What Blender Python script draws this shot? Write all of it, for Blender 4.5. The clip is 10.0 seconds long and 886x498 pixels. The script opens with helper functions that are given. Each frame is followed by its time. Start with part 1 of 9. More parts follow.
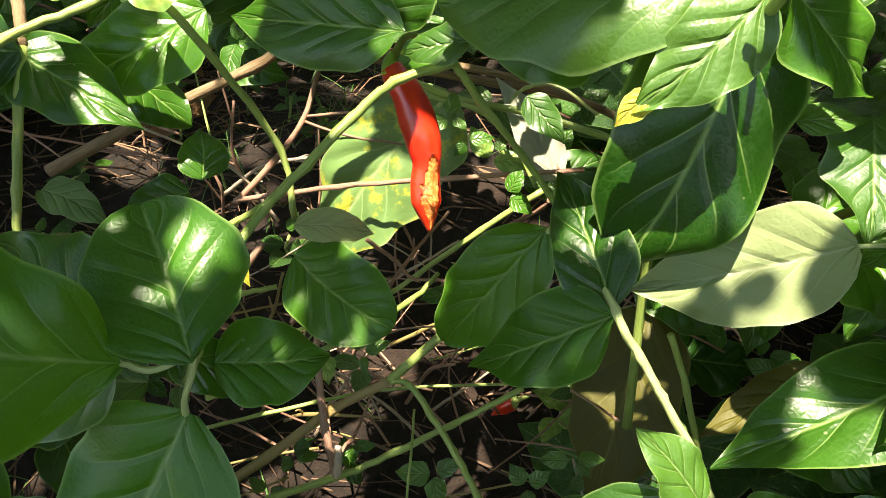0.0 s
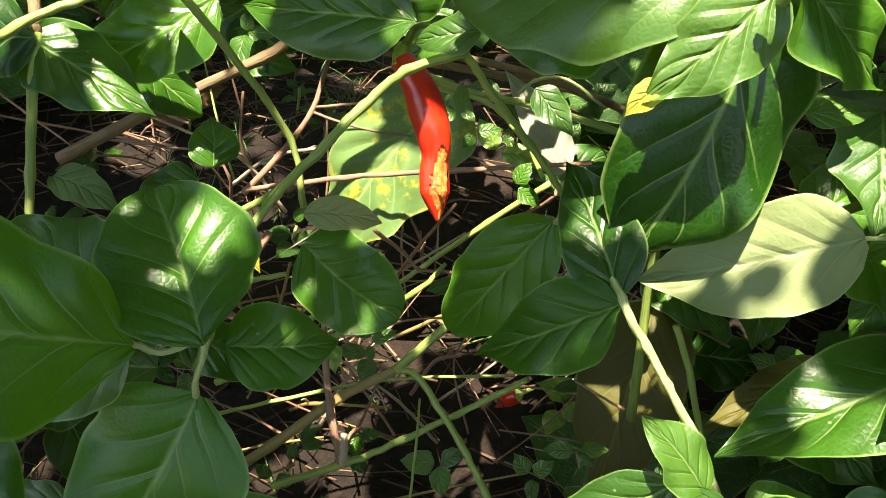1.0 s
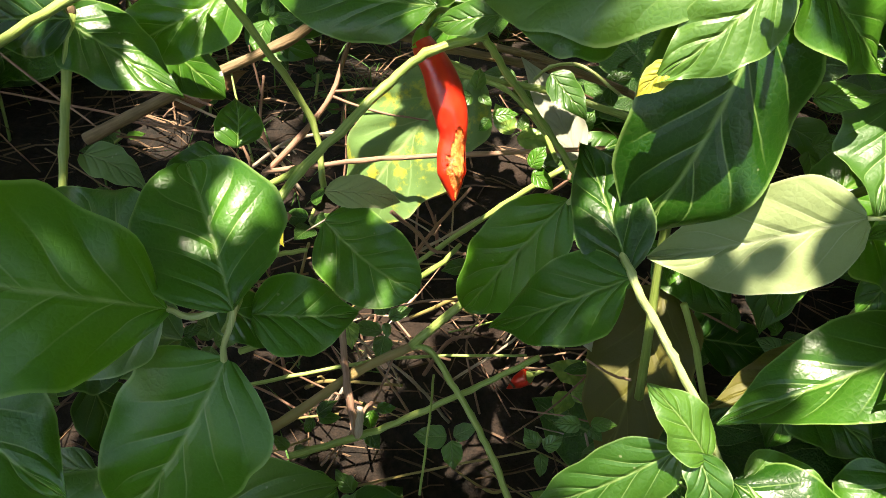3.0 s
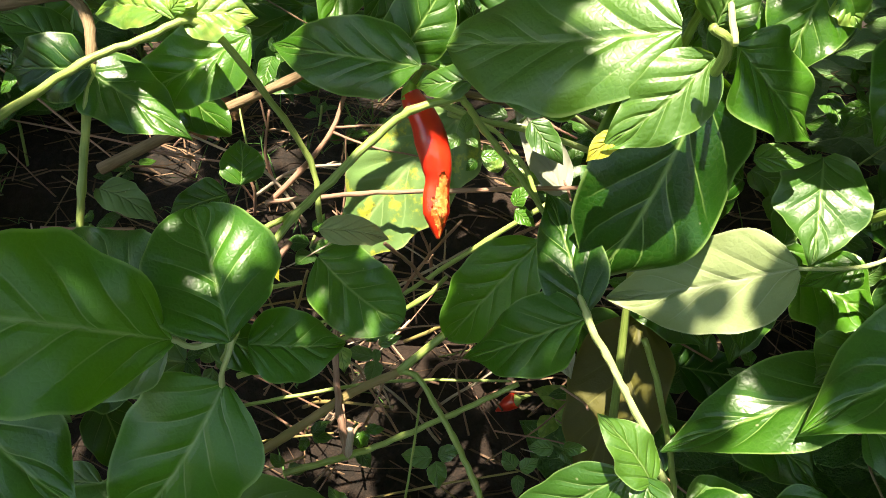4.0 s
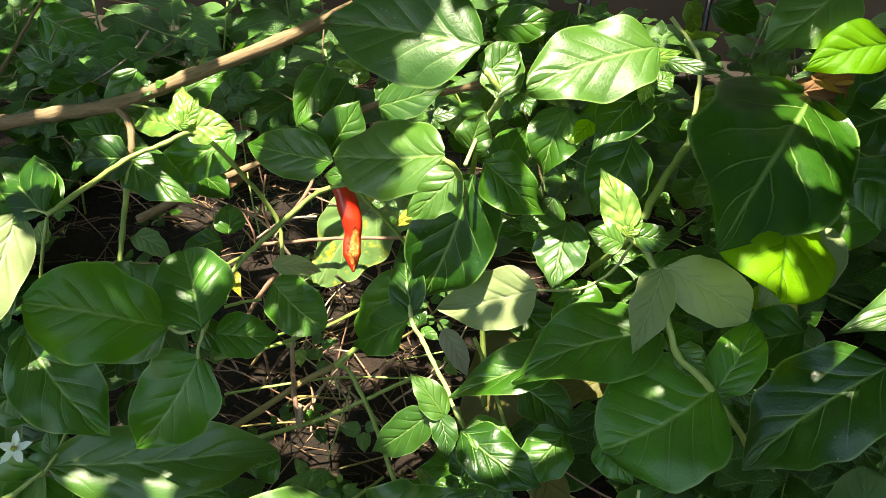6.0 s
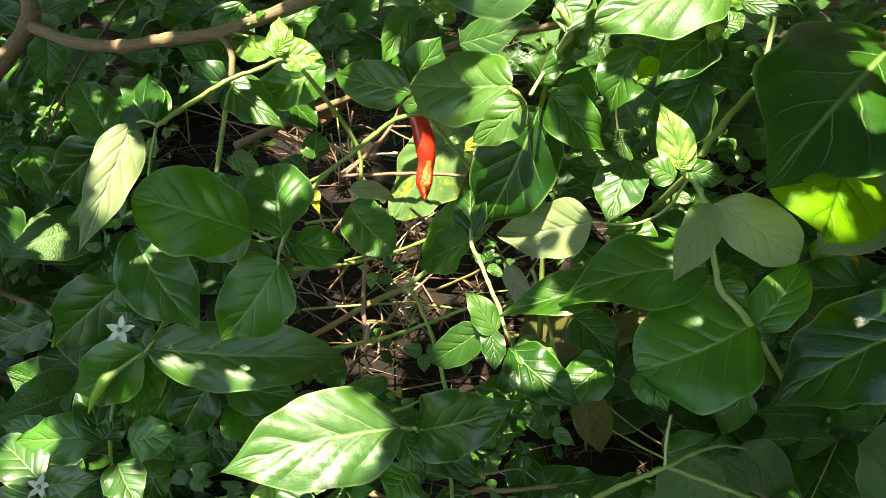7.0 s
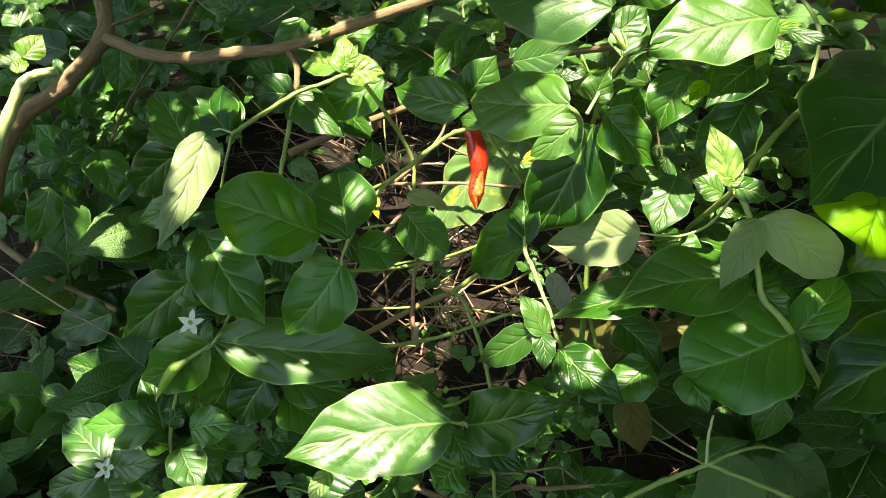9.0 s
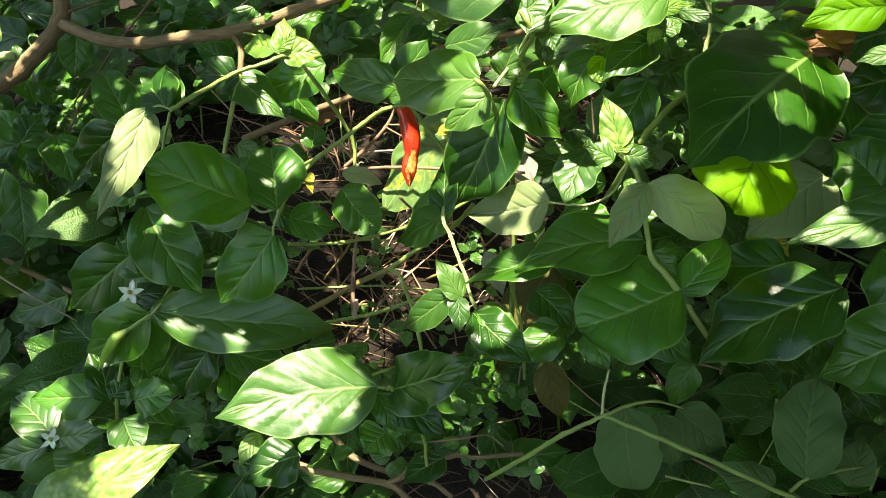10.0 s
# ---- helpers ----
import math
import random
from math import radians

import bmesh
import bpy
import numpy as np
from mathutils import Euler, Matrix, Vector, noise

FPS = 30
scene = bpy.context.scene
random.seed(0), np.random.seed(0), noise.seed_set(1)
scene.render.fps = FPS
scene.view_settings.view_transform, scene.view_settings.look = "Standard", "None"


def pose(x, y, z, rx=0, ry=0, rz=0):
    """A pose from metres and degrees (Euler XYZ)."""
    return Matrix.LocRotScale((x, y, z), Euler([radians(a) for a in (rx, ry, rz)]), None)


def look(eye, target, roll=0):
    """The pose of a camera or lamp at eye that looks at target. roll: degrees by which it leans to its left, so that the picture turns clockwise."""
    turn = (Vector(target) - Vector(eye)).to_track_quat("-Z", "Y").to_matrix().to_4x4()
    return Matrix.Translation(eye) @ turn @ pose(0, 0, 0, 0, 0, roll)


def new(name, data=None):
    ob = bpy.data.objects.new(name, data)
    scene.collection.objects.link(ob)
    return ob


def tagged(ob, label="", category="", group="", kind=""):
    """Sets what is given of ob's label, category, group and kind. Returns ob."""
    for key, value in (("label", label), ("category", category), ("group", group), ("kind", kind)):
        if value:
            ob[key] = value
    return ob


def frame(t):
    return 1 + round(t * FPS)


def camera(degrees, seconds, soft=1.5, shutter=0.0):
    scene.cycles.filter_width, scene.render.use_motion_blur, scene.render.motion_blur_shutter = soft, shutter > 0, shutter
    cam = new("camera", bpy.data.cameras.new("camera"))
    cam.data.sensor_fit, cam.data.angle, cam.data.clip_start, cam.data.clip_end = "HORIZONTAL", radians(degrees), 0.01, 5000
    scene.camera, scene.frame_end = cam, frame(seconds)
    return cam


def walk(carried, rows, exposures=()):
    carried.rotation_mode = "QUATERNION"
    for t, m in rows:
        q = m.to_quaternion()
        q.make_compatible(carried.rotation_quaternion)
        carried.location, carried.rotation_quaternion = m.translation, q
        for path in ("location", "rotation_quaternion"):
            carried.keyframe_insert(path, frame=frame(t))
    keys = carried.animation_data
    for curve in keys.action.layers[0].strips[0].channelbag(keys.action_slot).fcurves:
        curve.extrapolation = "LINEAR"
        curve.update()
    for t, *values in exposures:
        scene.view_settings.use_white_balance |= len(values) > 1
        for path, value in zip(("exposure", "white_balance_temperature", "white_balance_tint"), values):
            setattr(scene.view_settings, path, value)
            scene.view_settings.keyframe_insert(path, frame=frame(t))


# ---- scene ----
cam = camera(65.8, 10.0, soft=0.75)
PATH = [
    (0, (0.019, 0.014, 0.497), (-0.119, 1.704, -0.563), 2.1),
    (0.5, (0.018, 0.01, 0.495), (-0.114, 1.699, -0.569), 3.1),
    (1, (0.018, 0.011, 0.496), (-0.132, 1.693, -0.575), 2.6),
    (1.5, (0.019, 0.007, 0.498), (-0.174, 1.675, -0.588), 1.7),
    (2, (0.016, 0.006, 0.496), (-0.178, 1.674, -0.591), 2.1),
    (3.3, (0.02, -0.001, 0.498), (-0.167, 1.66, -0.6), 3.0),
    (3.5, (0.022, -0.002, 0.502), (-0.184, 1.676, -0.568), 2.9),
    (4, (0.029, -0.014, 0.517), (-0.179, 1.673, -0.538), 3.2),
    (4.5, (0.039, -0.042, 0.531), (-0.196, 1.652, -0.505), 3.4),
    (5, (0.05, -0.075, 0.551), (-0.22, 1.633, -0.453), 2.6),
    (5.5, (0.091, -0.107, 0.58), (-0.216, 1.617, -0.386), 1.4),
    (5.7, (0.107, -0.115, 0.594), (-0.19, 1.62, -0.356), 1.6),
    (6.8, (0.156, -0.157, 0.592), (-0.377, 1.465, -0.45), 2.2),
    (7, (0.149, -0.156, 0.589), (-0.402, 1.446, -0.475), 2.0),
    (7.5, (0.137, -0.158, 0.589), (-0.381, 1.425, -0.519), 3.1),
    (8, (0.127, -0.163, 0.589), (-0.426, 1.397, -0.534), 2.1),
    (8.5, (0.132, -0.173, 0.592), (-0.444, 1.409, -0.486), 2.4),
    (9, (0.139, -0.187, 0.601), (-0.481, 1.403, -0.441), 2.3),
    (9.5, (0.154, -0.194, 0.6), (-0.47, 1.403, -0.429), 2.6),
    (10, (0.191, -0.2, 0.593), (-0.402, 1.413, -0.43), 3.2),
]
walk(cam, [(t, look(eye, target, roll)) for t, eye, target, roll in PATH], [(0.0, 2.33, 7700, 10.5), (5.0, 2.33, 7700, 6.5), (7.0, 2.33, 7750, 0.5), (10.0, 2.33, 7750, 0.5)])

# ---- light ----
SUN_DIR = Vector((-0.09, -0.33, 0.94)).normalized()
world = bpy.data.worlds.new("sky")
scene.world = world
world.use_nodes = True
sky = world.node_tree.nodes.new("ShaderNodeTexSky")
sky.sky_type = "NISHITA"
sky.sun_disc = False
sky.sun_elevation = math.asin(SUN_DIR.z)
sky.sun_rotation = math.atan2(SUN_DIR.x, SUN_DIR.y)
back = world.node_tree.nodes["Background"]
world.node_tree.links.new(sky.outputs[0], back.inputs[0])
back.inputs[1].default_value = 0.084
sun = new("sun", bpy.data.lights.new("sun", "SUN"))
sun.data.energy, sun.data.angle, sun.data.color = 3.8, radians(0.55), (1.0, 0.95, 0.86)
sun.matrix_world = look(SUN_DIR * 6, (0, 0, 0))


# ---- materials ----
def nodes_of(name):
    m = bpy.data.materials.new(name)
    m.use_nodes = True
    m.node_tree.nodes.clear()
    return m, m.node_tree.nodes, m.node_tree.links


def math_node(n, l, op, a, b=None, c=None):
    k = n.new("ShaderNodeMath")
    k.operation = op
    for i, v in enumerate((a, b, c)):
        if v is None:
            continue
        if isinstance(v, (int, float)):
            k.inputs[i].default_value = v
        else:
            l.new(v, k.inputs[i])
    return k.outputs[0]


def ramp(n, l, value, low, high, a=0.0, b=1.0):
    k = n.new("ShaderNodeMapRange")
    k.clamp = True
    l.new(value, k.inputs[0])
    for i, v in enumerate((low, high, a, b)):
        k.inputs[1 + i].default_value = v
    return k.outputs[0]


def mix(n, l, fac, a, b, blend="MIX"):
    k = n.new("ShaderNodeMix")
    k.data_type = "RGBA"
    k.blend_type = blend
    for i, v in ((0, fac), (6, a), (7, b)):
        if isinstance(v, (int, float)):
            k.inputs[i].default_value = v
        elif isinstance(v, tuple):
            k.inputs[i].default_value = (*v, 1)
        else:
            l.new(v, k.inputs[i])
    return k.outputs[2]


def noise_tex(n, l, vec, scale, detail=3.0, rough=0.55):
    k = n.new("ShaderNodeTexNoise")
    k.inputs["Scale"].default_value = scale
    k.inputs["Detail"].default_value = detail
    k.inputs["Roughness"].default_value = rough
    if vec is not None:
        l.new(vec, k.inputs["Vector"])
    return k.outputs[0]


def leaf_material(name, dark, light, vein, glow, gloss=0.42, thin=0.3, spots=None, spot_amount=0.0, spec=0.5, veins=5.0, mottle=None, rib=0.55):
    """A leaf blade: veins along the blade's own coordinates, two scales of mottling, light passing through."""
    m, n, l = nodes_of(name)
    out = n.new("ShaderNodeOutputMaterial")
    uv = n.new("ShaderNodeUVMap")
    sep = n.new("ShaderNodeSeparateXYZ")
    l.new(uv.outputs[0], sep.inputs[0])
    tc = n.new("ShaderNodeTexCoord")
    info = n.new("ShaderNodeObjectInfo")
    shift = n.new("ShaderNodeVectorMath")
    shift.operation = "ADD"
    comb = n.new("ShaderNodeCombineXYZ")
    l.new(math_node(n, l, "MULTIPLY", info.outputs["Random"], 37.0), comb.inputs[0])
    l.new(tc.outputs["Object"], shift.inputs[0])
    l.new(comb.outputs[0], shift.inputs[1])
    place = shift.outputs[0]
    side = math_node(n, l, "ABSOLUTE", math_node(n, l, "MULTIPLY_ADD", sep.outputs[0], 2.0, -1.0))
    lobe = math_node(n, l, "MULTIPLY", math_node(n, l, "GREATER_THAN", sep.outputs[0], 0.5), 0.425)
    warp = math_node(n, l, "ADD", lobe, math_node(n, l, "MULTIPLY_ADD", noise_tex(n, l, place, 34.0, 2.0), 0.44, -0.22))
    phase = math_node(n, l, "ADD", math_node(n, l, "SUBTRACT", math_node(n, l, "MULTIPLY", sep.outputs[1], veins), math_node(n, l, "MULTIPLY", math_node(n, l, "POWER", side, 0.8), veins * 0.36)), warp)
    tri = math_node(n, l, "PINGPONG", phase, 0.5)
    ribs = math_node(n, l, "MULTIPLY", ramp(n, l, tri, 0.008, 0.042, 1.0, 0.0), ramp(n, l, side, 0.25, 0.88, rib * 1.6, 0.0))
    midrib = ramp(n, l, side, 0.012, 0.046, 1.0, 0.0)
    lines = math_node(n, l, "MAXIMUM", ribs, midrib)
    patch = noise_tex(n, l, place, 45.0, 2.0, 0.5)
    fine = noise_tex(n, l, place, 420.0, 3.0, 0.6)
    tone = math_node(n, l, "ADD", math_node(n, l, "MULTIPLY", ramp(n, l, patch, 0.32, 0.68), 0.42), math_node(n, l, "MULTIPLY", fine, 0.24))
    tone = math_node(n, l, "ADD", tone, math_node(n, l, "MULTIPLY_ADD", info.outputs["Random"], 1.0, -0.38))
    # the blade is deeper green along the side veins than between them
    tone = math_node(n, l, "SUBTRACT", tone, math_node(n, l, "MULTIPLY", ramp(n, l, tri, 0.03, 0.16, 1.0, 0.0), 0.16))
    col = mix(n, l, math_node(n, l, "MINIMUM", math_node(n, l, "MAXIMUM", tone, 0.0), 1.0), dark, light)
    rim = math_node(n, l, "MULTIPLY", ramp(n, l, side, 0.945, 0.985), 0.8)
    col = mix(n, l, math_node(n, l, "MULTIPLY", math_node(n, l, "MAXIMUM", lines, rim), 0.74), col, vein)
    # pale pinpricks and chewed marks
    vor = n.new("ShaderNodeTexVoronoi")
    vor.inputs["Scale"].default_value = 210.0
    l.new(place, vor.inputs["Vector"])
    prick = math_node(n, l, "MULTIPLY", ramp(n, l, vor.outputs["Distance"], 0.08, 0.13, 1.0, 0.0), ramp(n, l, noise_tex(n, l, place, 30.0, 2.0), 0.58, 0.64))
    col = mix(n, l, math_node(n, l, "MULTIPLY", prick, 0.6), col, (0.34, 0.36, 0.2))
    if spots:
        big = ramp(n, l, noise_tex(n, l, place, 55.0, 5.0, 0.65), 0.62 - spot_amount, 0.70 - spot_amount)
        col = mix(n, l, math_node(n, l, "MULTIPLY", big, 0.85), col, spots)
        dots = ramp(n, l, vor.outputs["Distance"], 0.14, 0.26, 1.0, 0.0)
        col = mix(n, l, math_node(n, l, "MULTIPLY", dots, math_node(n, l, "MULTIPLY", big, 0.75)), col, (0.06, 0.035, 0.012))
    if mottle:
        cells = n.new("ShaderNodeTexVoronoi")
        cells.feature = "SMOOTH_F1"
        cells.inputs["Scale"].default_value = 260.0
        l.new(place, cells.inputs["Vector"])
        col = mix(n, l, math_node(n, l, "MULTIPLY", ramp(n, l, cells.outputs["Distance"], 0.25, 0.5), 0.75), col, mottle)
    net = n.new("ShaderNodeTexVoronoi")
    net.feature = "DISTANCE_TO_EDGE"
    net.inputs["Scale"].default_value = 520.0
    l.new(place, net.inputs["Vector"])
    mesh_vein = ramp(n, l, net.outputs["Distance"], 0.0, 0.09, 1.0, 0.0)
    col = mix(n, l, math_node(n, l, "MULTIPLY", mesh_vein, 0.06), col, vein)
    b = n.new("ShaderNodeBsdfPrincipled")
    l.new(col, b.inputs["Base Color"])
    b.inputs["Specular IOR Level"].default_value = spec
    dust = noise_tex(n, l, place, 16.0, 3.0, 0.6)
    l.new(ramp(n, l, dust, 0.3, 0.7, gloss - 0.06, gloss + 0.12), b.inputs["Roughness"])
    # furrowed side veins, a soft swelling between them, and a slack surface
    furrow = math_node(n, l, "MULTIPLY", ramp(n, l, tri, 0.0, 0.22), ramp(n, l, side, 0.1, 0.95, 0.34, 0.04))
    height = math_node(n, l, "ADD", furrow, math_node(n, l, "MULTIPLY", patch, 1.1))
    height = math_node(n, l, "ADD", height, math_node(n, l, "MULTIPLY", fine, 0.05))
    height = math_node(n, l, "ADD", height, math_node(n, l, "MULTIPLY", ramp(n, l, net.outputs["Distance"], 0.0, 0.3), 0.03))
    height = math_node(n, l, "SUBTRACT", height, math_node(n, l, "MULTIPLY", ramp(n, l, side, 0.01, 0.10, 1.0, 0.0), 0.3))
    bump = n.new("ShaderNodeBump")
    bump.inputs["Strength"].default_value = 0.9
    bump.inputs["Distance"].default_value = 0.0015
    l.new(height, bump.inputs["Height"])
    l.new(bump.outputs[0], b.inputs["Normal"])
    tr = n.new("ShaderNodeBsdfTranslucent")
    l.new(mix(n, l, math_node(n, l, "MULTIPLY", lines, 0.5), glow, tuple(c * 0.45 for c in glow)), tr.inputs[0])
    l.new(bump.outputs[0], tr.inputs["Normal"])
    ms = n.new("ShaderNodeMixShader")
    ms.inputs[0].default_value = thin
    l.new(b.outputs[0], ms.inputs[1])
    l.new(tr.outputs[0], ms.inputs[2])
    l.new(ms.outputs[0], out.inputs[0])
    return m


def bark_material(name, dark, light, rough=0.75, bump_size=0.001):
    m, n, l = nodes_of(name)
    out = n.new("ShaderNodeOutputMaterial")
    uv = n.new("ShaderNodeUVMap")
    mp = n.new("ShaderNodeMapping")
    mp.inputs["Scale"].default_value = (14.0, 3.0, 1.0)
    l.new(uv.outputs[0], mp.inputs[0])
    tc = n.new("ShaderNodeTexCoord")
    long = noise_tex(n, l, mp.outputs[0], 1.0, 4.0, 0.6)
    spot = noise_tex(n, l, tc.outputs["Object"], 70.0, 4.0, 0.6)
    fine = noise_tex(n, l, tc.outputs["Object"], 900.0, 2.0)
    info = n.new("ShaderNodeObjectInfo")
    tone = math_node(n, l, "ADD", math_node(n, l, "MULTIPLY", ramp(n, l, long, 0.35, 0.65), 0.6), math_node(n, l, "MULTIPLY", spot, 0.5))
    tone = math_node(n, l, "ADD", tone, math_node(n, l, "MULTIPLY_ADD", info.outputs["Random"], 0.3, -0.22))
    col = mix(n, l, math_node(n, l, "MINIMUM", math_node(n, l, "MAXIMUM", tone, 0.0), 1.0), dark, light)
    b = n.new("ShaderNodeBsdfPrincipled")
    l.new(col, b.inputs["Base Color"])
    b.inputs["Roughness"].default_value = rough
    bump = n.new("ShaderNodeBump")
    bump.inputs["Strength"].default_value = 0.8
    bump.inputs["Distance"].default_value = bump_size
    l.new(math_node(n, l, "ADD", long, math_node(n, l, "MULTIPLY", fine, 0.35)), bump.inputs["Height"])
    l.new(bump.outputs[0], b.inputs["Normal"])
    l.new(b.outputs[0], out.inputs[0])
    return m


def skin_material(name, a, b_col, rough, coat=0.0, wax=0.3):
    m, n, l = nodes_of(name)
    out = n.new("ShaderNodeOutputMaterial")
    tc = n.new("ShaderNodeTexCoord")
    col = mix(n, l, ramp(n, l, noise_tex(n, l, tc.outputs["Object"], 80.0, 4.0), 0.35, 0.7), a, b_col)
    b = n.new("ShaderNodeBsdfPrincipled")
    l.new(col, b.inputs["Base Color"])
    b.inputs["Roughness"].default_value = rough
    b.inputs["Coat Weight"].default_value = coat
    b.inputs["Coat Roughness"].default_value = 0.12
    b.inputs["Subsurface Weight"].default_value = wax
    b.inputs["Subsurface Radius"].default_value = (0.004, 0.0015, 0.0008)
    b.inputs["Subsurface Scale"].default_value = 1.0
    bump = n.new("ShaderNodeBump")
    bump.inputs["Strength"].default_value = 0.3
    bump.inputs["Distance"].default_value = 0.0006
    l.new(noise_tex(n, l, tc.outputs["Object"], 260.0, 3.0), bump.inputs["Height"])
    l.new(bump.outputs[0], b.inputs["Normal"])
    l.new(b.outputs[0], out.inputs[0])
    return m


def flesh_material():
    m, n, l = nodes_of("pepper_flesh")
    out = n.new("ShaderNodeOutputMaterial")
    tc = n.new("ShaderNodeTexCoord")
    p = tc.outputs["Object"]
    col = mix(n, l, ramp(n, l, noise_tex(n, l, p, 220.0, 4.0), 0.35, 0.65), (0.78, 0.12, 0.02), (0.90, 0.42, 0.12))
    pit = ramp(n, l, noise_tex(n, l, p, 330.0, 3.0, 0.7), 0.55, 0.62)
    col = mix(n, l, math_node(n, l, "MULTIPLY", pit, 0.7), col, (0.30, 0.03, 0.01))
    b = n.new("ShaderNodeBsdfPrincipled")
    l.new(col, b.inputs["Base Color"])
    b.inputs["Roughness"].default_value = 0.45
    b.inputs["Subsurface Weight"].default_value = 0.3
    b.inputs["Subsurface Radius"].default_value = (0.004, 0.0015, 0.0008)
    b.inputs["Subsurface Scale"].default_value = 1.0
    bump = n.new("ShaderNodeBump")
    bump.inputs["Strength"].default_value = 0.8
    bump.inputs["Distance"].default_value = 0.0012
    l.new(noise_tex(n, l, p, 330.0, 3.0, 0.7), bump.inputs["Height"])
    bump.invert = True
    l.new(bump.outputs[0], b.inputs["Normal"])
    l.new(b.outputs[0], out.inputs[0])
    return m


def soil_material():
    m, n, l = nodes_of("soil")
    out = n.new("ShaderNodeOutputMaterial")
    tc = n.new("ShaderNodeTexCoord")
    p = tc.outputs["Object"]
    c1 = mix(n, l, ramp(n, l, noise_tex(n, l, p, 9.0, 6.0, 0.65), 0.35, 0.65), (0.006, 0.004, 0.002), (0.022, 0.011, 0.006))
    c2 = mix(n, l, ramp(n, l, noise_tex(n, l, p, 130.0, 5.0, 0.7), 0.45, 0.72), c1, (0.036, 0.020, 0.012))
    b = n.new("ShaderNodeBsdfPrincipled")
    l.new(c2, b.inputs["Base Color"])
    b.inputs["Roughness"].default_value = 0.95
    bump = n.new("ShaderNodeBump")
    bump.inputs["Strength"].default_value = 1.0
    bump.inputs["Distance"].default_value = 0.008
    l.new(noise_tex(n, l, p, 90.0, 6.0, 0.7), bump.inputs["Height"])
    l.new(bump.outputs[0], b.inputs["Normal"])
    l.new(b.outputs[0], out.inputs[0])
    return m


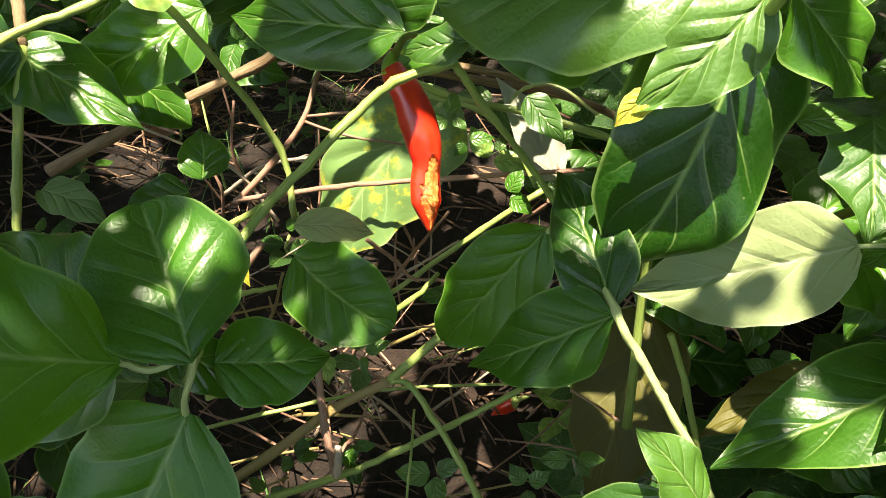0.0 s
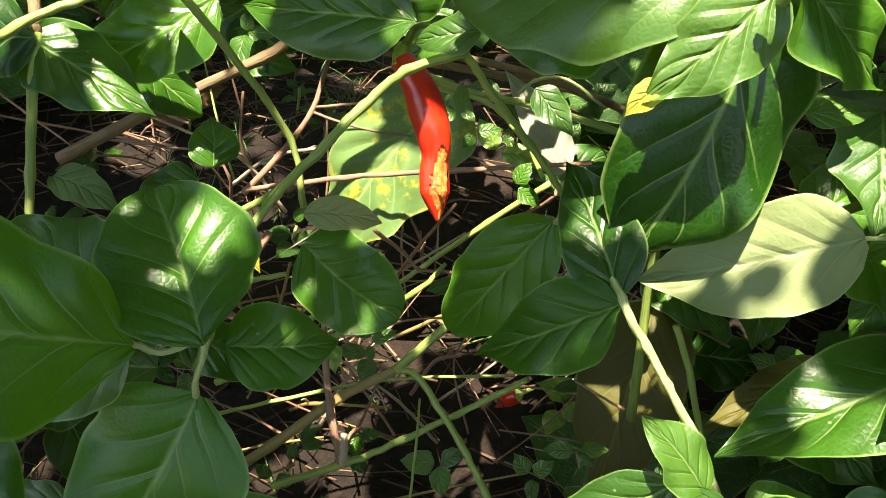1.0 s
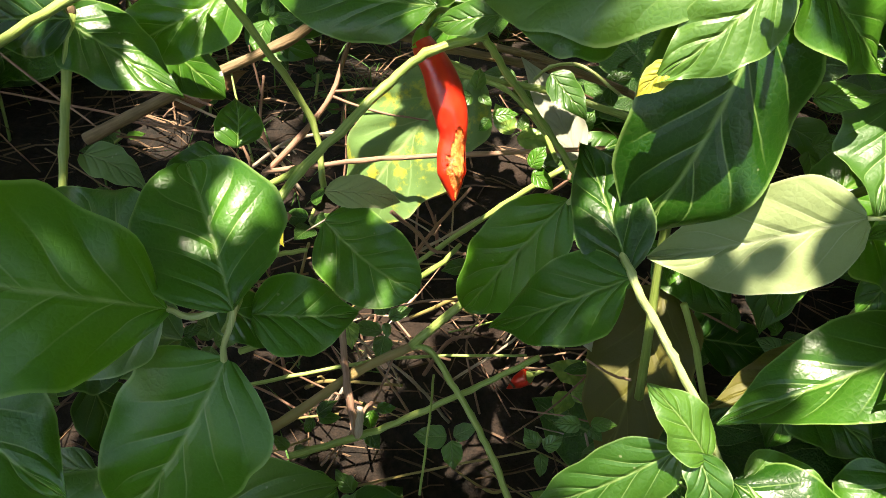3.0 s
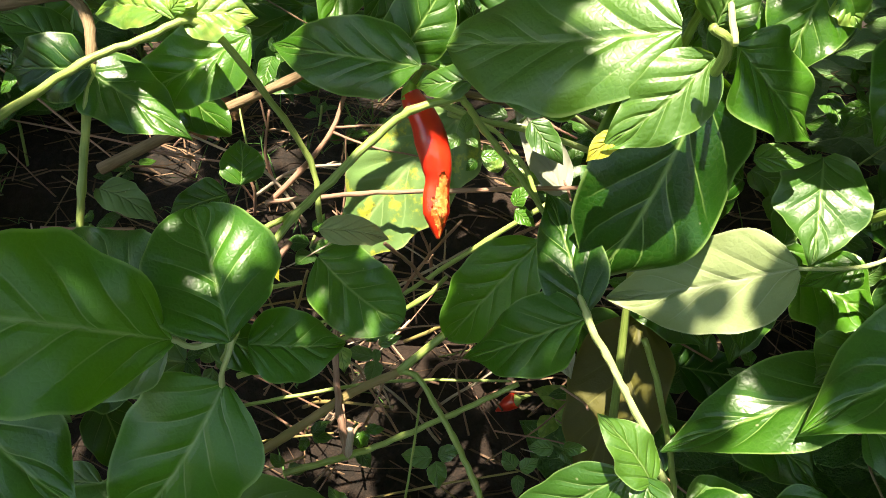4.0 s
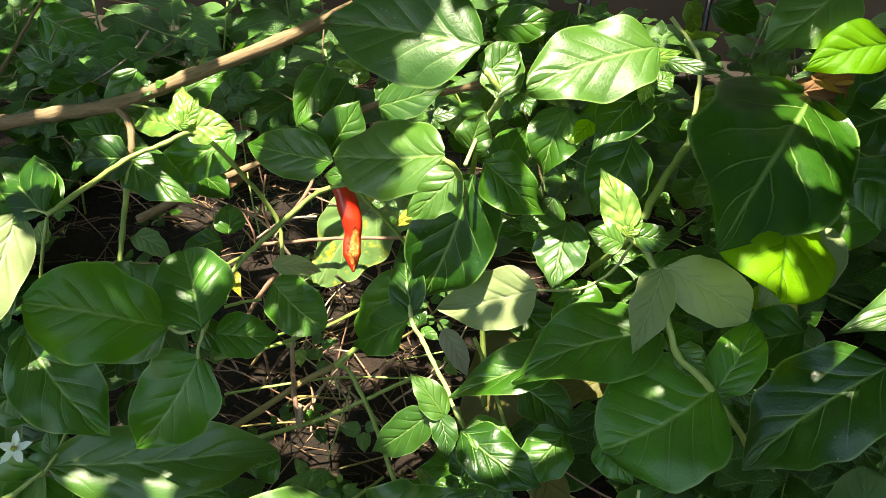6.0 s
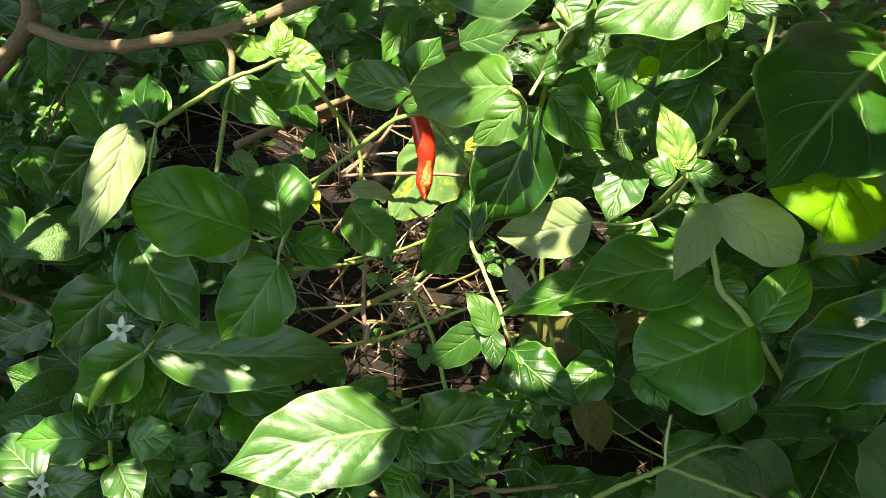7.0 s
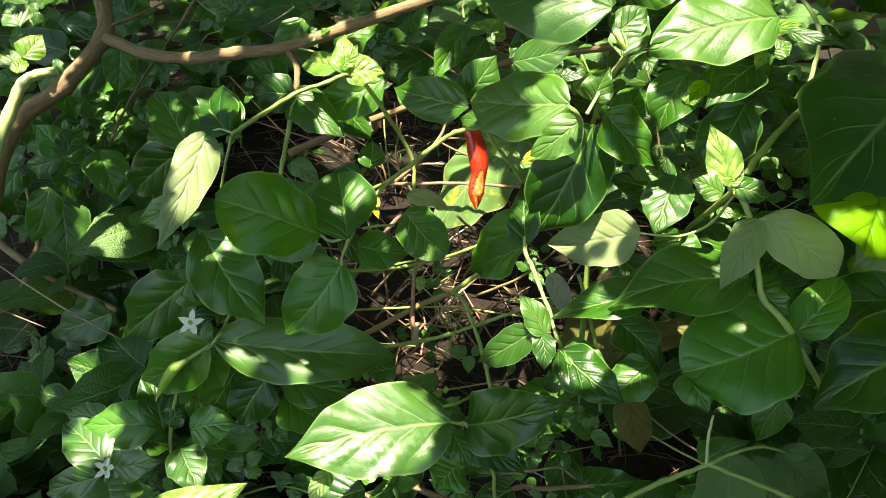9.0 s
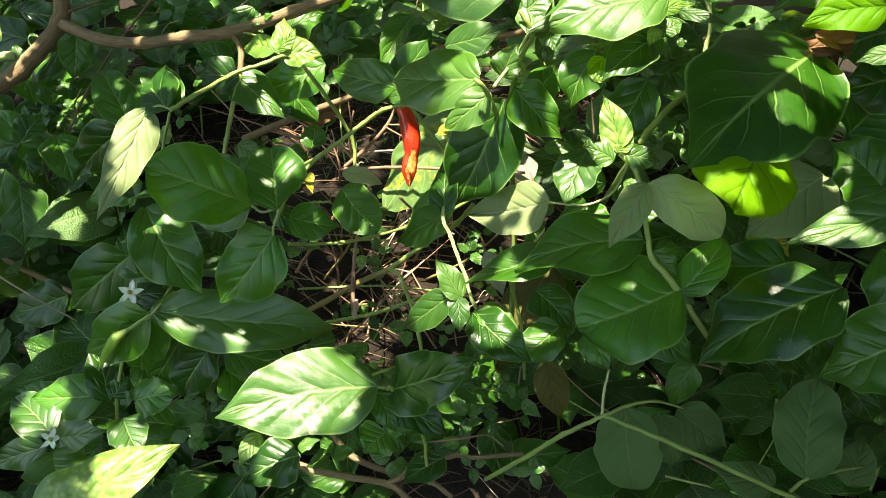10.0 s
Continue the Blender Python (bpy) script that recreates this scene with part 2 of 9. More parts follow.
MATS = {
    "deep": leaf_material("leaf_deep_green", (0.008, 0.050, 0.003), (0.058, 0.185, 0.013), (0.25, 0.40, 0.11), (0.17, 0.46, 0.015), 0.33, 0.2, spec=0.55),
    "mid": leaf_material("leaf_mid_green", (0.026, 0.112, 0.006), (0.066, 0.215, 0.014), (0.27, 0.42, 0.12), (0.22, 0.52, 0.015), 0.37, 0.26, spec=0.5),
    "fresh": leaf_material("leaf_fresh_green", (0.024, 0.094, 0.008), (0.066, 0.170, 0.016), (0.25, 0.38, 0.12), (0.26, 0.46, 0.03), 0.41, 0.2, spec=0.85),
    "young": leaf_material("leaf_young_yellow_green", (0.20, 0.33, 0.05), (0.34, 0.46, 0.10), (0.50, 0.60, 0.20), (0.42, 0.64, 0.05), 0.36, 0.26, spec=0.7, mottle=(0.08, 0.22, 0.03)),
    # thin blade; the glow of sun through it is put into the base colour
    "lime": leaf_material("leaf_lime_sun_glow", (0.12, 0.32, 0.008), (0.20, 0.42, 0.012), (0.035, 0.14, 0.008), (0.50, 0.80, 0.01), 0.5, 0.5, spec=0.25, rib=0.7),
    "under": leaf_material("leaf_underside", (0.22, 0.29, 0.12), (0.34, 0.41, 0.20), (0.50, 0.55, 0.32), (0.42, 0.52, 0.12), 0.5, 0.25, spec=0.4),
    "olive": leaf_material("leaf_olive_underside", (0.06, 0.12, 0.035), (0.11, 0.19, 0.055), (0.18, 0.26, 0.10), (0.25, 0.42, 0.05), 0.6, 0.25, spec=0.3),
    "speck": leaf_material("leaf_yellowing", (0.12, 0.22, 0.065), (0.22, 0.33, 0.11), (0.30, 0.40, 0.16), (0.30, 0.45, 0.08), 0.45, 0.2, (0.46, 0.46, 0.05), 0.09, rib=0.6),
    "pits": leaf_material("leaf_chewed", (0.08, 0.17, 0.05), (0.16, 0.27, 0.08), (0.25, 0.33, 0.14), (0.35, 0.5, 0.1), 0.5, 0.22, (0.45, 0.48, 0.33), -0.02),
    "yellow": leaf_material("leaf_yellow", (0.45, 0.42, 0.04), (0.60, 0.55, 0.07), (0.60, 0.58, 0.2), (0.75, 0.65, 0.06), 0.5, 0.35),
    "spotted": leaf_material("leaf_dying_spotted", (0.065, 0.062, 0.006), (0.13, 0.115, 0.012), (0.17, 0.16, 0.03), (0.35, 0.30, 0.03), 0.6, 0.2, (0.09, 0.06, 0.01), 0.02),
    "brown": leaf_material("leaf_dead_brown", (0.10, 0.045, 0.018), (0.22, 0.115, 0.055), (0.26, 0.15, 0.08), (0.3, 0.12, 0.05), 0.7, 0.1, spec=0.2),
    "palegrey": leaf_material("leaf_dry_pale", (0.32, 0.32, 0.24), (0.5, 0.5, 0.4), (0.5, 0.5, 0.42), (0.5, 0.5, 0.3), 0.7, 0.2, spec=0.2),
    "grass": leaf_material("grass_blade", (0.05, 0.14, 0.03), (0.10, 0.24, 0.05), (0.12, 0.25, 0.08), (0.25, 0.45, 0.05), 0.5, 0.25, veins=1.0),
    "stem_green": bark_material("stem_green", (0.18, 0.27, 0.05), (0.38, 0.46, 0.14), rough=0.42, bump_size=0.0004),
    "stem_pale": bark_material("stem_pale_green", (0.34, 0.42, 0.14), (0.55, 0.60, 0.28), rough=0.42, bump_size=0.0004),
    "stem_brown": bark_material("stem_half_woody", (0.24, 0.22, 0.06), (0.36, 0.23, 0.11), rough=0.55, bump_size=0.0006),
    "bark": bark_material("bark_grey_brown", (0.15, 0.095, 0.045), (0.34, 0.235, 0.135), rough=0.8),
    "drywood": bark_material("dry_twig_brown", (0.20, 0.09, 0.055), (0.44, 0.27, 0.19), rough=0.7, bump_size=0.0006),
    "palewood": bark_material("dry_twig_pale", (0.38, 0.28, 0.20), (0.58, 0.46, 0.36), rough=0.8, bump_size=0.0006),
    "red": skin_material("pepper_red", (0.68, 0.022, 0.010), (0.80, 0.055, 0.020), 0.28, 0.4),
    "orange": skin_material("pepper_orange", (0.75, 0.14, 0.02), (0.8, 0.25, 0.04), 0.3, 0.3),
    "flesh": flesh_material(),
    "hole": skin_material("pepper_dark_gnawed", (0.12, 0.015, 0.008), (0.30, 0.05, 0.02), 0.7, 0.0, 0.0),
    "pod": skin_material("pod_green", (0.22, 0.42, 0.05), (0.36, 0.55, 0.09), 0.3, 0.3),
    "petal": skin_material("petal_white", (0.70, 0.74, 0.58), (0.82, 0.84, 0.74), 0.5),
    "anther": skin_material("anther_yellow", (0.50, 0.48, 0.10), (0.36, 0.40, 0.16), 0.6),
    # near-black colour holds the deep shade of the background
    "board": bark_material("shade_backdrop_board", (0.012, 0.008, 0.006), (0.035, 0.022, 0.015), rough=0.85, bump_size=0.003),
    "straw": bark_material("straw_brown", (0.035, 0.018, 0.010), (0.26, 0.155, 0.09), rough=0.85, bump_size=0.0004),
    "soil": soil_material(),
}
for alias, real in (("green", "fresh"), ("gloss", "fresh"), ("silver", "fresh"), ("white", "fresh"), ("pale", "fresh"), ("dusk", "deep")):
    MATS[alias] = MATS[real]

# ---- building helpers ----
ORIGIN = {}


def thing(name, place, label, category, group="", kind=""):
    ob = new(name)
    ob.empty_display_size = 0.02
    ob.location = place
    ORIGIN[ob.name] = Vector(place)
    return tagged(ob, label, category, group, kind)


def part(name, bm, material, parent, label="", place=None):
    """Links a bmesh, in world metres, as one mesh under a thing or a part."""
    base = Vector(place) if place is not None else ORIGIN[parent.name]
    bmesh.ops.translate(bm, verts=bm.verts, vec=-base)
    me = bpy.data.meshes.new(name)
    bm.to_mesh(me)
    bm.free()
    for f in me.polygons:
        f.use_smooth = True
    me.materials.append(MATS[material])
    ob = new(name, me)
    ob.parent = parent
    ob.location = base - ORIGIN[parent.name]
    ORIGIN[ob.name] = base
    return tagged(ob, label)


def leaf_mesh(length, width, fold, arch, wave, curl, seed, rows=26, cols=6, pucker=0.022, shape=None):
    """An ovate blade along +y with a drawn-out tip, its upper face towards +z: folded at the midrib, slack and
    wavy at the margin, a little swollen between the side veins."""
    rnd = random.Random(seed)
    low, high = shape or (rnd.uniform(0.46, 0.6), rnd.uniform(0.8, 1.1))
    drawn = 0.42 if high > 0.7 else 0.15
    peak = low / (low + high)
    top = peak ** low * (1 - peak) ** high
    skew, ph, freq = rnd.uniform(-0.05, 0.05), rnd.uniform(0, 6.3), rnd.uniform(1.3, 2.4)
    tilt, nick, hook = rnd.uniform(-0.14, 0.14), rnd.uniform(0.012, 0.05), rnd.uniform(-0.05, 0.05)
    droop, slack = rnd.uniform(0.0, 0.10), rnd.uniform(0.05, 0.11)
    wave = wave * rnd.uniform(0.9, 1.9)
    verts, uvs, faces = [], [], []
    for i in range(rows + 1):
        u = i / rows
        uu = 0.004 + 0.992 * u
        half = width * 0.5 * (uu ** low * (1 - uu) ** high / top) * (1 - drawn * max(0.0, (uu - 0.72) / 0.28))
        half *= 1 + 0.09 * math.exp(-((uu - 0.16) / 0.1) ** 2)
        bow = arch * length * 4 * u * (1 - u) - droop * length * max(0.0, u - 0.6) ** 2 * 2.0
        drift = skew * length * math.sin(math.pi * u) + hook * length * u ** 4 - hook * length * u
        for j in range(-cols, cols + 1):
            v = j / cols
            lobe = 1.7 if v > 0 else 0.0
            edge = 1 + nick * math.sin(9.5 * u * freq + ph + lobe) * abs(v) + 0.35 * nick * math.sin(31 * u + ph + lobe) * abs(v)
            x = half * v * edge
            z = bow + fold * abs(x) - curl * (x * x) / max(width, 1e-4) * 2.0
            z += wave * width * abs(v) ** 2.5 * math.sin(6.3 * freq * u + ph + lobe)
            z += tilt * x * math.sin(math.pi * u)
            z += slack * width * abs(v) ** 0.8 * noise.noise((v * 1.1 + seed * 3.7, u * 2.6, seed * 1.3))
            phase = 5.0 * u - 1.8 * abs(v) ** 0.8 + 0.25 * lobe
            z -= pucker * 0.62 * width * math.cos(6.2832 * phase) * (abs(v) * (1 - abs(v)) * 4) ** 0.7 * math.sin(math.pi * min(1.0, u * 1.15)) ** 0.7
            verts.append((x + drift, length * u, z))
            uvs.append((0.5 + 0.5 * v, u))
    w = 2 * cols + 1
    for i in range(rows):
        for j in range(w - 1):
            a = i * w + j
            faces.append((a, a + 1, a + w + 1, a + w))
    me = bpy.data.meshes.new("leaf")
    me.from_pydata(verts, [], faces)
    layer = me.uv_layers.new(name="UVMap")
    for loop in me.loops:
        layer.data[loop.index].uv = uvs[loop.vertex_index]
    for f in me.polygons:
        f.use_smooth = True
    return me


LEAVES = [0]


def leaf_pose(base, tip, normal):
    y = (Vector(tip) - Vector(base)).normalized()
    z = Vector(normal)
    z = (z - y * z.dot(y)).normalized()
    x = y.cross(z)
    m = Matrix((x, y, z)).transposed().to_4x4()
    m.translation = base
    return m


def leaf(parent, base, tip, normal, width, material, fold=0.3, arch=0.05, wave=0.05, curl=0.25, name="leaf", label="", pucker=None, shape=None, rows=26, cols=6):
    LEAVES[0] += 1
    length = (Vector(tip) - Vector(base)).length
    if pucker is None:
        pucker = {"under": 0.008, "olive": 0.008, "speck": 0.06, "petal": 0.0, "brown": 0.03, "young": 0.055}.get(material, 0.008 + 0.022 * random.Random(LEAVES[0] + 5).random())
    me = leaf_mesh(length, width * 1.04, fold, arch, wave, curl, LEAVES[0], rows=rows, cols=cols, pucker=pucker, shape=shape)
    me.materials.append(MATS[material])
    ob = new(name, me)
    ob.parent = parent
    m = leaf_pose(base, tip, normal)
    m.translation = Vector(base) - ORIGIN[parent.name]
    ob.matrix_basis = m
    return tagged(ob, label)


def shoot(parent, base, material, size, seed):
    """A side shoot of two or three small leaves."""
    rnd = random.Random(seed)
    turn = rnd.uniform(0, 6.283)
    for k in range(rnd.choice((2, 3, 3))):
        a = turn + k * rnd.uniform(1.3, 2.2)
        n = size * rnd.uniform(0.7, 1.2)
        d = Vector((math.cos(a), 0.45 * math.sin(a) + rnd.uniform(-0.2, 0.2), 0.7 * math.sin(a)))
        root = Vector(base) + d * 0.002
        up = (rnd.uniform(-0.3, 0.4), rnd.uniform(-0.8, -0.3), rnd.uniform(0.5, 0.9))
        leaf(parent, root, root + d * n, up, n * rnd.uniform(0.5, 0.64), material, fold=rnd.uniform(0.15, 0.45), rows=12, cols=3)


def spline(pts, steps=6):
    p = [Vector(q) for q in pts]
    p = [p[0] * 2 - p[1]] + p + [p[-1] * 2 - p[-2]]
    out = []
    for i in range(1, len(p) - 2):
        for k in range(steps):
            t = k / steps
            out.append(0.5 * ((2 * p[i]) + (p[i + 1] - p[i - 1]) * t + (2 * p[i - 1] - 5 * p[i] + 4 * p[i + 1] - p[i + 2]) * t * t + (3 * p[i] - p[i - 1] - 3 * p[i + 1] + p[i + 2]) * t ** 3))
    out.append(p[-2])
    return out


def tube_bmesh(points, radii, sides=8):
    bm = bmesh.new()
    layer = bm.loops.layers.uv.new("UVMap")
    ref = Vector((0.31, 0.17, 0.93))
    rings, along = [], [0.0]
    for i, q in enumerate(points):
        d = (points[min(i + 1, len(points) - 1)] - points[max(i - 1, 0)]).normalized()
        a = d.cross(ref).normalized()
        b = d.cross(a)
        rings.append([bm.verts.new(q + (a * math.cos(6.2832 * k / sides) + b * math.sin(6.2832 * k / sides)) * radii[i]) for k in range(sides)])
        if i:
            along.append(along[-1] + (q - points[i - 1]).length)
    for i in range(len(rings) - 1):
        for k in range(sides):
            f = bm.faces.new((rings[i][k], rings[i][(k + 1) % sides], rings[i + 1][(k + 1) % sides], rings[i + 1][k]))
            for loop, (cu, cv) in zip(f.loops, ((k, i), (k + 1, i), (k + 1, i + 1), (k, i + 1))):
                loop[layer].uv = (cu / sides, along[cv] * 18)
    bm.faces.new(rings[0][::-1])
    bm.faces.new(rings[-1])
    return bm


def stem(parent, name, pts, r0, r1, material, label=""):
    """A tapering, slightly knotted stem through the points."""
    line = spline(pts)
    last = len(line) - 1
    rnd = random.Random(len(line) * 7 + int(abs(pts[0][0]) * 1000))
    radii = []
    for i in range(last + 1):
        r = r0 + (r1 - r0) * i / last
        r *= 1 + rnd.uniform(-0.05, 0.05) + (0.16 if i % 6 == 0 and 0 < i < last else 0)
        radii.append(r)
    line = [q + Vector((rnd.uniform(-1, 1), rnd.uniform(-1, 1), rnd.uniform(-1, 1))) * radii[i] * ((0.22 if r0 < 0.002 else 0.06) if 0 < i < last else 0) for i, q in enumerate(line)]
    return part(name, tube_bmesh(line, radii, 10 if r0 > 0.003 else 8), material, parent, label, place=pts[0])


def flower(place, facing, size):
    """A five-petalled white flower with a greenish cone of anthers."""
    ob = thing("chilli_flower", place, "small white star-shaped flower with five pointed petals", "flower", "white flowers on the low plant")
    q = Vector(facing).normalized()
    turn = q.to_track_quat("Z", "Y").to_matrix()
    for k in range(5):
        a = 6.2832 * k / 5 + 0.3
        d = turn @ Vector((math.cos(a), math.sin(a), 0.12))
        up = turn @ Vector((0, 0, 1))
        leaf(ob, Vector(place) + d * size * 0.12, Vector(place) + d * size, up, size * 0.44, "petal", fold=0.3, arch=-0.06, name="petal")
    line = [Vector(place) + q * size * s for s in (-0.1, 0.1, 0.25, 0.4)]
    part("anther_cone", tube_bmesh(line, [size * s for s in (0.10, 0.16, 0.13, 0.05)]), "anther", ob, "yellow-green anther cone")
    line = [Vector(place) - q * size * s for s in (0.0, 0.25, 0.9, 1.6)]
    part("flower_stalk", tube_bmesh(line, [size * s for s in (0.17, 0.09, 0.06, 0.06)]), "stem_green", ob)
    return ob


def fruit_bmesh(pts, radii, sides=16):
    line = spline(pts, 5)
    last = len(line) - 1
    rr = [float(np.interp(i / last, np.linspace(0, 1, len(radii)), radii)) for i in range(last + 1)]
    return tube_bmesh(line, rr, sides)


def pod(a, b, c, skin, radius):
    words = {"pod": "green unripe chilli pod hanging from its stalk", "red": "small red ripe chilli half hidden in the shade", "orange": "small orange chilli tip among the leaves"}
    ob = thing("chilli_pepper", a, words[skin], "pepper")
    a, b, c = Vector(a), Vector(b), Vector(c)
    part("body", fruit_bmesh([b * 0.85 + a * 0.15, b, (b + c) / 2 + (b - a) * 0.06, c], [radius * s for s in (0.6, 1.0, 1.0, 0.85, 0.45, 0.08)]), skin, ob)
    calyx = part("calyx", fruit_bmesh([b * 0.6 + a * 0.4, b * 0.82 + a * 0.18, b], [radius * s for s in (0.35, 0.75, 1.02)], 10), "stem_green", ob, "green calyx")
    part("stalk", fruit_bmesh([a, b * 0.6 + a * 0.4], [radius * 0.24, radius * 0.34], 8), "stem_green", calyx, "green stalk")
    return ob


# ---- ground ----
def ground_height(x, y):
    """A bank that climbs away from the path, with a level top."""
    s = min(max((y - 0.12) / 0.46, 0.0), 1.0)
    z = -0.03 + 0.29 * (s * s * (3 - 2 * s))
    return z + 0.018 * noise.noise((x * 7, y * 7, 0)) + 0.008 * noise.noise((x * 23, y * 23, 3))


def build_ground():
    near = np.linspace(-1.6, 1.6, 129)
    far = np.array([-400, -120, -40, -15, -6, -3, -2.2])
    xs = np.concatenate([far, near, -far[::-1]])
    ys = xs + 0.4
    bm = bmesh.new()
    grid = [[bm.verts.new((x, y, ground_height(x, y))) for x in xs] for y in ys]
    for i in range(len(ys) - 1):
        for j in range(len(xs) - 1):
            bm.faces.new((grid[i][j], grid[i][j + 1], grid[i + 1][j + 1], grid[i + 1][j]))
    me = bpy.data.meshes.new("ground")
    bm.to_mesh(me)
    bm.free()
    for f in me.polygons:
        f.use_smooth = True
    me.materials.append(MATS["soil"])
    tagged(new("ground", me), "dark brown soil bank under leaf litter", "ground", kind="structure")


build_ground()

# ---- plants ----
# the plant whose shoot carries the bright top leaves
plant_top = thing("chilli_plant", (0.09, 0.25, 0.05), "chilli plant with broad green sunlit leaves and pale young shoots", "plant")
leaf(plant_top, (0.067, 0.185, 0.472), (-0.002, 0.209, 0.456), (-0.380, -0.752, 0.539), 0.0410, "green", arch=0.04, curl=0.3, fold=0.2, shape=(0.5, 0.62))
leaf(plant_top, (0.076, 0.179, 0.467), (0.049, 0.173, 0.439), (-0.187, -0.918, 0.351), 0.0208, "gloss", arch=0.06, fold=0.2, pucker=0.05)
leaf(plant_top, (0.078, 0.195, 0.472), (0.084, 0.199, 0.492), (-0.053, -0.977, 0.207), 0.0175, "gloss", fold=0.45)
leaf(plant_top, (0.080, 0.198, 0.458), (0.056, 0.185, 0.384), (0.135, -0.981, 0.138), 0.0465, "deep", arch=0.05, shape=(0.55, 0.72), fold=0.18)
leaf(plant_top, (0.085, 0.196, 0.467), (0.118, 0.204, 0.437), (0.505, -0.800, 0.324), 0.0277, "deep")
leaf(plant_top, (-0.016, 0.247, 0.436), (-0.090, 0.280, 0.430), (-0.392, -0.810, 0.435), 0.0307, "deep")
leaf(plant_top, (-0.032, 0.286, 0.428), (-0.013, 0.297, 0.461), (0.035, -0.955, 0.293), 0.0295, "deep", fold=0.25)
leaf(plant_top, (0.008, 0.218, 0.442), (-0.014, 0.228, 0.434), (-0.506, -0.694, 0.512), 0.0129, "pale", arch=0.1, fold=0.3)
leaf(plant_top, (0.079, 0.204, 0.522), (-0.008, 0.225, 0.524), (-0.180, -0.802, 0.569), 0.0495, "gloss", arch=0.06, shape=(0.5, 0.8))
leaf(plant_top, (0.089, 0.198, 0.499), (0.090, 0.230, 0.520), (0.185, -0.530, 0.827), 0.0201, "fresh")
leaf(plant_top, (-0.004, 0.310, 0.454), (0.048, 0.308, 0.476), (-0.237, -0.844, 0.481), 0.0273, "pale")
leaf(plant_top, (0.162, 0.216, 0.525), (0.104, 0.188, 0.508), (0.160, -0.741, 0.652), 0.0402, "gloss", arch=0.08, shape=(0.5, 0.6))
leaf(plant_top, (0.158, 0.215, 0.501), (0.138, 0.188, 0.481), (0.216, -0.686, 0.695), 0.0242, "deep")
leaf(plant_top, (0.049, 0.231, 0.445), (0.005, 0.239, 0.439), (-0.214, -0.875, 0.434), 0.0355, "dusk")
leaf(plant_top, (0.131, 0.223, 0.425), (0.127, 0.193, 0.399), (0.052, -0.642, 0.765), 0.0284, "fresh")
leaf(plant_top, (0.119, 0.184, 0.402), (0.063, 0.192, 0.376), (-0.313, -0.856, 0.411), 0.0325, "under", arch=-0.05, wave=0.07, fold=0.35, shape=(0.5, 0.8))
leaf(plant_top, (0.039, 0.233, 0.372), (0.002, 0.234, 0.313), (-0.387, -0.893, 0.228), 0.0344, "mid", shape=(0.6, 0.7))
leaf(plant_top, (0.054, 0.167, 0.384), (0.016, 0.185, 0.345), (-0.670, -0.651, 0.358), 0.0257, "mid", arch=0.06)
leaf(plant_top, (0.054, 0.171, 0.384), (0.038, 0.212, 0.405), (-0.283, -0.521, 0.805), 0.0226, "deep")
leaf(plant_top, (0.029, 0.300, 0.398), (0.047, 0.292, 0.381), (0.124, -0.843, 0.524), 0.0139, "white")
leaf(plant_top, (0.105, 0.213, 0.426), (0.126, 0.216, 0.427), (0.035, -0.668, 0.743), 0.0101, "fresh")
leaf(plant_top, (0.159, 0.233, 0.473), (0.144, 0.217, 0.433), (-0.202, -0.872, 0.446), 0.0335, "dusk")
leaf(plant_top, (0.136, 0.199, 0.491), (0.129, 0.190, 0.482), (0.097, -0.764, 0.637), 0.0097, "lime")
leaf(plant_top, (0.256, 0.277, 0.552), (0.218, 0.262, 0.515), (-0.216, -0.804, 0.554), 0.0376, "gloss")
leaf(plant_top, (0.169, 0.224, 0.517), (0.198, 0.216, 0.514), (-0.169, -0.793, 0.585), 0.0074, "fresh")
leaf(plant_top, (0.165, 0.227, 0.501), (0.129, 0.211, 0.484), (0.042, -0.779, 0.626), 0.0203, "deep")
leaf(plant_top, (0.124, 0.245, 0.483), (0.114, 0.234, 0.446), (-0.214, -0.922, 0.324), 0.0292, "deep")
leaf(plant_top, (0.082, 0.208, 0.507), (0.096, 0.219, 0.522), (0.048, -0.838, 0.544), 0.0192, "fresh")
leaf(plant_top, (0.100, 0.209, 0.500), (0.106, 0.199, 0.491), (-0.076, -0.708, 0.702), 0.0128, "fresh")
leaf(plant_top, (0.092, 0.224, 0.451), (0.102, 0.252, 0.469), (0.273, -0.582, 0.766), 0.0216, "deep")
leaf(plant_top, (0.154, 0.220, 0.514), (0.177, 0.239, 0.519), (0.347, -0.621, 0.703), 0.0086, "young")
leaf(plant_top, (0.160, 0.215, 0.508), (0.158, 0.206, 0.500), (-0.013, -0.703, 0.711), 0.0080, "young")
leaf(plant_top, (0.163, 0.215, 0.507), (0.172, 0.222, 0.512), (0.163, -0.712, 0.683), 0.0116, "white")
leaf(plant_top, (0.126, 0.241, 0.476), (0.134, 0.237, 0.465), (0.137, -0.897, 0.419), 0.0126, "young")
leaf(plant_top, (0.054, 0.175, 0.444), (0.046, 0.172, 0.436), (-0.146, -0.777, 0.613), 0.0068, "yellow", fold=0.3)
stem(plant_top, "stem", [(0.089, 0.250, 0.259), (0.081, 0.249, 0.361), (0.077, 0.215, 0.427), (0.076, 0.170, 0.470), (0.070, 0.165, 0.478)], 0.0022, 0.0012, "stem_green")
stem(plant_top, "stem", [(0.067, 0.237, 0.408), (0.080, 0.222, 0.474), (0.091, 0.204, 0.497), (0.083, 0.199, 0.511)], 0.0018, 0.0012, "stem_green")
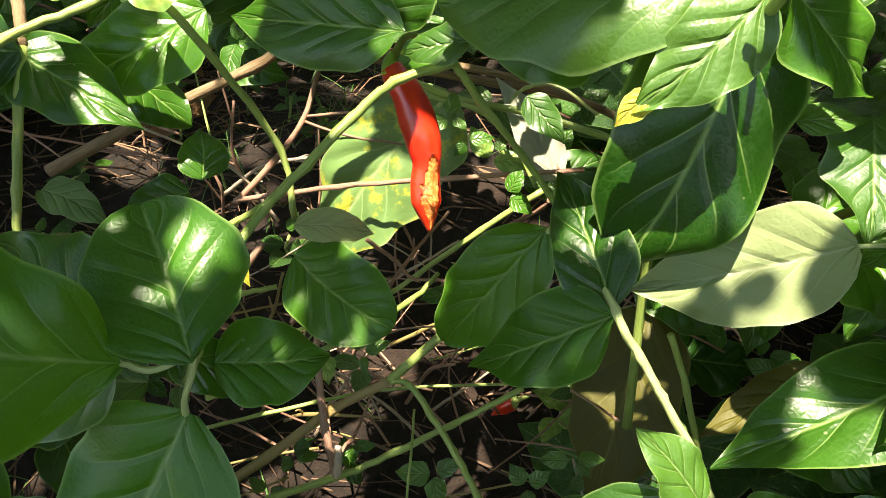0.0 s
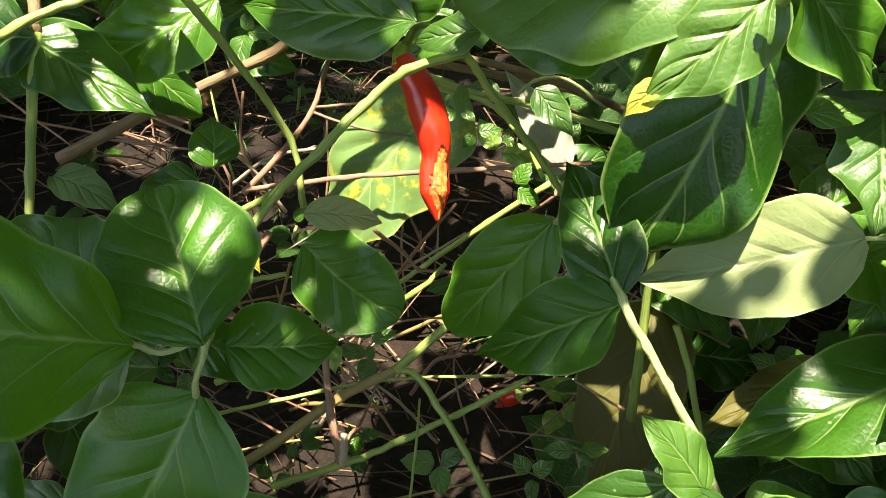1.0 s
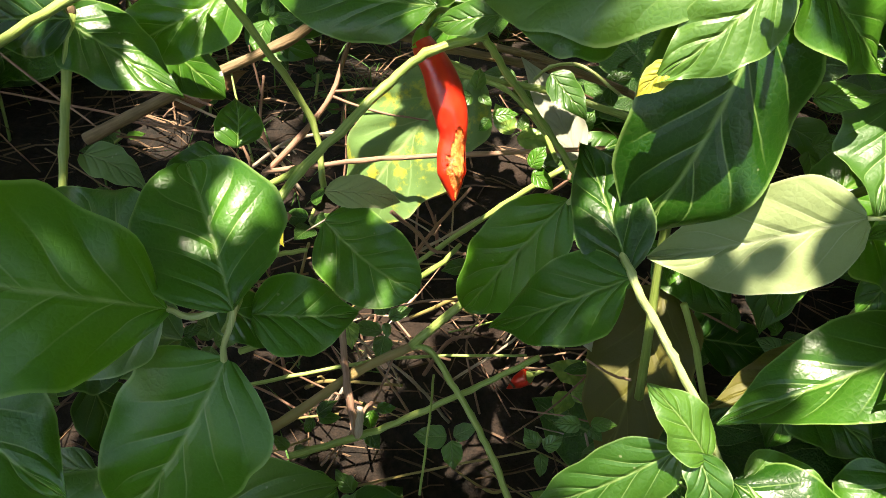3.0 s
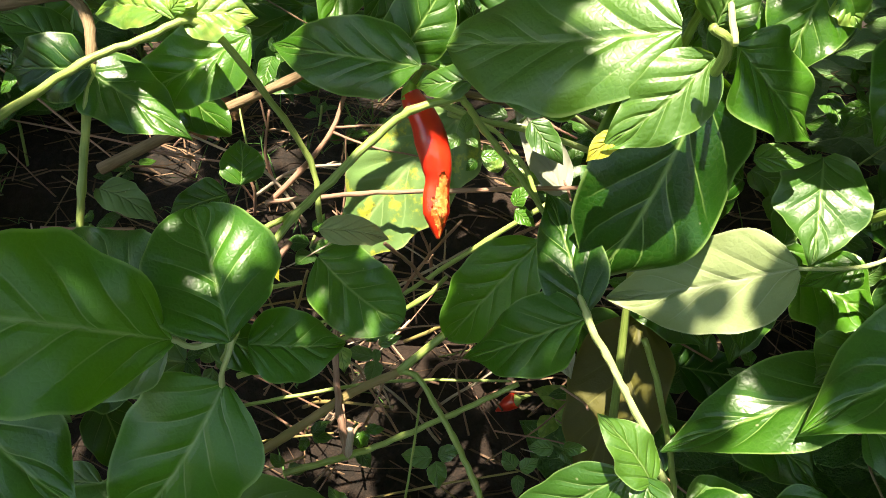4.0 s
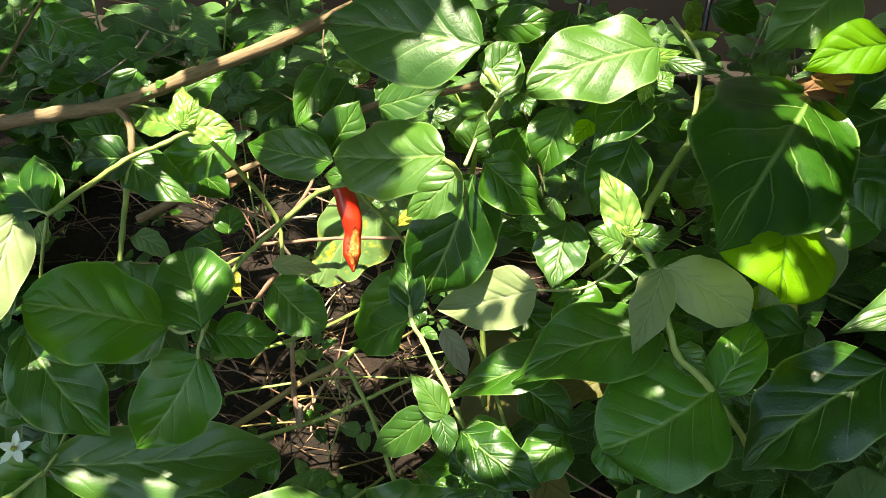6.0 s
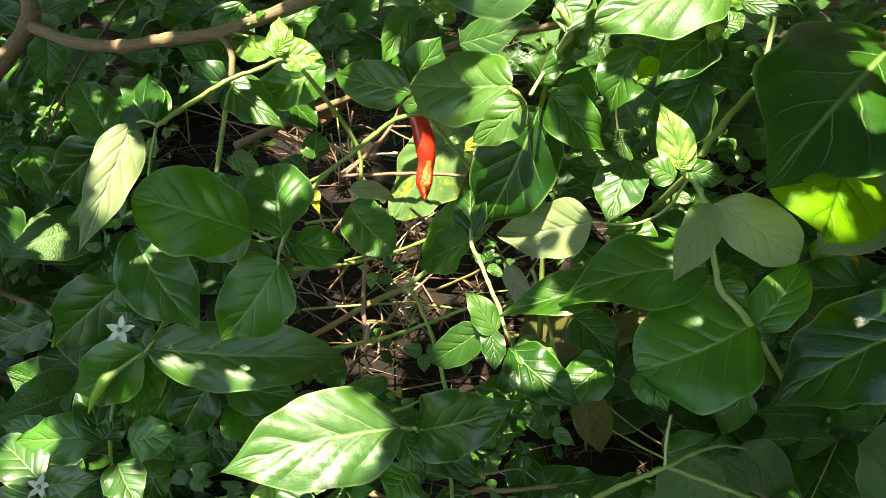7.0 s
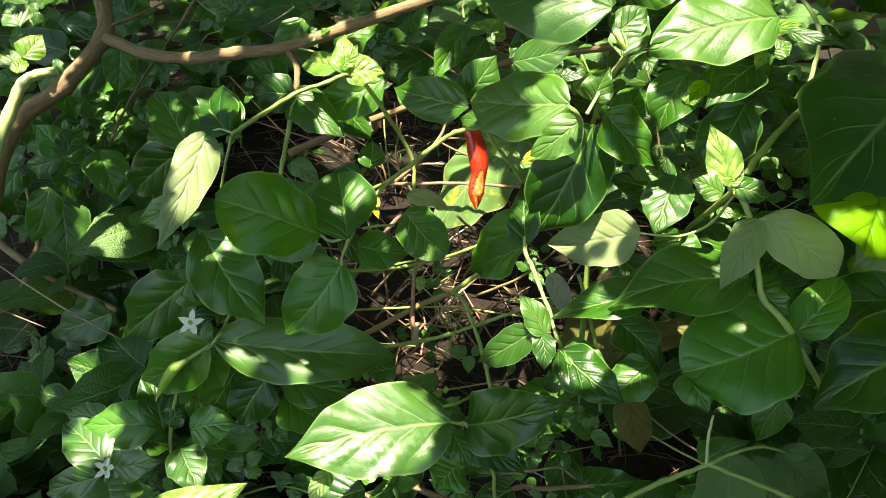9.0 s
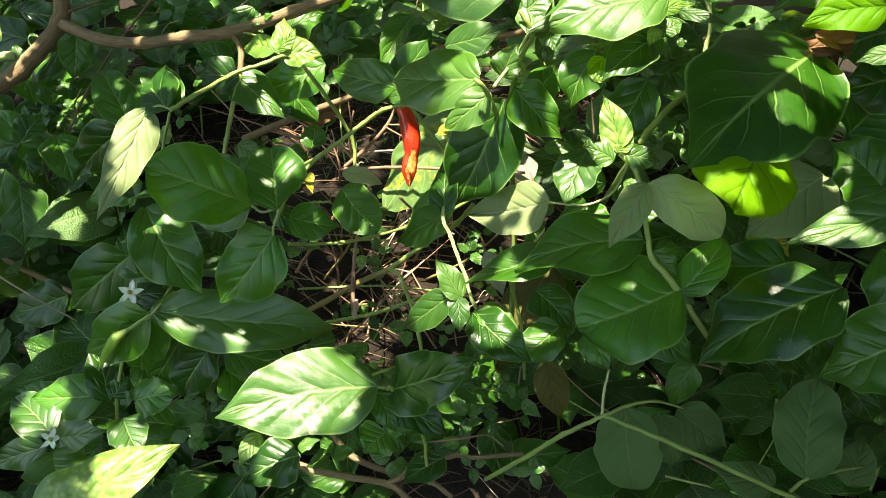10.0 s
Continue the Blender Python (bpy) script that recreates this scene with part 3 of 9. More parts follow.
stem(plant_top, "stem", [(0.145, 0.248, 0.378), (0.163, 0.184, 0.442), (0.171, 0.193, 0.461), (0.185, 0.222, 0.474), (0.207, 0.268, 0.488), (0.235, 0.309, 0.496), (0.278, 0.344, 0.504)], 0.0019, 0.0019, "stem_green")
stem(plant_top, "stem", [(0.186, 0.222, 0.475), (0.188, 0.237, 0.499), (0.184, 0.241, 0.518), (0.169, 0.245, 0.534)], 0.0013, 0.0010, "stem_pale")
stem(plant_top, "stem", [(0.079, 0.175, 0.472), (0.082, 0.203, 0.482), (0.090, 0.198, 0.499)], 0.0010, 0.0008, "stem_pale")
stem(plant_top, "branch", [(-0.048, 0.366, 0.426), (-0.004, 0.336, 0.450), (0.065, 0.294, 0.478), (0.097, 0.301, 0.490)], 0.0030, 0.0022, "bark")
stem(plant_top, "stem", [(0.003, 0.226, 0.433), (0.012, 0.231, 0.419), (0.027, 0.237, 0.399), (0.042, 0.237, 0.379)], 0.0014, 0.0011, "stem_green")
stem(plant_top, "stem", [(0.042, 0.237, 0.379), (0.040, 0.233, 0.371), (0.039, 0.233, 0.372)], 0.0011, 0.0009, "stem_pale")
stem(plant_top, "stem", [(0.042, 0.249, 0.379), (0.049, 0.195, 0.386), (0.054, 0.168, 0.385), (0.062, 0.163, 0.374), (0.069, 0.158, 0.365), (0.078, 0.153, 0.352), (0.085, 0.148, 0.340), (0.105, 0.156, 0.297)], 0.0013, 0.0012, "stem_pale")
stem(plant_top, "petiole", [(0.119, 0.184, 0.402), (0.141, 0.189, 0.403), (0.156, 0.189, 0.416), (0.163, 0.173, 0.444)], 0.0007, 0.0008, "stem_pale")
# the plant with the lower shoot and large shaded leaves
plant_low = thing("chilli_plant", (0.2, 0.16, 0.05), "chilli plant with large dark shaded leaves and a yellow-green tip", "plant")
leaf(plant_low, (0.157, 0.160, 0.454), (0.142, 0.173, 0.478), (0.045, -0.861, 0.507), 0.0167, "young", fold=0.2)
leaf(plant_low, (0.160, 0.160, 0.452), (0.179, 0.166, 0.449), (0.314, -0.676, 0.667), 0.0132, "fresh")
leaf(plant_low, (0.156, 0.156, 0.449), (0.140, 0.157, 0.453), (0.149, -0.784, 0.603), 0.0135, "white")
leaf(plant_low, (0.158, 0.159, 0.453), (0.163, 0.167, 0.460), (0.015, -0.690, 0.724), 0.0071, "young")
leaf(plant_low, (0.157, 0.157, 0.453), (0.159, 0.158, 0.459), (-0.232, -0.950, 0.208), 0.0059, "young")
leaf(plant_low, (0.177, 0.157, 0.440), (0.220, 0.162, 0.415), (0.287, -0.902, 0.323), 0.0266, "under", arch=0.04, shape=(0.5, 0.5))
leaf(plant_low, (0.175, 0.156, 0.439), (0.165, 0.124, 0.413), (0.115, -0.650, 0.751), 0.0180, "under", fold=0.4)
leaf(plant_low, (0.205, 0.135, 0.392), (0.158, 0.111, 0.367), (-0.139, -0.567, 0.812), 0.0557, "deep", arch=0.07, shape=(0.48, 0.5))
leaf(plant_low, (0.180, 0.156, 0.405), (0.113, 0.134, 0.379), (-0.137, -0.558, 0.818), 0.0418, "deep", arch=0.05, wave=0.06)
leaf(plant_low, (0.135, 0.158, 0.382), (0.081, 0.143, 0.355), (-0.312, -0.428, 0.848), 0.0277, "deep", fold=0.45, wave=0.05)
leaf(plant_low, (0.206, 0.136, 0.389), (0.222, 0.161, 0.414), (-0.174, -0.644, 0.745), 0.0228, "dusk", shape=(0.5, 0.65))
leaf(plant_low, (0.162, 0.144, 0.343), (0.178, 0.130, 0.329), (-0.043, -0.715, 0.698), 0.0209, "deep")
leaf(plant_low, (0.247, 0.256, 0.497), (0.195, 0.144, 0.459), (0.297, -0.511, 0.807), 0.0780, "deep", fold=0.16, arch=0.07, wave=0.02, shape=(0.5, 0.74))
leaf(plant_low, (0.225, 0.189, 0.471), (0.219, 0.132, 0.445), (0.202, -0.846, 0.536), 0.0520, "lime", fold=0.12, arch=0.02, wave=0.06, shape=(0.5, 0.5))
leaf(plant_low, (0.275, 0.257, 0.424), (0.237, 0.211, 0.393), (0.161, -0.639, 0.752), 0.0457, "under")
leaf(plant_low, (0.306, 0.164, 0.456), (0.245, 0.133, 0.431), (0.025, -0.642, 0.766), 0.0243, "fresh")
leaf(plant_low, (0.284, 0.159, 0.402), (0.224, 0.126, 0.355), (-0.193, -0.669, 0.718), 0.0468, "deep")
leaf(plant_low, (0.319, 0.134, 0.401), (0.283, 0.133, 0.360), (-0.539, -0.680, 0.498), 0.0440, "deep")
leaf(plant_low, (0.298, 0.176, 0.420), (0.336, 0.154, 0.403), (-0.172, -0.781, 0.600), 0.0476, "deep")
leaf(plant_low, (0.264, 0.212, 0.380), (0.213, 0.201, 0.372), (0.051, -0.715, 0.697), 0.0325, "deep")
leaf(plant_low, (0.192, 0.120, 0.315), (0.208, 0.103, 0.269), (0.109, -0.919, 0.380), 0.0359, "olive", shape=(0.5, 0.5))
leaf(plant_low, (0.212, 0.141, 0.298), (0.227, 0.128, 0.269), (0.082, -0.893, 0.443), 0.0201, "olive")
leaf(plant_low, (0.223, 0.155, 0.294), (0.256, 0.155, 0.275), (0.292, -0.813, 0.504), 0.0277, "olive")
leaf(plant_low, (0.293, 0.118, 0.303), (0.289, 0.155, 0.343), (-0.235, -0.737, 0.634), 0.0339, "olive", shape=(0.5, 0.5))
leaf(plant_low, (0.288, 0.147, 0.263), (0.248, 0.139, 0.273), (0.305, -0.667, 0.679), 0.0210, "olive")
leaf(plant_low, (0.320, 0.138, 0.289), (0.322, 0.155, 0.314), (-0.320, -0.774, 0.546), 0.0193, "olive")
leaf(plant_low, (0.187, 0.144, 0.406), (0.202, 0.141, 0.396), (0.185, -0.763, 0.619), 0.0142, "fresh")
leaf(plant_low, (0.274, 0.248, 0.528), (0.235, 0.238, 0.515), (0.044, -0.847, 0.529), 0.0258, "lime")
leaf(plant_low, (0.310, 0.296, 0.485), (0.268, 0.273, 0.473), (0.258, -0.770, 0.584), 0.0422, "deep")
leaf(plant_low, (0.305, 0.342, 0.502), (0.266, 0.328, 0.483), (0.023, -0.825, 0.565), 0.0503, "deep")
leaf(plant_low, (0.287, 0.296, 0.440), (0.315, 0.332, 0.461), (0.195, -0.603, 0.774), 0.0489, "deep")
leaf(plant_low, (0.313, 0.278, 0.416), (0.278, 0.290, 0.436), (0.009, -0.846, 0.533), 0.0425, "deep")
leaf(plant_low, (0.286, 0.228, 0.509), (0.264, 0.222, 0.502), (0.030, -0.791, 0.611), 0.0114, "white")
leaf(plant_low, (0.305, 0.411, 0.513), (0.270, 0.388, 0.497), (0.246, -0.777, 0.579), 0.0626, "deep")
leaf(plant_low, (0.347, 0.380, 0.439), (0.311, 0.412, 0.472), (-0.306, -0.826, 0.473), 0.0643, "deep")
leaf(plant_low, (0.253, 0.234, 0.387), (0.267, 0.232, 0.376), (0.188, -0.902, 0.388), 0.0106, "yellow")
leaf(plant_low, (0.244, 0.243, 0.388), (0.253, 0.235, 0.371), (-0.067, -0.922, 0.382), 0.0121, "lime")
leaf(plant_low, (0.205, 0.135, 0.391), (0.214, 0.136, 0.384), (0.424, -0.826, 0.371), 0.0071, "fresh")
leaf(plant_low, (0.187, 0.182, 0.387), (0.204, 0.182, 0.385), (0.067, -0.643, 0.763), 0.0141, "dusk")
leaf(plant_low, (0.142, 0.155, 0.332), (0.121, 0.134, 0.313), (-0.156, -0.583, 0.798), 0.0256, "deep")
leaf(plant_low, (0.118, 0.184, 0.335), (0.149, 0.172, 0.317), (0.206, -0.612, 0.764), 0.0269, "deep")
leaf(plant_low, (0.134, 0.164, 0.390), (0.121, 0.153, 0.381), (-0.006, -0.637, 0.771), 0.0172, "fresh")
leaf(plant_low, (0.154, 0.175, 0.395), (0.144, 0.165, 0.385), (-0.009, -0.702, 0.712), 0.0168, "white")
leaf(plant_low, (0.131, 0.209, 0.385), (0.159, 0.200, 0.373), (0.087, -0.686, 0.722), 0.0301, "deep")
leaf(plant_low, (0.142, 0.193, 0.400), (0.125, 0.192, 0.391), (-0.348, -0.575, 0.741), 0.0136, "deep")
stem(plant_low, "stem", [(0.158, 0.159, 0.452), (0.168, 0.158, 0.444), (0.177, 0.151, 0.427), (0.187, 0.141, 0.404), (0.204, 0.135, 0.391), (0.242, 0.167, 0.329)], 0.0013, 0.0018, "stem_green")
stem(plant_low, "petiole", [(0.176, 0.156, 0.439), (0.182, 0.159, 0.439), (0.188, 0.158, 0.435)], 0.0008, 0.0006, "stem_pale")
stem(plant_low, "stem", [(0.118, 0.104, 0.234), (0.144, 0.100, 0.272), (0.163, 0.099, 0.299), (0.182, 0.101, 0.320)], 0.0015, 0.0013, "stem_green")
stem(plant_low, "stem", [(0.181, 0.101, 0.320), (0.225, 0.109, 0.307), (0.290, 0.119, 0.286), (0.325, 0.128, 0.270)], 0.0013, 0.0016, "stem_green")
stem(plant_low, "stem", [(0.182, 0.101, 0.320), (0.193, 0.112, 0.322), (0.208, 0.128, 0.318), (0.227, 0.149, 0.301)], 0.0011, 0.0007, "stem_green")
stem(plant_low, "petiole", [(0.181, 0.101, 0.320), (0.179, 0.109, 0.331), (0.179, 0.117, 0.340)], 0.0008, 0.0007, "stem_pale")
stem(plant_low, "petiole", [(0.289, 0.120, 0.289), (0.293, 0.118, 0.303), (0.306, 0.129, 0.303), (0.324, 0.142, 0.303)], 0.0010, 0.0008, "stem_green")
stem(plant_low, "stem", [(0.084, 0.209, 0.347), (0.094, 0.207, 0.324), (0.109, 0.205, 0.280), (0.117, 0.196, 0.246)], 0.0013, 0.0013, "stem_green")
# the plant that carries the red pepper and the arching stem
plant_arch = thing("chilli_plant", (-0.04, 0.29, 0.12), "chilli plant with an arching green stem and shaded leaves", "plant")
leaf(plant_arch, (-0.075, 0.141, 0.374), (-0.121, 0.101, 0.408), (0.140, -0.780, 0.610), 0.0500, "mid", fold=0.2, arch=0.05, shape=(0.72, 0.5))
leaf(plant_arch, (-0.079, 0.146, 0.370), (-0.133, 0.180, 0.382), (-0.117, -0.480, 0.870), 0.0397, "deep")
leaf(plant_arch, (-0.077, 0.143, 0.372), (-0.122, 0.134, 0.353), (-0.046, -0.861, 0.507), 0.0235, "fresh")
leaf(plant_arch, (-0.058, 0.146, 0.372), (-0.082, 0.178, 0.401), (0.080, -0.700, 0.710), 0.0415, "mid", fold=0.4, curl=0.3, shape=(0.6, 0.5))
leaf(plant_arch, (-0.064, 0.149, 0.350), (-0.097, 0.121, 0.299), (0.111, -0.900, 0.422), 0.0479, "mid", arch=0.07)
leaf(plant_arch, (-0.186, 0.156, 0.339), (-0.120, 0.130, 0.295), (0.325, -0.520, 0.790), 0.0473, "deep", shape=(0.6, 0.8))
leaf(plant_arch, (-0.060, 0.162, 0.358), (-0.030, 0.180, 0.349), (0.491, -0.481, 0.726), 0.0260, "mid")
leaf(plant_arch, (-0.185, 0.175, 0.412), (-0.188, 0.111, 0.349), (0.470, -0.860, 0.200), 0.0290, "under", fold=0.22, arch=0.05, wave=0.03, shape=(0.5, 1.05))
stem(plant_arch, "petiole", [(-0.164, 0.175, 0.416), (-0.174, 0.175, 0.417), (-0.185, 0.175, 0.412)], 0.0008, 0.0007, "stem_pale")
leaf(plant_arch, (-0.167, 0.175, 0.415), (-0.256, 0.234, 0.411), (-0.352, -0.481, 0.803), 0.0366, "deep")
leaf(plant_arch, (-0.197, 0.167, 0.402), (-0.251, 0.200, 0.427), (0.144, -0.446, 0.883), 0.0306, "deep")
leaf(plant_arch, (-0.224, 0.184, 0.386), (-0.271, 0.176, 0.343), (0.143, -0.989, 0.041), 0.0362, "deep")
leaf(plant_arch, (-0.169, 0.185, 0.413), (-0.223, 0.223, 0.426), (-0.097, -0.446, 0.890), 0.0300, "deep")
leaf(plant_arch, (-0.057, 0.233, 0.351), (-0.016, 0.218, 0.331), (0.213, -0.855, 0.477), 0.0345, "deep", wave=0.06, shape=(0.42, 0.45))
leaf(plant_arch, (-0.056, 0.233, 0.365), (-0.028, 0.248, 0.355), (0.534, -0.566, 0.629), 0.0132, "under", arch=0.1)
leaf(plant_arch, (-0.012, 0.402, 0.362), (-0.085, 0.372, 0.262), (-0.150, -0.820, 0.560), 0.0720, "speck", fold=0.12, arch=0.02, shape=(0.5, 0.6), rows=34, cols=9)
leaf(plant_arch, (-0.175, 0.266, 0.415), (-0.124, 0.261, 0.388), (0.298, -0.681, 0.669), 0.0331, "deep", fold=0.2)
leaf(plant_arch, (-0.169, 0.263, 0.416), (-0.215, 0.266, 0.410), (-0.118, -0.896, 0.428), 0.0303, "dusk")
leaf(plant_arch, (-0.190, 0.282, 0.419), (-0.219, 0.272, 0.434), (0.514, -0.614, 0.599), 0.0241, "dusk")
leaf(plant_arch, (-0.110, 0.304, 0.426), (-0.167, 0.282, 0.396), (0.112, -0.884, 0.454), 0.0369, "deep")
leaf(plant_arch, (-0.118, 0.251, 0.445), (-0.128, 0.274, 0.467), (0.276, -0.604, 0.748), 0.0166, "young", fold=0.25)
leaf(plant_arch, (-0.123, 0.251, 0.447), (-0.163, 0.265, 0.440), (-0.365, -0.693, 0.621), 0.0192, "young")
leaf(plant_arch, (-0.116, 0.253, 0.446), (-0.088, 0.264, 0.445), (0.321, -0.735, 0.597), 0.0228, "young")
leaf(plant_arch, (-0.118, 0.250, 0.448), (-0.112, 0.265, 0.463), (0.324, -0.742, 0.587), 0.0116, "young")
leaf(plant_arch, (-0.117, 0.247, 0.449), (-0.111, 0.251, 0.457), (0.137, -0.933, 0.331), 0.0081, "young")
leaf(plant_arch, (-0.110, 0.275, 0.359), (-0.115, 0.291, 0.377), (0.345, -0.655, 0.672), 0.0212, "deep")
leaf(plant_arch, (-0.188, 0.275, 0.348), (-0.150, 0.262, 0.338), (-0.012, -0.629, 0.778), 0.0173, "pits")
leaf(plant_arch, (-0.126, 0.292, 0.343), (-0.157, 0.281, 0.331), (0.052, -0.781, 0.623), 0.0228, "deep")
leaf(plant_arch, (-0.068, 0.205, 0.374), (-0.061, 0.197, 0.361), (0.2, -0.9, 0.3), 0.0075, "yellow", fold=0.3)
leaf(plant_arch, (-0.071, 0.157, 0.367), (-0.051, 0.171, 0.339), (0.819, -0.468, 0.332), 0.0162, "deep")
leaf(plant_arch, (-0.138, 0.177, 0.322), (-0.115, 0.179, 0.312), (0.398, -0.491, 0.775), 0.0319, "deep")
stem(plant_arch, "stem", [(-0.162, 0.172, 0.416), (-0.154, 0.187, 0.423), (-0.142, 0.221, 0.433), (-0.124, 0.239, 0.440), (-0.109, 0.252, 0.444), (-0.096, 0.268, 0.419), (-0.079, 0.291, 0.369), (-0.072, 0.282, 0.339)], 0.0016, 0.0016, "stem_green")
stem(plant_arch, "stem", [(-0.162, 0.172, 0.415), (-0.164, 0.163, 0.394), (-0.169, 0.161, 0.375)], 0.0010, 0.0010, "stem_green")
stem(plant_arch, "stem", [(0.004, 0.226, 0.433), (-0.015, 0.221, 0.427), (-0.028, 0.215, 0.417), (-0.040, 0.202, 0.405), (-0.049, 0.188, 0.397), (-0.056, 0.176, 0.387), (-0.057, 0.158, 0.378), (-0.064, 0.151, 0.359)], 0.0016, 0.0014, "stem_green")
stem(plant_arch, "stem", [(-0.051, 0.191, 0.396), (-0.062, 0.193, 0.388), (-0.072, 0.194, 0.382)], 0.0012, 0.0009, "stem_green")
stem(plant_arch, "stem", [(-0.077, 0.143, 0.373), (-0.071, 0.147, 0.367), (-0.059, 0.149, 0.371), (-0.065, 0.149, 0.350), (-0.065, 0.161, 0.312)], 0.0010, 0.0010, "stem_pale")
stem(plant_arch, "stem", [(0.044, 0.340, 0.334), (0.013, 0.338, 0.308), (-0.022, 0.334, 0.277), (-0.037, 0.335, 0.262)], 0.0017, 0.0014, "stem_green")
stem(plant_arch, "stem", [(-0.116, 0.223, 0.206), (-0.082, 0.235, 0.230), (-0.050, 0.247, 0.255), (-0.023, 0.250, 0.274)], 0.0026, 0.0024, "stem_brown")
stem(plant_arch, "stem", [(-0.023, 0.250, 0.274), (0.004, 0.262, 0.300), (0.028, 0.271, 0.321), (0.041, 0.273, 0.342)], 0.0023, 0.0019, "stem_green")
stem(plant_arch, "stem", [(-0.023, 0.250, 0.274), (-0.014, 0.248, 0.275), (-0.003, 0.240, 0.266), (0.010, 0.228, 0.255), (0.023, 0.211, 0.245), (0.038, 0.196, 0.220)], 0.0015, 0.0016, "stem_green")
stem(plant_arch, "stem", [(-0.079, 0.221, 0.217), (-0.045, 0.227, 0.231), (-0.018, 0.236, 0.242), (0.008, 0.242, 0.258), (0.039, 0.250, 0.277)], 0.0019, 0.0014, "stem_green")
stem(plant_arch, "stem", [(-0.126, 0.263, 0.215), (-0.069, 0.280, 0.225), (-0.027, 0.292, 0.229), (0.036, 0.300, 0.233)], 0.0012, 0.0008, "stem_green")
stem(plant_arch, "stem", [(-0.084, 0.214, 0.339), (-0.074, 0.219, 0.341), (-0.062, 0.224, 0.342)], 0.0012, 0.0010, "stem_green")
stem(plant_arch, "stem", [(-0.092, 0.284, 0.263), (-0.069, 0.291, 0.270), (-0.047, 0.303, 0.269)], 0.0012, 0.0010, "stem_green")
stem(plant_arch, "stem", [(-0.078, 0.185, 0.319), (-0.051, 0.226, 0.307), (-0.017, 0.265, 0.309), (-0.005, 0.285, 0.313)], 0.0013, 0.0012, "stem_green")
stem(plant_arch, "stem", [(-0.031, 0.392, 0.370), (-0.004, 0.390, 0.362), (0.032, 0.386, 0.359), (0.073, 0.375, 0.353), (0.115, 0.372, 0.341)], 0.0022, 0.0019, "stem_green")
stem(plant_arch, "stem", [(-0.023, 0.394, 0.362), (0.006, 0.379, 0.361), (0.027, 0.347, 0.355), (0.038, 0.310, 0.351)], 0.0016, 0.0012, "stem_green")
stem(plant_arch, "stem", [(0.023, 0.374, 0.369), (0.031, 0.374, 0.377), (0.048, 0.377, 0.378), (0.071, 0.376, 0.364)], 0.0010, 0.0009, "stem_pale")
# the low plant with the white flowers
plant_flower = thing("chilli_plant", (-0.16, 0.14, 0.02), "low chilli plant with crowded green leaves and white flowers", "plant")
leaf(plant_flower, (0.028, 0.125, 0.263), (-0.062, 0.062, 0.253), (0.246, -0.487, 0.838), 0.0580, "silver", arch=0.06, wave=0.04, pucker=0.045, shape=(0.55, 0.9))
leaf(plant_flower, (0.038, 0.130, 0.260), (0.103, 0.115, 0.322), (-0.504, -0.794, 0.341), 0.0406, "deep", arch=0.06)
leaf(plant_flower, (0.034, 0.134, 0.248), (0.082, 0.134, 0.228), (0.361, -0.405, 0.840), 0.0273, "dusk")
leaf(plant_flower, (0.028, 0.128, 0.252), (0.047, 0.117, 0.235), (0.414, -0.524, 0.744), 0.0183, "dusk")
leaf(plant_flower, (-0.159, 0.119, 0.273), (-0.041, 0.184, 0.251), (0.411, -0.481, 0.774), 0.0484, "gloss", wave=0.05, shape=(0.6, 0.75))
leaf(plant_flower, (0.080, 0.139, 0.345), (0.060, 0.144, 0.366), (0.442, -0.669, 0.598), 0.0157, "fresh")
leaf(plant_flower, (0.073, 0.142, 0.344), (0.036, 0.151, 0.298), (-0.391, -0.910, 0.140), 0.0207, "fresh")
leaf(plant_flower, (0.077, 0.139, 0.347), (0.084, 0.129, 0.327), (0.255, -0.818, 0.515), 0.0132, "fresh", fold=0.3)
leaf(plant_flower, (0.089, 0.138, 0.338), (0.134, 0.118, 0.329), (-0.056, -0.528, 0.847), 0.0276, "deep")
leaf(plant_flower, (0.092, 0.139, 0.339), (0.117, 0.141, 0.336), (0.141, -0.458, 0.878), 0.0189, "fresh")
leaf(plant_flower, (-0.195, 0.141, 0.302), (-0.253, 0.119, 0.244), (0.144, -0.963, 0.226), 0.0471, "deep")
leaf(plant_flower, (-0.164, 0.119, 0.269), (-0.233, 0.108, 0.215), (-0.032, -0.969, 0.244), 0.0428, "deep")
leaf(plant_flower, (-0.169, 0.120, 0.263), (-0.188, 0.119, 0.204), (0.491, -0.861, -0.131), 0.0376, "deep")
leaf(plant_flower, (-0.180, 0.138, 0.288), (-0.222, 0.154, 0.300), (0.082, -0.438, 0.895), 0.0268, "deep")
leaf(plant_flower, (-0.261, 0.078, 0.137), (-0.327, 0.097, 0.138), (-0.075, -0.314, 0.946), 0.0369, "fresh")
leaf(plant_flower, (-0.260, 0.069, 0.131), (-0.314, 0.053, 0.101), (-0.018, -0.876, 0.481), 0.0274, "fresh")
leaf(plant_flower, (-0.251, 0.077, 0.138), (-0.201, 0.086, 0.161), (-0.110, -0.820, 0.561), 0.0255, "fresh")
leaf(plant_flower, (-0.245, 0.064, 0.135), (-0.218, 0.044, 0.126), (0.248, -0.083, 0.965), 0.0462, "fresh")
leaf(plant_flower, (-0.239, 0.118, 0.156), (-0.304, 0.096, 0.146), (0.093, -0.639, 0.763), 0.0387, "deep")
leaf(plant_flower, (-0.185, 0.090, 0.177), (-0.151, 0.071, 0.166), (0.197, -0.215, 0.957), 0.0295, "fresh")
leaf(plant_flower, (-0.192, 0.110, 0.175), (-0.152, 0.122, 0.187), (-0.030, -0.702, 0.712), 0.0332, "deep")
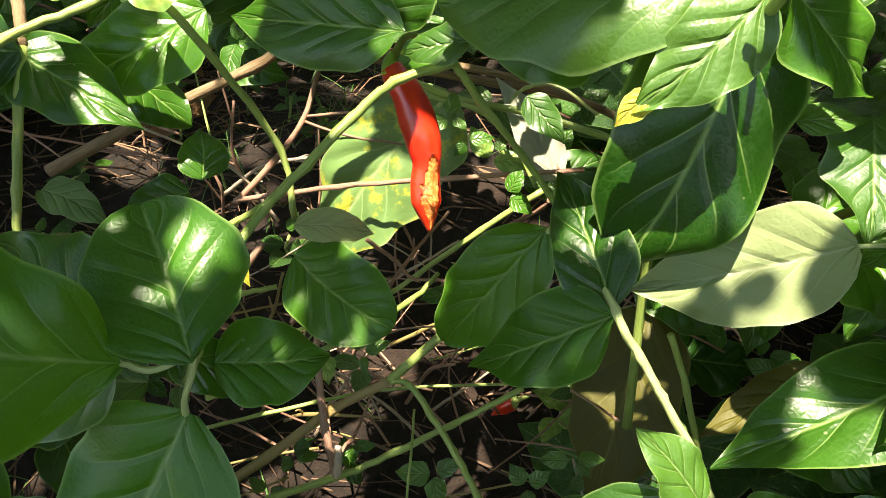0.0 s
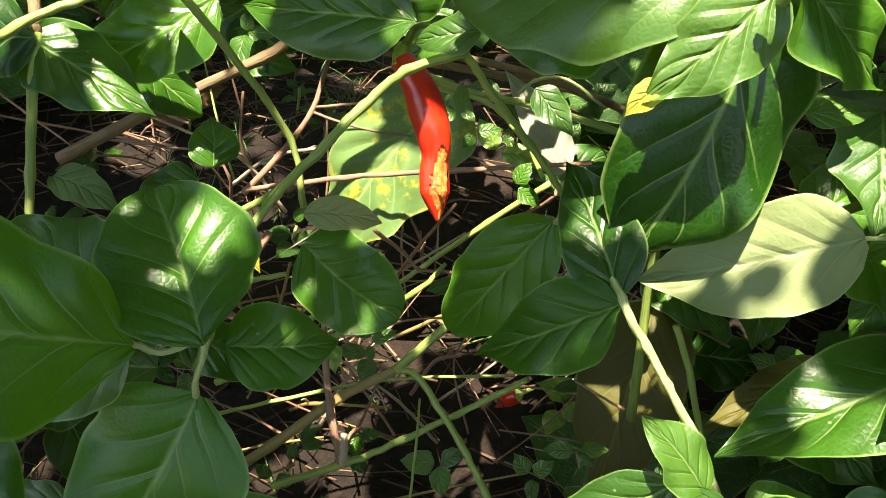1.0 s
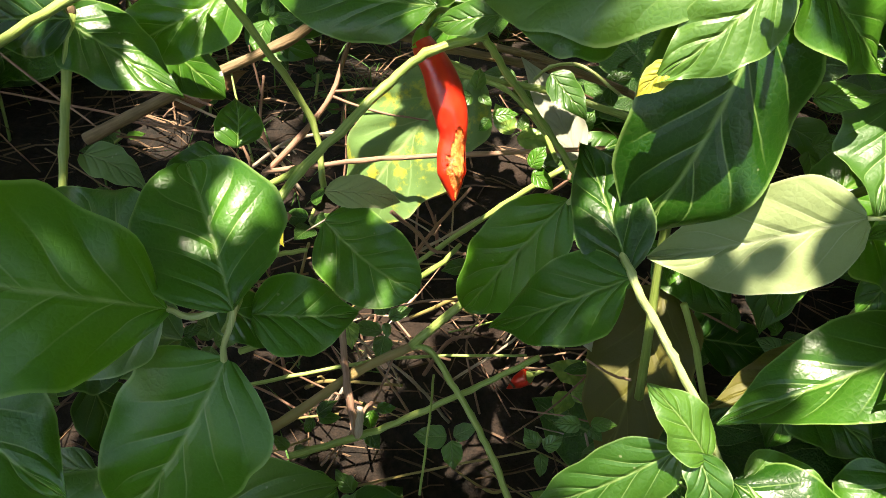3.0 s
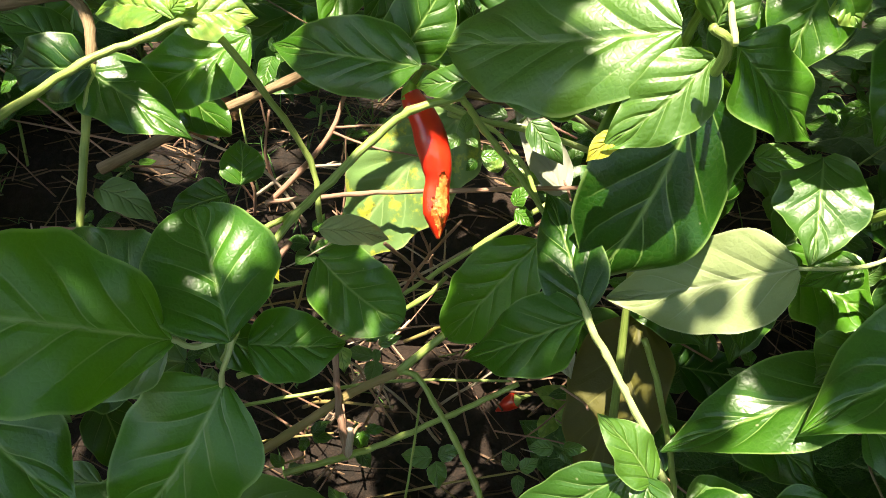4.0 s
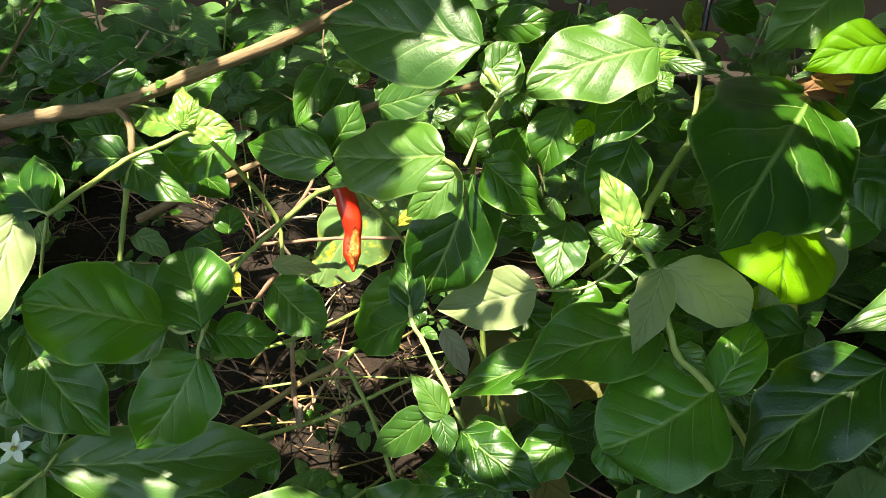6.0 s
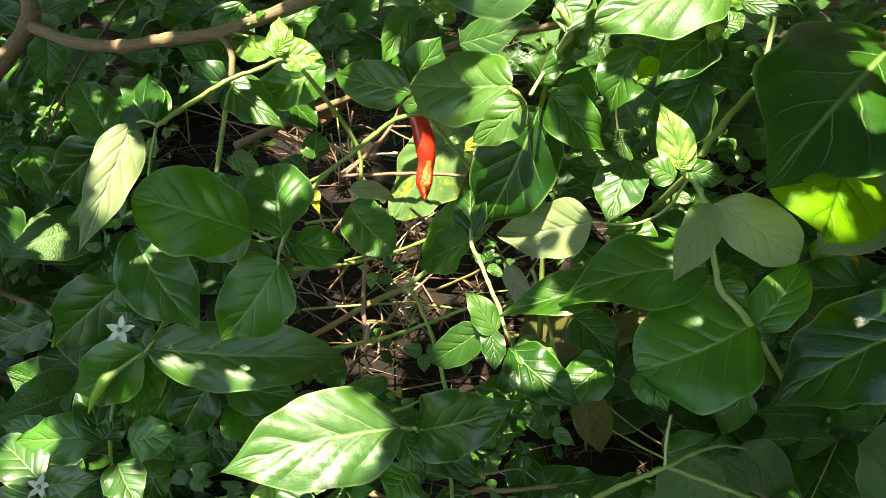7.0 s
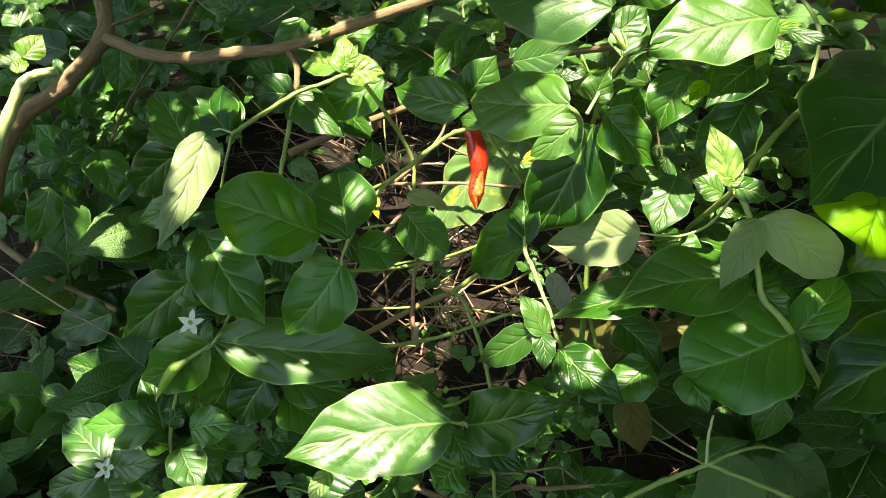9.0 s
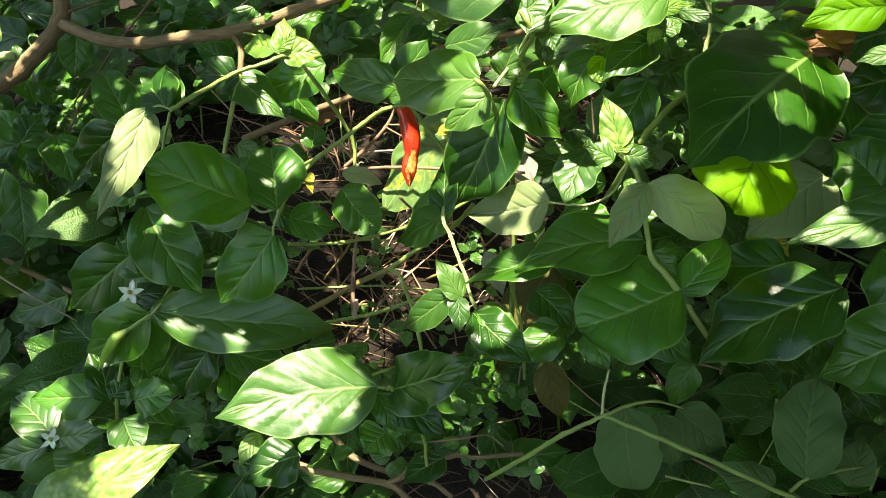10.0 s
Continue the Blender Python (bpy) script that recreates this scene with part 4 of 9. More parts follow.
leaf(plant_flower, (-0.159, -0.014, 0.190), (-0.088, 0.053, 0.225), (0.191, -0.607, 0.772), 0.0441, "young", wave=0.05)
leaf(plant_flower, (-0.140, 0.147, 0.219), (-0.158, 0.127, 0.179), (0.225, -0.906, 0.359), 0.0378, "deep")
leaf(plant_flower, (-0.129, 0.152, 0.201), (-0.089, 0.156, 0.182), (0.426, -0.282, 0.859), 0.0425, "deep")
leaf(plant_flower, (-0.132, 0.159, 0.213), (-0.081, 0.180, 0.196), (0.400, -0.261, 0.879), 0.0363, "deep")
leaf(plant_flower, (0.031, 0.134, 0.212), (0.023, 0.114, 0.206), (0.131, -0.363, 0.923), 0.0335, "deep")
leaf(plant_flower, (-0.033, 0.113, 0.179), (-0.068, 0.087, 0.159), (-0.036, -0.573, 0.819), 0.0360, "deep")
leaf(plant_flower, (-0.233, 0.118, 0.152), (-0.273, 0.147, 0.183), (0.443, -0.288, 0.849), 0.0303, "deep")
leaf(plant_flower, (-0.217, 0.110, 0.170), (-0.214, 0.130, 0.179), (0.365, -0.451, 0.815), 0.0199, "deep")
leaf(plant_flower, (-0.163, 0.142, 0.226), (-0.188, 0.127, 0.179), (0.230, -0.956, 0.182), 0.0331, "deep")
leaf(plant_flower, (0.003, 0.159, 0.268), (-0.033, 0.135, 0.252), (0.007, -0.552, 0.834), 0.0080, "fresh")
leaf(plant_flower, (0.003, 0.159, 0.268), (-0.002, 0.140, 0.261), (0.237, -0.408, 0.882), 0.0099, "fresh")
leaf(plant_flower, (-0.048, 0.199, 0.225), (-0.070, 0.187, 0.220), (0.078, -0.503, 0.861), 0.0253, "deep")
leaf(plant_flower, (-0.041, 0.080, 0.230), (-0.044, 0.059, 0.218), (0.224, -0.503, 0.835), 0.0133, "young")
stem(plant_flower, "stem", [(-0.059, 0.179, 0.180), (0.014, 0.151, 0.249), (0.028, 0.160, 0.255), (0.033, 0.181, 0.245)], 0.0012, 0.0010, "stem_green")
stem(plant_flower, "stem", [(0.025, 0.133, 0.255), (0.033, 0.132, 0.257), (0.038, 0.130, 0.260), (0.049, 0.159, 0.201), (0.058, 0.160, 0.140)], 0.0012, 0.0015, "stem_green")
stem(plant_flower, "stem", [(-0.160, 0.142, 0.282), (-0.159, 0.118, 0.272), (-0.195, 0.121, 0.231), (-0.226, 0.120, 0.153), (-0.237, 0.109, 0.044)], 0.0011, 0.0016, "stem_green")
stem(plant_flower, "stem", [(-0.257, 0.073, 0.137), (-0.253, 0.080, 0.107), (-0.250, 0.081, 0.047)], 0.0010, 0.0015, "stem_green")
stem(plant_flower, "stem", [(-0.008, 0.189, 0.244), (-0.009, 0.220, 0.253), (-0.011, 0.248, 0.259)], 0.0006, 0.0006, "stem_green")
# the woody shrub behind
shrub = thing("woody_shrub", (-0.50, 0.32, 0.02), "woody shrub with a curved brown branch and small leaves", "shrub")
stem(shrub, "trunk", [(-0.545, 0.170, 0.131), (-0.526, 0.227, 0.267), (-0.499, 0.256, 0.335), (-0.460, 0.288, 0.370), (-0.431, 0.324, 0.415), (-0.447, 0.347, 0.444), (-0.454, 0.364, 0.474)], 0.0095, 0.0075, "bark")
stem(shrub, "branch", [(-0.431, 0.324, 0.415), (-0.364, 0.309, 0.411), (-0.301, 0.300, 0.418), (-0.246, 0.293, 0.432), (-0.196, 0.292, 0.443), (-0.144, 0.309, 0.463), (-0.082, 0.330, 0.488), (-0.033, 0.351, 0.511)], 0.0056, 0.0046, "bark")
stem(shrub, "twig", [(-0.196, 0.292, 0.443), (-0.180, 0.284, 0.434), (-0.171, 0.268, 0.416)], 0.0028, 0.0024, "bark")
stem(shrub, "twig", [(-0.171, 0.268, 0.416), (-0.169, 0.254, 0.399), (-0.169, 0.238, 0.368), (-0.170, 0.229, 0.346)], 0.0021, 0.0018, "stem_green")
stem(shrub, "twig", [(-0.205, 0.291, 0.444), (-0.177, 0.291, 0.445), (-0.144, 0.273, 0.447), (-0.121, 0.253, 0.446)], 0.0009, 0.0008, "stem_green")
stem(shrub, "stem", [(-0.478, 0.198, 0.309), (-0.471, 0.231, 0.356), (-0.465, 0.250, 0.383), (-0.459, 0.263, 0.389), (-0.447, 0.276, 0.391)], 0.0060, 0.0042, "stem_pale")
stem(shrub, "branch", [(-0.622, 0.259, 0.180), (-0.542, 0.250, 0.156), (-0.489, 0.250, 0.143), (-0.424, 0.253, 0.128)], 0.0046, 0.0030, "bark")
stem(shrub, "branch", [(-0.542, 0.250, 0.156), (-0.541, 0.237, 0.136), (-0.543, 0.223, 0.116)], 0.0055, 0.0050, "bark")
stem(shrub, "branch", [(-0.545, 0.248, 0.156), (-0.557, 0.279, 0.171), (-0.610, 0.320, 0.209)], 0.0035, 0.0020, "bark")
stem(shrub, "branch", [(-0.482, 0.210, 0.058), (-0.428, 0.215, 0.053), (-0.380, 0.224, 0.076), (-0.340, 0.236, 0.090)], 0.0040, 0.0030, "bark")
stem(shrub, "twig", [(-0.425, 0.331, 0.425), (-0.409, 0.355, 0.433), (-0.389, 0.385, 0.447)], 0.0016, 0.0010, "bark")
stem(shrub, "twig", [(-0.488, 0.349, 0.278), (-0.480, 0.377, 0.316), (-0.464, 0.411, 0.359), (-0.448, 0.438, 0.391), (-0.450, 0.474, 0.410)], 0.0016, 0.0010, "bark")
leaf(shrub, (-0.471, 0.262, 0.404), (-0.468, 0.287, 0.421), (0.568, -0.519, 0.639), 0.0241, "young")
leaf(shrub, (-0.476, 0.254, 0.394), (-0.498, 0.267, 0.409), (0.388, -0.338, 0.858), 0.0220, "fresh")
leaf(shrub, (-0.469, 0.249, 0.393), (-0.476, 0.267, 0.404), (0.501, -0.328, 0.801), 0.0140, "young")
leaf(shrub, (-0.480, 0.275, 0.429), (-0.507, 0.287, 0.445), (0.282, -0.463, 0.840), 0.0274, "fresh")
leaf(shrub, (-0.412, 0.324, 0.406), (-0.412, 0.309, 0.363), (0.695, -0.679, 0.235), 0.0310, "deep")
leaf(shrub, (-0.440, 0.326, 0.388), (-0.487, 0.298, 0.353), (0.343, -0.901, 0.266), 0.0327, "deep")
leaf(shrub, (-0.500, 0.298, 0.283), (-0.546, 0.308, 0.307), (0.310, -0.506, 0.805), 0.0317, "deep")
leaf(shrub, (-0.499, 0.299, 0.284), (-0.494, 0.327, 0.305), (0.634, -0.532, 0.562), 0.0323, "deep")
leaf(shrub, (-0.500, 0.296, 0.281), (-0.543, 0.283, 0.267), (0.158, -0.911, 0.380), 0.0319, "deep")
leaf(shrub, (-0.489, 0.290, 0.284), (-0.472, 0.299, 0.268), (0.737, -0.300, 0.606), 0.0292, "deep")
leaf(shrub, (-0.489, 0.289, 0.282), (-0.477, 0.280, 0.241), (0.812, -0.468, 0.349), 0.0301, "deep")
leaf(shrub, (-0.450, 0.302, 0.298), (-0.426, 0.291, 0.247), (0.761, -0.455, 0.463), 0.0410, "deep")
leaf(shrub, (-0.455, 0.239, 0.281), (-0.467, 0.212, 0.227), (0.646, -0.731, 0.222), 0.0304, "dusk")
leaf(shrub, (-0.496, 0.313, 0.226), (-0.456, 0.320, 0.193), (0.627, -0.386, 0.676), 0.0413, "deep")
leaf(shrub, (-0.492, 0.274, 0.241), (-0.478, 0.250, 0.177), (0.773, -0.526, 0.355), 0.0505, "deep")
leaf(shrub, (-0.429, 0.249, 0.125), (-0.493, 0.220, 0.099), (0.153, -0.822, 0.549), 0.0485, "deep")
leaf(shrub, (-0.487, 0.214, 0.067), (-0.535, 0.175, 0.017), (0.303, -0.874, 0.380), 0.0416, "deep")
leaf(shrub, (-0.452, 0.155, 0.072), (-0.415, 0.144, 0.012), (0.802, -0.236, 0.549), 0.0576, "deep")
leaf(shrub, (-0.478, 0.145, 0.071), (-0.488, 0.111, 0.004), (0.659, -0.705, 0.263), 0.0555, "deep")
leaf(shrub, (-0.431, 0.365, 0.385), (-0.417, 0.392, 0.398), (0.606, -0.585, 0.539), 0.0232, "fresh")
leaf(shrub, (-0.325, 0.392, 0.439), (-0.361, 0.395, 0.446), (0.040, -0.840, 0.542), 0.0234, "fresh")
leaf(shrub, (-0.539, 0.412, 0.309), (-0.507, 0.418, 0.280), (0.640, -0.486, 0.595), 0.0436, "deep")
leaf(shrub, (-0.495, 0.429, 0.406), (-0.531, 0.433, 0.414), (0.056, -0.789, 0.612), 0.0333, "deep")
leaf(shrub, (-0.588, 0.295, 0.138), (-0.550, 0.336, 0.160), (0.399, -0.685, 0.610), 0.0447, "deep")
leaf(shrub, (-0.544, 0.302, 0.121), (-0.577, 0.261, 0.059), (0.462, -0.835, 0.299), 0.0434, "deep")
leaf(shrub, (-0.639, 0.318, 0.204), (-0.627, 0.312, 0.169), (0.859, -0.368, 0.356), 0.0434, "deep")
leaf(shrub, (-0.477, 0.567, 0.442), (-0.402, 0.577, 0.416), (0.295, -0.781, 0.551), 0.0479, "deep")
leaf(shrub, (-0.466, 0.543, 0.396), (-0.435, 0.548, 0.373), (0.514, -0.639, 0.573), 0.0321, "deep")
leaf(shrub, (-0.492, 0.552, 0.399), (-0.477, 0.546, 0.363), (0.703, -0.597, 0.386), 0.0320, "deep")
stem(shrub, "twig", [(-0.476, 0.479, 0.388), (-0.449, 0.515, 0.444), (-0.428, 0.538, 0.481)], 0.0018, 0.0014, "bark")
stem(shrub, "twig", [(-0.479, 0.516, 0.414), (-0.454, 0.513, 0.401), (-0.434, 0.519, 0.404), (-0.418, 0.530, 0.420)], 0.0012, 0.0008, "bark")
stem(shrub, "twig", [(-0.630, 0.770, 0.440), (-0.520, 0.779, 0.422), (-0.417, 0.788, 0.407), (-0.320, 0.771, 0.388)], 0.0014, 0.0010, "bark")
# dry twigs and branches
dry = thing("dry_twig", (-0.143, 0.380, 0.291), "thin brown dry twig lying across the leaves", "twig")
stem(dry, "twig", [(-0.143, 0.380, 0.291), (-0.072, 0.365, 0.314), (-0.005, 0.352, 0.331), (0.064, 0.343, 0.346)], 0.0017, 0.0013, "drywood")
dry = thing("dry_twig", (-0.143, 0.379, 0.289), "pale bare dry twig among the stems", "twig")
stem(dry, "twig", [(-0.143, 0.379, 0.289), (-0.122, 0.395, 0.311), (-0.105, 0.411, 0.334), (-0.100, 0.430, 0.355), (-0.093, 0.455, 0.385)], 0.0022, 0.0013, "drywood")
stem(dry, "side_twig", [(-0.102, 0.413, 0.337), (-0.066, 0.408, 0.344), (-0.044, 0.402, 0.342)], 0.0009, 0.0006, "drywood")
stem(dry, "side_twig", [(-0.103, 0.411, 0.334), (-0.075, 0.399, 0.332), (-0.038, 0.391, 0.332)], 0.0010, 0.0006, "drywood")
dry = thing("dry_twig", (-0.266, 0.385, 0.299), "grey-brown woody branch resting over the litter", "twig")
stem(dry, "twig", [(-0.266, 0.385, 0.299), (-0.208, 0.405, 0.329), (-0.138, 0.426, 0.362), (-0.109, 0.437, 0.376), (-0.039, 0.438, 0.370), (0.022, 0.429, 0.365), (0.082, 0.424, 0.350)], 0.0042, 0.0018, "bark")
stem(dry, "side_twig", [(-0.205, 0.404, 0.332), (-0.186, 0.390, 0.332), (-0.172, 0.381, 0.333)], 0.0012, 0.0009, "drywood")
dry = thing("dry_twig", (-0.061, 0.268, 0.299), "upright brown dry stalk with a pale broken foot", "twig")
stem(dry, "twig", [(-0.061, 0.268, 0.299), (-0.058, 0.253, 0.275), (-0.052, 0.238, 0.250), (-0.045, 0.227, 0.231)], 0.0013, 0.0022, "drywood")
stem(dry, "stub", [(-0.045, 0.227, 0.231), (-0.044, 0.228, 0.242), (-0.044, 0.230, 0.249)], 0.0022, 0.0016, "palewood", label="pale broken end")
dry = thing("dry_twig", (-0.127, 0.376, 0.264), "dark red-brown dead stalk between the leaves", "twig")
stem(dry, "twig", [(-0.127, 0.376, 0.264), (-0.141, 0.361, 0.242), (-0.151, 0.335, 0.220), (-0.164, 0.317, 0.192)], 0.0024, 0.0018, "drywood")
dry = thing("dry_twig", (-0.048, 0.325, 0.304), "forked reddish dry twig tip", "twig")
stem(dry, "twig", [(-0.048, 0.325, 0.304), (-0.033, 0.333, 0.286), (-0.024, 0.333, 0.276), (-0.007, 0.330, 0.278), (0.008, 0.326, 0.278)], 0.0013, 0.0009, "drywood")
dry = thing("dry_twig", (-0.227, 0.273, 0.320), "thin reddish dry twig", "twig")
stem(dry, "twig", [(-0.227, 0.273, 0.320), (-0.200, 0.276, 0.321), (-0.176, 0.279, 0.323)], 0.0011, 0.0009, "drywood")
dry = thing("dry_twig", (-0.046, 0.226, 0.230), "small curled dry twig", "twig")
stem(dry, "twig", [(-0.046, 0.226, 0.230), (-0.041, 0.240, 0.242), (-0.021, 0.253, 0.223)], 0.0010, 0.0007, "drywood")
dry = thing("dry_twig", (-0.090, 0.147, 0.129), "lit tan woody branch low among the leaves", "twig")
stem(dry, "twig", [(-0.090, 0.147, 0.129), (-0.051, 0.145, 0.124), (-0.012, 0.149, 0.127), (0.025, 0.153, 0.131), (0.045, 0.150, 0.125)], 0.0031, 0.0027, "bark")
dry = thing("dry_twig", (0.024, 0.153, 0.132), "forked tan woody branch low among the leaves", "twig")
stem(dry, "twig", [(0.024, 0.153, 0.132), (0.041, 0.165, 0.140), (0.068, 0.183, 0.154), (0.087, 0.190, 0.154), (0.124, 0.199, 0.166)], 0.0024, 0.0016, "bark")
stem(dry, "side_twig", [(0.033, 0.155, 0.139), (0.042, 0.162, 0.155), (0.051, 0.165, 0.165)], 0.0012, 0.0008, "bark")
stem(dry, "side_twig", [(0.055, 0.165, 0.182), (0.079, 0.176, 0.186), (0.096, 0.184, 0.189), (0.110, 0.185, 0.182)], 0.0008, 0.0006, "drywood")
dry = thing("dry_twig", (-0.042, 0.174, 0.144), "brown woody branch low among the leaves", "twig")
stem(dry, "twig", [(-0.042, 0.174, 0.144), (-0.019, 0.171, 0.126), (0.016, 0.177, 0.116), (0.048, 0.186, 0.111), (0.070, 0.187, 0.100)], 0.0030, 0.0022, "bark")
dry = thing("dry_twig", (0.059, 0.241, 0.287), "thin purple dry stalk", "twig")
stem(dry, "twig", [(0.059, 0.241, 0.287), (0.068, 0.223, 0.296), (0.060, 0.162, 0.350)], 0.0006, 0.0005, "drywood")
dry = thing("dry_twig", (-0.289, 0.466, 0.277), "thin dry twig on the litter", "twig")
stem(dry, "twig", [(-0.289, 0.466, 0.277), (-0.242, 0.477, 0.269), (-0.190, 0.481, 0.269)], 0.0012, 0.0009, "drywood")
dry = thing("dry_twig", (-0.044, 0.401, 0.311), "thin pale dead stalk", "twig")
stem(dry, "twig", [(-0.044, 0.401, 0.311), (-0.068, 0.401, 0.258), (-0.080, 0.380, 0.226), (-0.097, 0.374, 0.180)], 0.0008, 0.0006, "palewood")
dry = thing("dry_twig", (0.022, 0.378, 0.285), "short dry twig on a stem", "twig")
stem(dry, "twig", [(0.022, 0.378, 0.285), (0.044, 0.335, 0.326), (0.048, 0.340, 0.333)], 0.0012, 0.0008, "drywood")
dry = thing("dry_twig", (-0.028, 0.275, 0.202), "thin dry twig in the shade", "twig")
stem(dry, "twig", [(-0.028, 0.275, 0.202), (-0.068, 0.326, 0.214), (-0.038, 0.339, 0.230), (-0.001, 0.345, 0.235)], 0.0008, 0.0006, "drywood")
dry = thing("dry_twig", (-0.111, 0.440, 0.374), "brown woody branch passing behind the pepper", "twig")
stem(dry, "twig", [(-0.111, 0.440, 0.374), (-0.074, 0.440, 0.369), (-0.033, 0.441, 0.362), (0.014, 0.433, 0.359), (0.061, 0.433, 0.353), (0.098, 0.430, 0.341)], 0.0030, 0.0024, "bark")
stem(dry, "side_twig", [(0.034, 0.421, 0.357), (0.046, 0.409, 0.354), (0.060, 0.407, 0.349)], 0.0011, 0.0007, "drywood")
# fallen and dying leaves
dry = thing("dead_leaf", (-0.263, 0.500, 0.278), "curled red-brown dead leaf on the litter", "leaf")
leaf(dry, (-0.263, 0.500, 0.278), (-0.219, 0.553, 0.295), (0.469, -0.594, 0.653), 0.0251, "brown", name="blade", fold=0.4)
dry = thing("dead_leaf", (-0.278, 0.613, 0.322), "curled red-brown dead leaf on the litter", "leaf")
leaf(dry, (-0.278, 0.613, 0.322), (-0.243, 0.579, 0.301), (-0.044, -0.556, 0.830), 0.0222, "brown", name="blade", fold=0.5)
dry = thing("dead_leaf", (-0.324, 0.654, 0.344), "curled red-brown dead leaf on the litter", "leaf")
leaf(dry, (-0.324, 0.654, 0.344), (-0.273, 0.682, 0.315), (0.611, -0.597, 0.520), 0.0260, "brown", name="blade", fold=0.4)
dry = thing("dead_leaf", (0.105, 0.313, 0.283), "yellow-brown spotted dying leaf hanging in the shade", "leaf")
leaf(dry, (0.105, 0.313, 0.283), (0.081, 0.254, 0.193), (-0.244, -0.783, 0.573), 0.0535, "spotted", name="blade")
dry = thing("dead_leaf", (0.173, 0.255, 0.296), "yellow-brown spotted dying leaf hanging in the shade", "leaf")
leaf(dry, (0.173, 0.255, 0.296), (0.114, 0.235, 0.271), (-0.161, -0.540, 0.826), 0.0226, "spotted", name="blade")
dry = thing("dead_leaf", (0.133, 0.189, 0.275), "yellow-brown spotted dying leaf hanging in the shade", "leaf")
leaf(dry, (0.133, 0.189, 0.275), (0.151, 0.174, 0.239), (0.162, -0.870, 0.466), 0.0238, "spotted", name="blade")
dry = thing("dead_leaf", (0.055, 0.403, 0.321), "pale dry leaf caught between the stems", "leaf")
leaf(dry, (0.056, 0.400, 0.312), (0.014, 0.424, 0.366), (0.088, -0.836, 0.542), 0.0260, "palegrey", name="blade", fold=0.3)
dry = thing("dead_leaf", (0.047, 0.303, 0.282), "pale dry leaf caught between the stems", "leaf")
leaf(dry, (0.047, 0.303, 0.282), (0.070, 0.290, 0.250), (0.350, -0.744, 0.569), 0.0175, "palegrey", name="blade", fold=0.4)
dry = thing("dead_leaf", (0.255, 0.261, 0.500), "crumpled brown dead leaf caught at a stem", "leaf")
leaf(dry, (0.239, 0.261, 0.497), (0.269, 0.267, 0.506), (0.228, -0.766, 0.600), 0.0150, "brown", name="blade", fold=0.9, wave=0.16, curl=0.9)
leaf(dry, (0.245, 0.257, 0.508), (0.269, 0.265, 0.496), (-0.400, -0.700, 0.500), 0.0130, "brown", name="blade", fold=0.7, wave=0.18, curl=-0.8)
leaf(dry, (0.255, 0.261, 0.504), (0.271, 0.271, 0.524), (0.500, -0.500, 0.600), 0.0120, "brown", name="blade", fold=1.0, wave=0.2, curl=0.6)
leaf(dry, (0.249, 0.263, 0.504), (0.263, 0.255, 0.488), (0.000, -0.900, 0.300), 0.0110, "brown", name="blade", fold=-0.6, wave=0.2, curl=0.8)
dry = thing("dead_leaf", (-0.474, 0.265, 0.042), "red-brown dead leaf on the litter", "leaf")
leaf(dry, (-0.474, 0.265, 0.042), (-0.436, 0.275, 0.034), (0.288, -0.463, 0.838), 0.0261, "brown", name="blade", fold=0.4)
for dead in [o for o in scene.objects if o.name.startswith("dead_leaf")]:
    blade = dead.children[0]
    away = blade.matrix_basis.to_3x3() @ Vector((0, -1, 0))
    root = ORIGIN[dead.name]
    stem(dead, "petiole", [root, root + away * 0.006 + Vector((0, 0, -0.001)), root + away * 0.012 + Vector((0, 0, -0.004))], 0.0008, 0.0010, "drywood")
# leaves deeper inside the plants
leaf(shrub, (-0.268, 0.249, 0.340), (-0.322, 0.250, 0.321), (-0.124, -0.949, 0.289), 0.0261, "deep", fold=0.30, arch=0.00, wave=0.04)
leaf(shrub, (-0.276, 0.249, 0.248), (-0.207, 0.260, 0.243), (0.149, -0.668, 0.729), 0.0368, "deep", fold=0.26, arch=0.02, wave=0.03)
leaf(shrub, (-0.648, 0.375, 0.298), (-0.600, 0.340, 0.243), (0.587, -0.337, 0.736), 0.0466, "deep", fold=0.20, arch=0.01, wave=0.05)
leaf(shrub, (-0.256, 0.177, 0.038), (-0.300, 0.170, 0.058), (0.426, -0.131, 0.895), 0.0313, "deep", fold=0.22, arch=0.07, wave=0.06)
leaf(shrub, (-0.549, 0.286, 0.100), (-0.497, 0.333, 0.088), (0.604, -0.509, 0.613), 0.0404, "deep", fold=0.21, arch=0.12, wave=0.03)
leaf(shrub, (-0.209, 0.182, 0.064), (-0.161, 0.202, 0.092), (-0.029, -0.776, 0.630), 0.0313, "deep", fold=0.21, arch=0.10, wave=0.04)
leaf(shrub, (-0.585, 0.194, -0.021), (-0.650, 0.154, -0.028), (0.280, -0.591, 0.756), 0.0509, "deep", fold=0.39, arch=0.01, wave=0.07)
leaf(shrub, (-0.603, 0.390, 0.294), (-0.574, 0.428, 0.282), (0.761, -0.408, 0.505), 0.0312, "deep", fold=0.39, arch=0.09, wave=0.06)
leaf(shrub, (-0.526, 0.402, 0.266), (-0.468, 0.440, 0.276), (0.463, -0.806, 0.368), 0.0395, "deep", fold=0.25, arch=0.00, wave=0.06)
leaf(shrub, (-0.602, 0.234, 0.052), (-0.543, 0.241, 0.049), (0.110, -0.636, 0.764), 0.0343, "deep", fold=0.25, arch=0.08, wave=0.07)
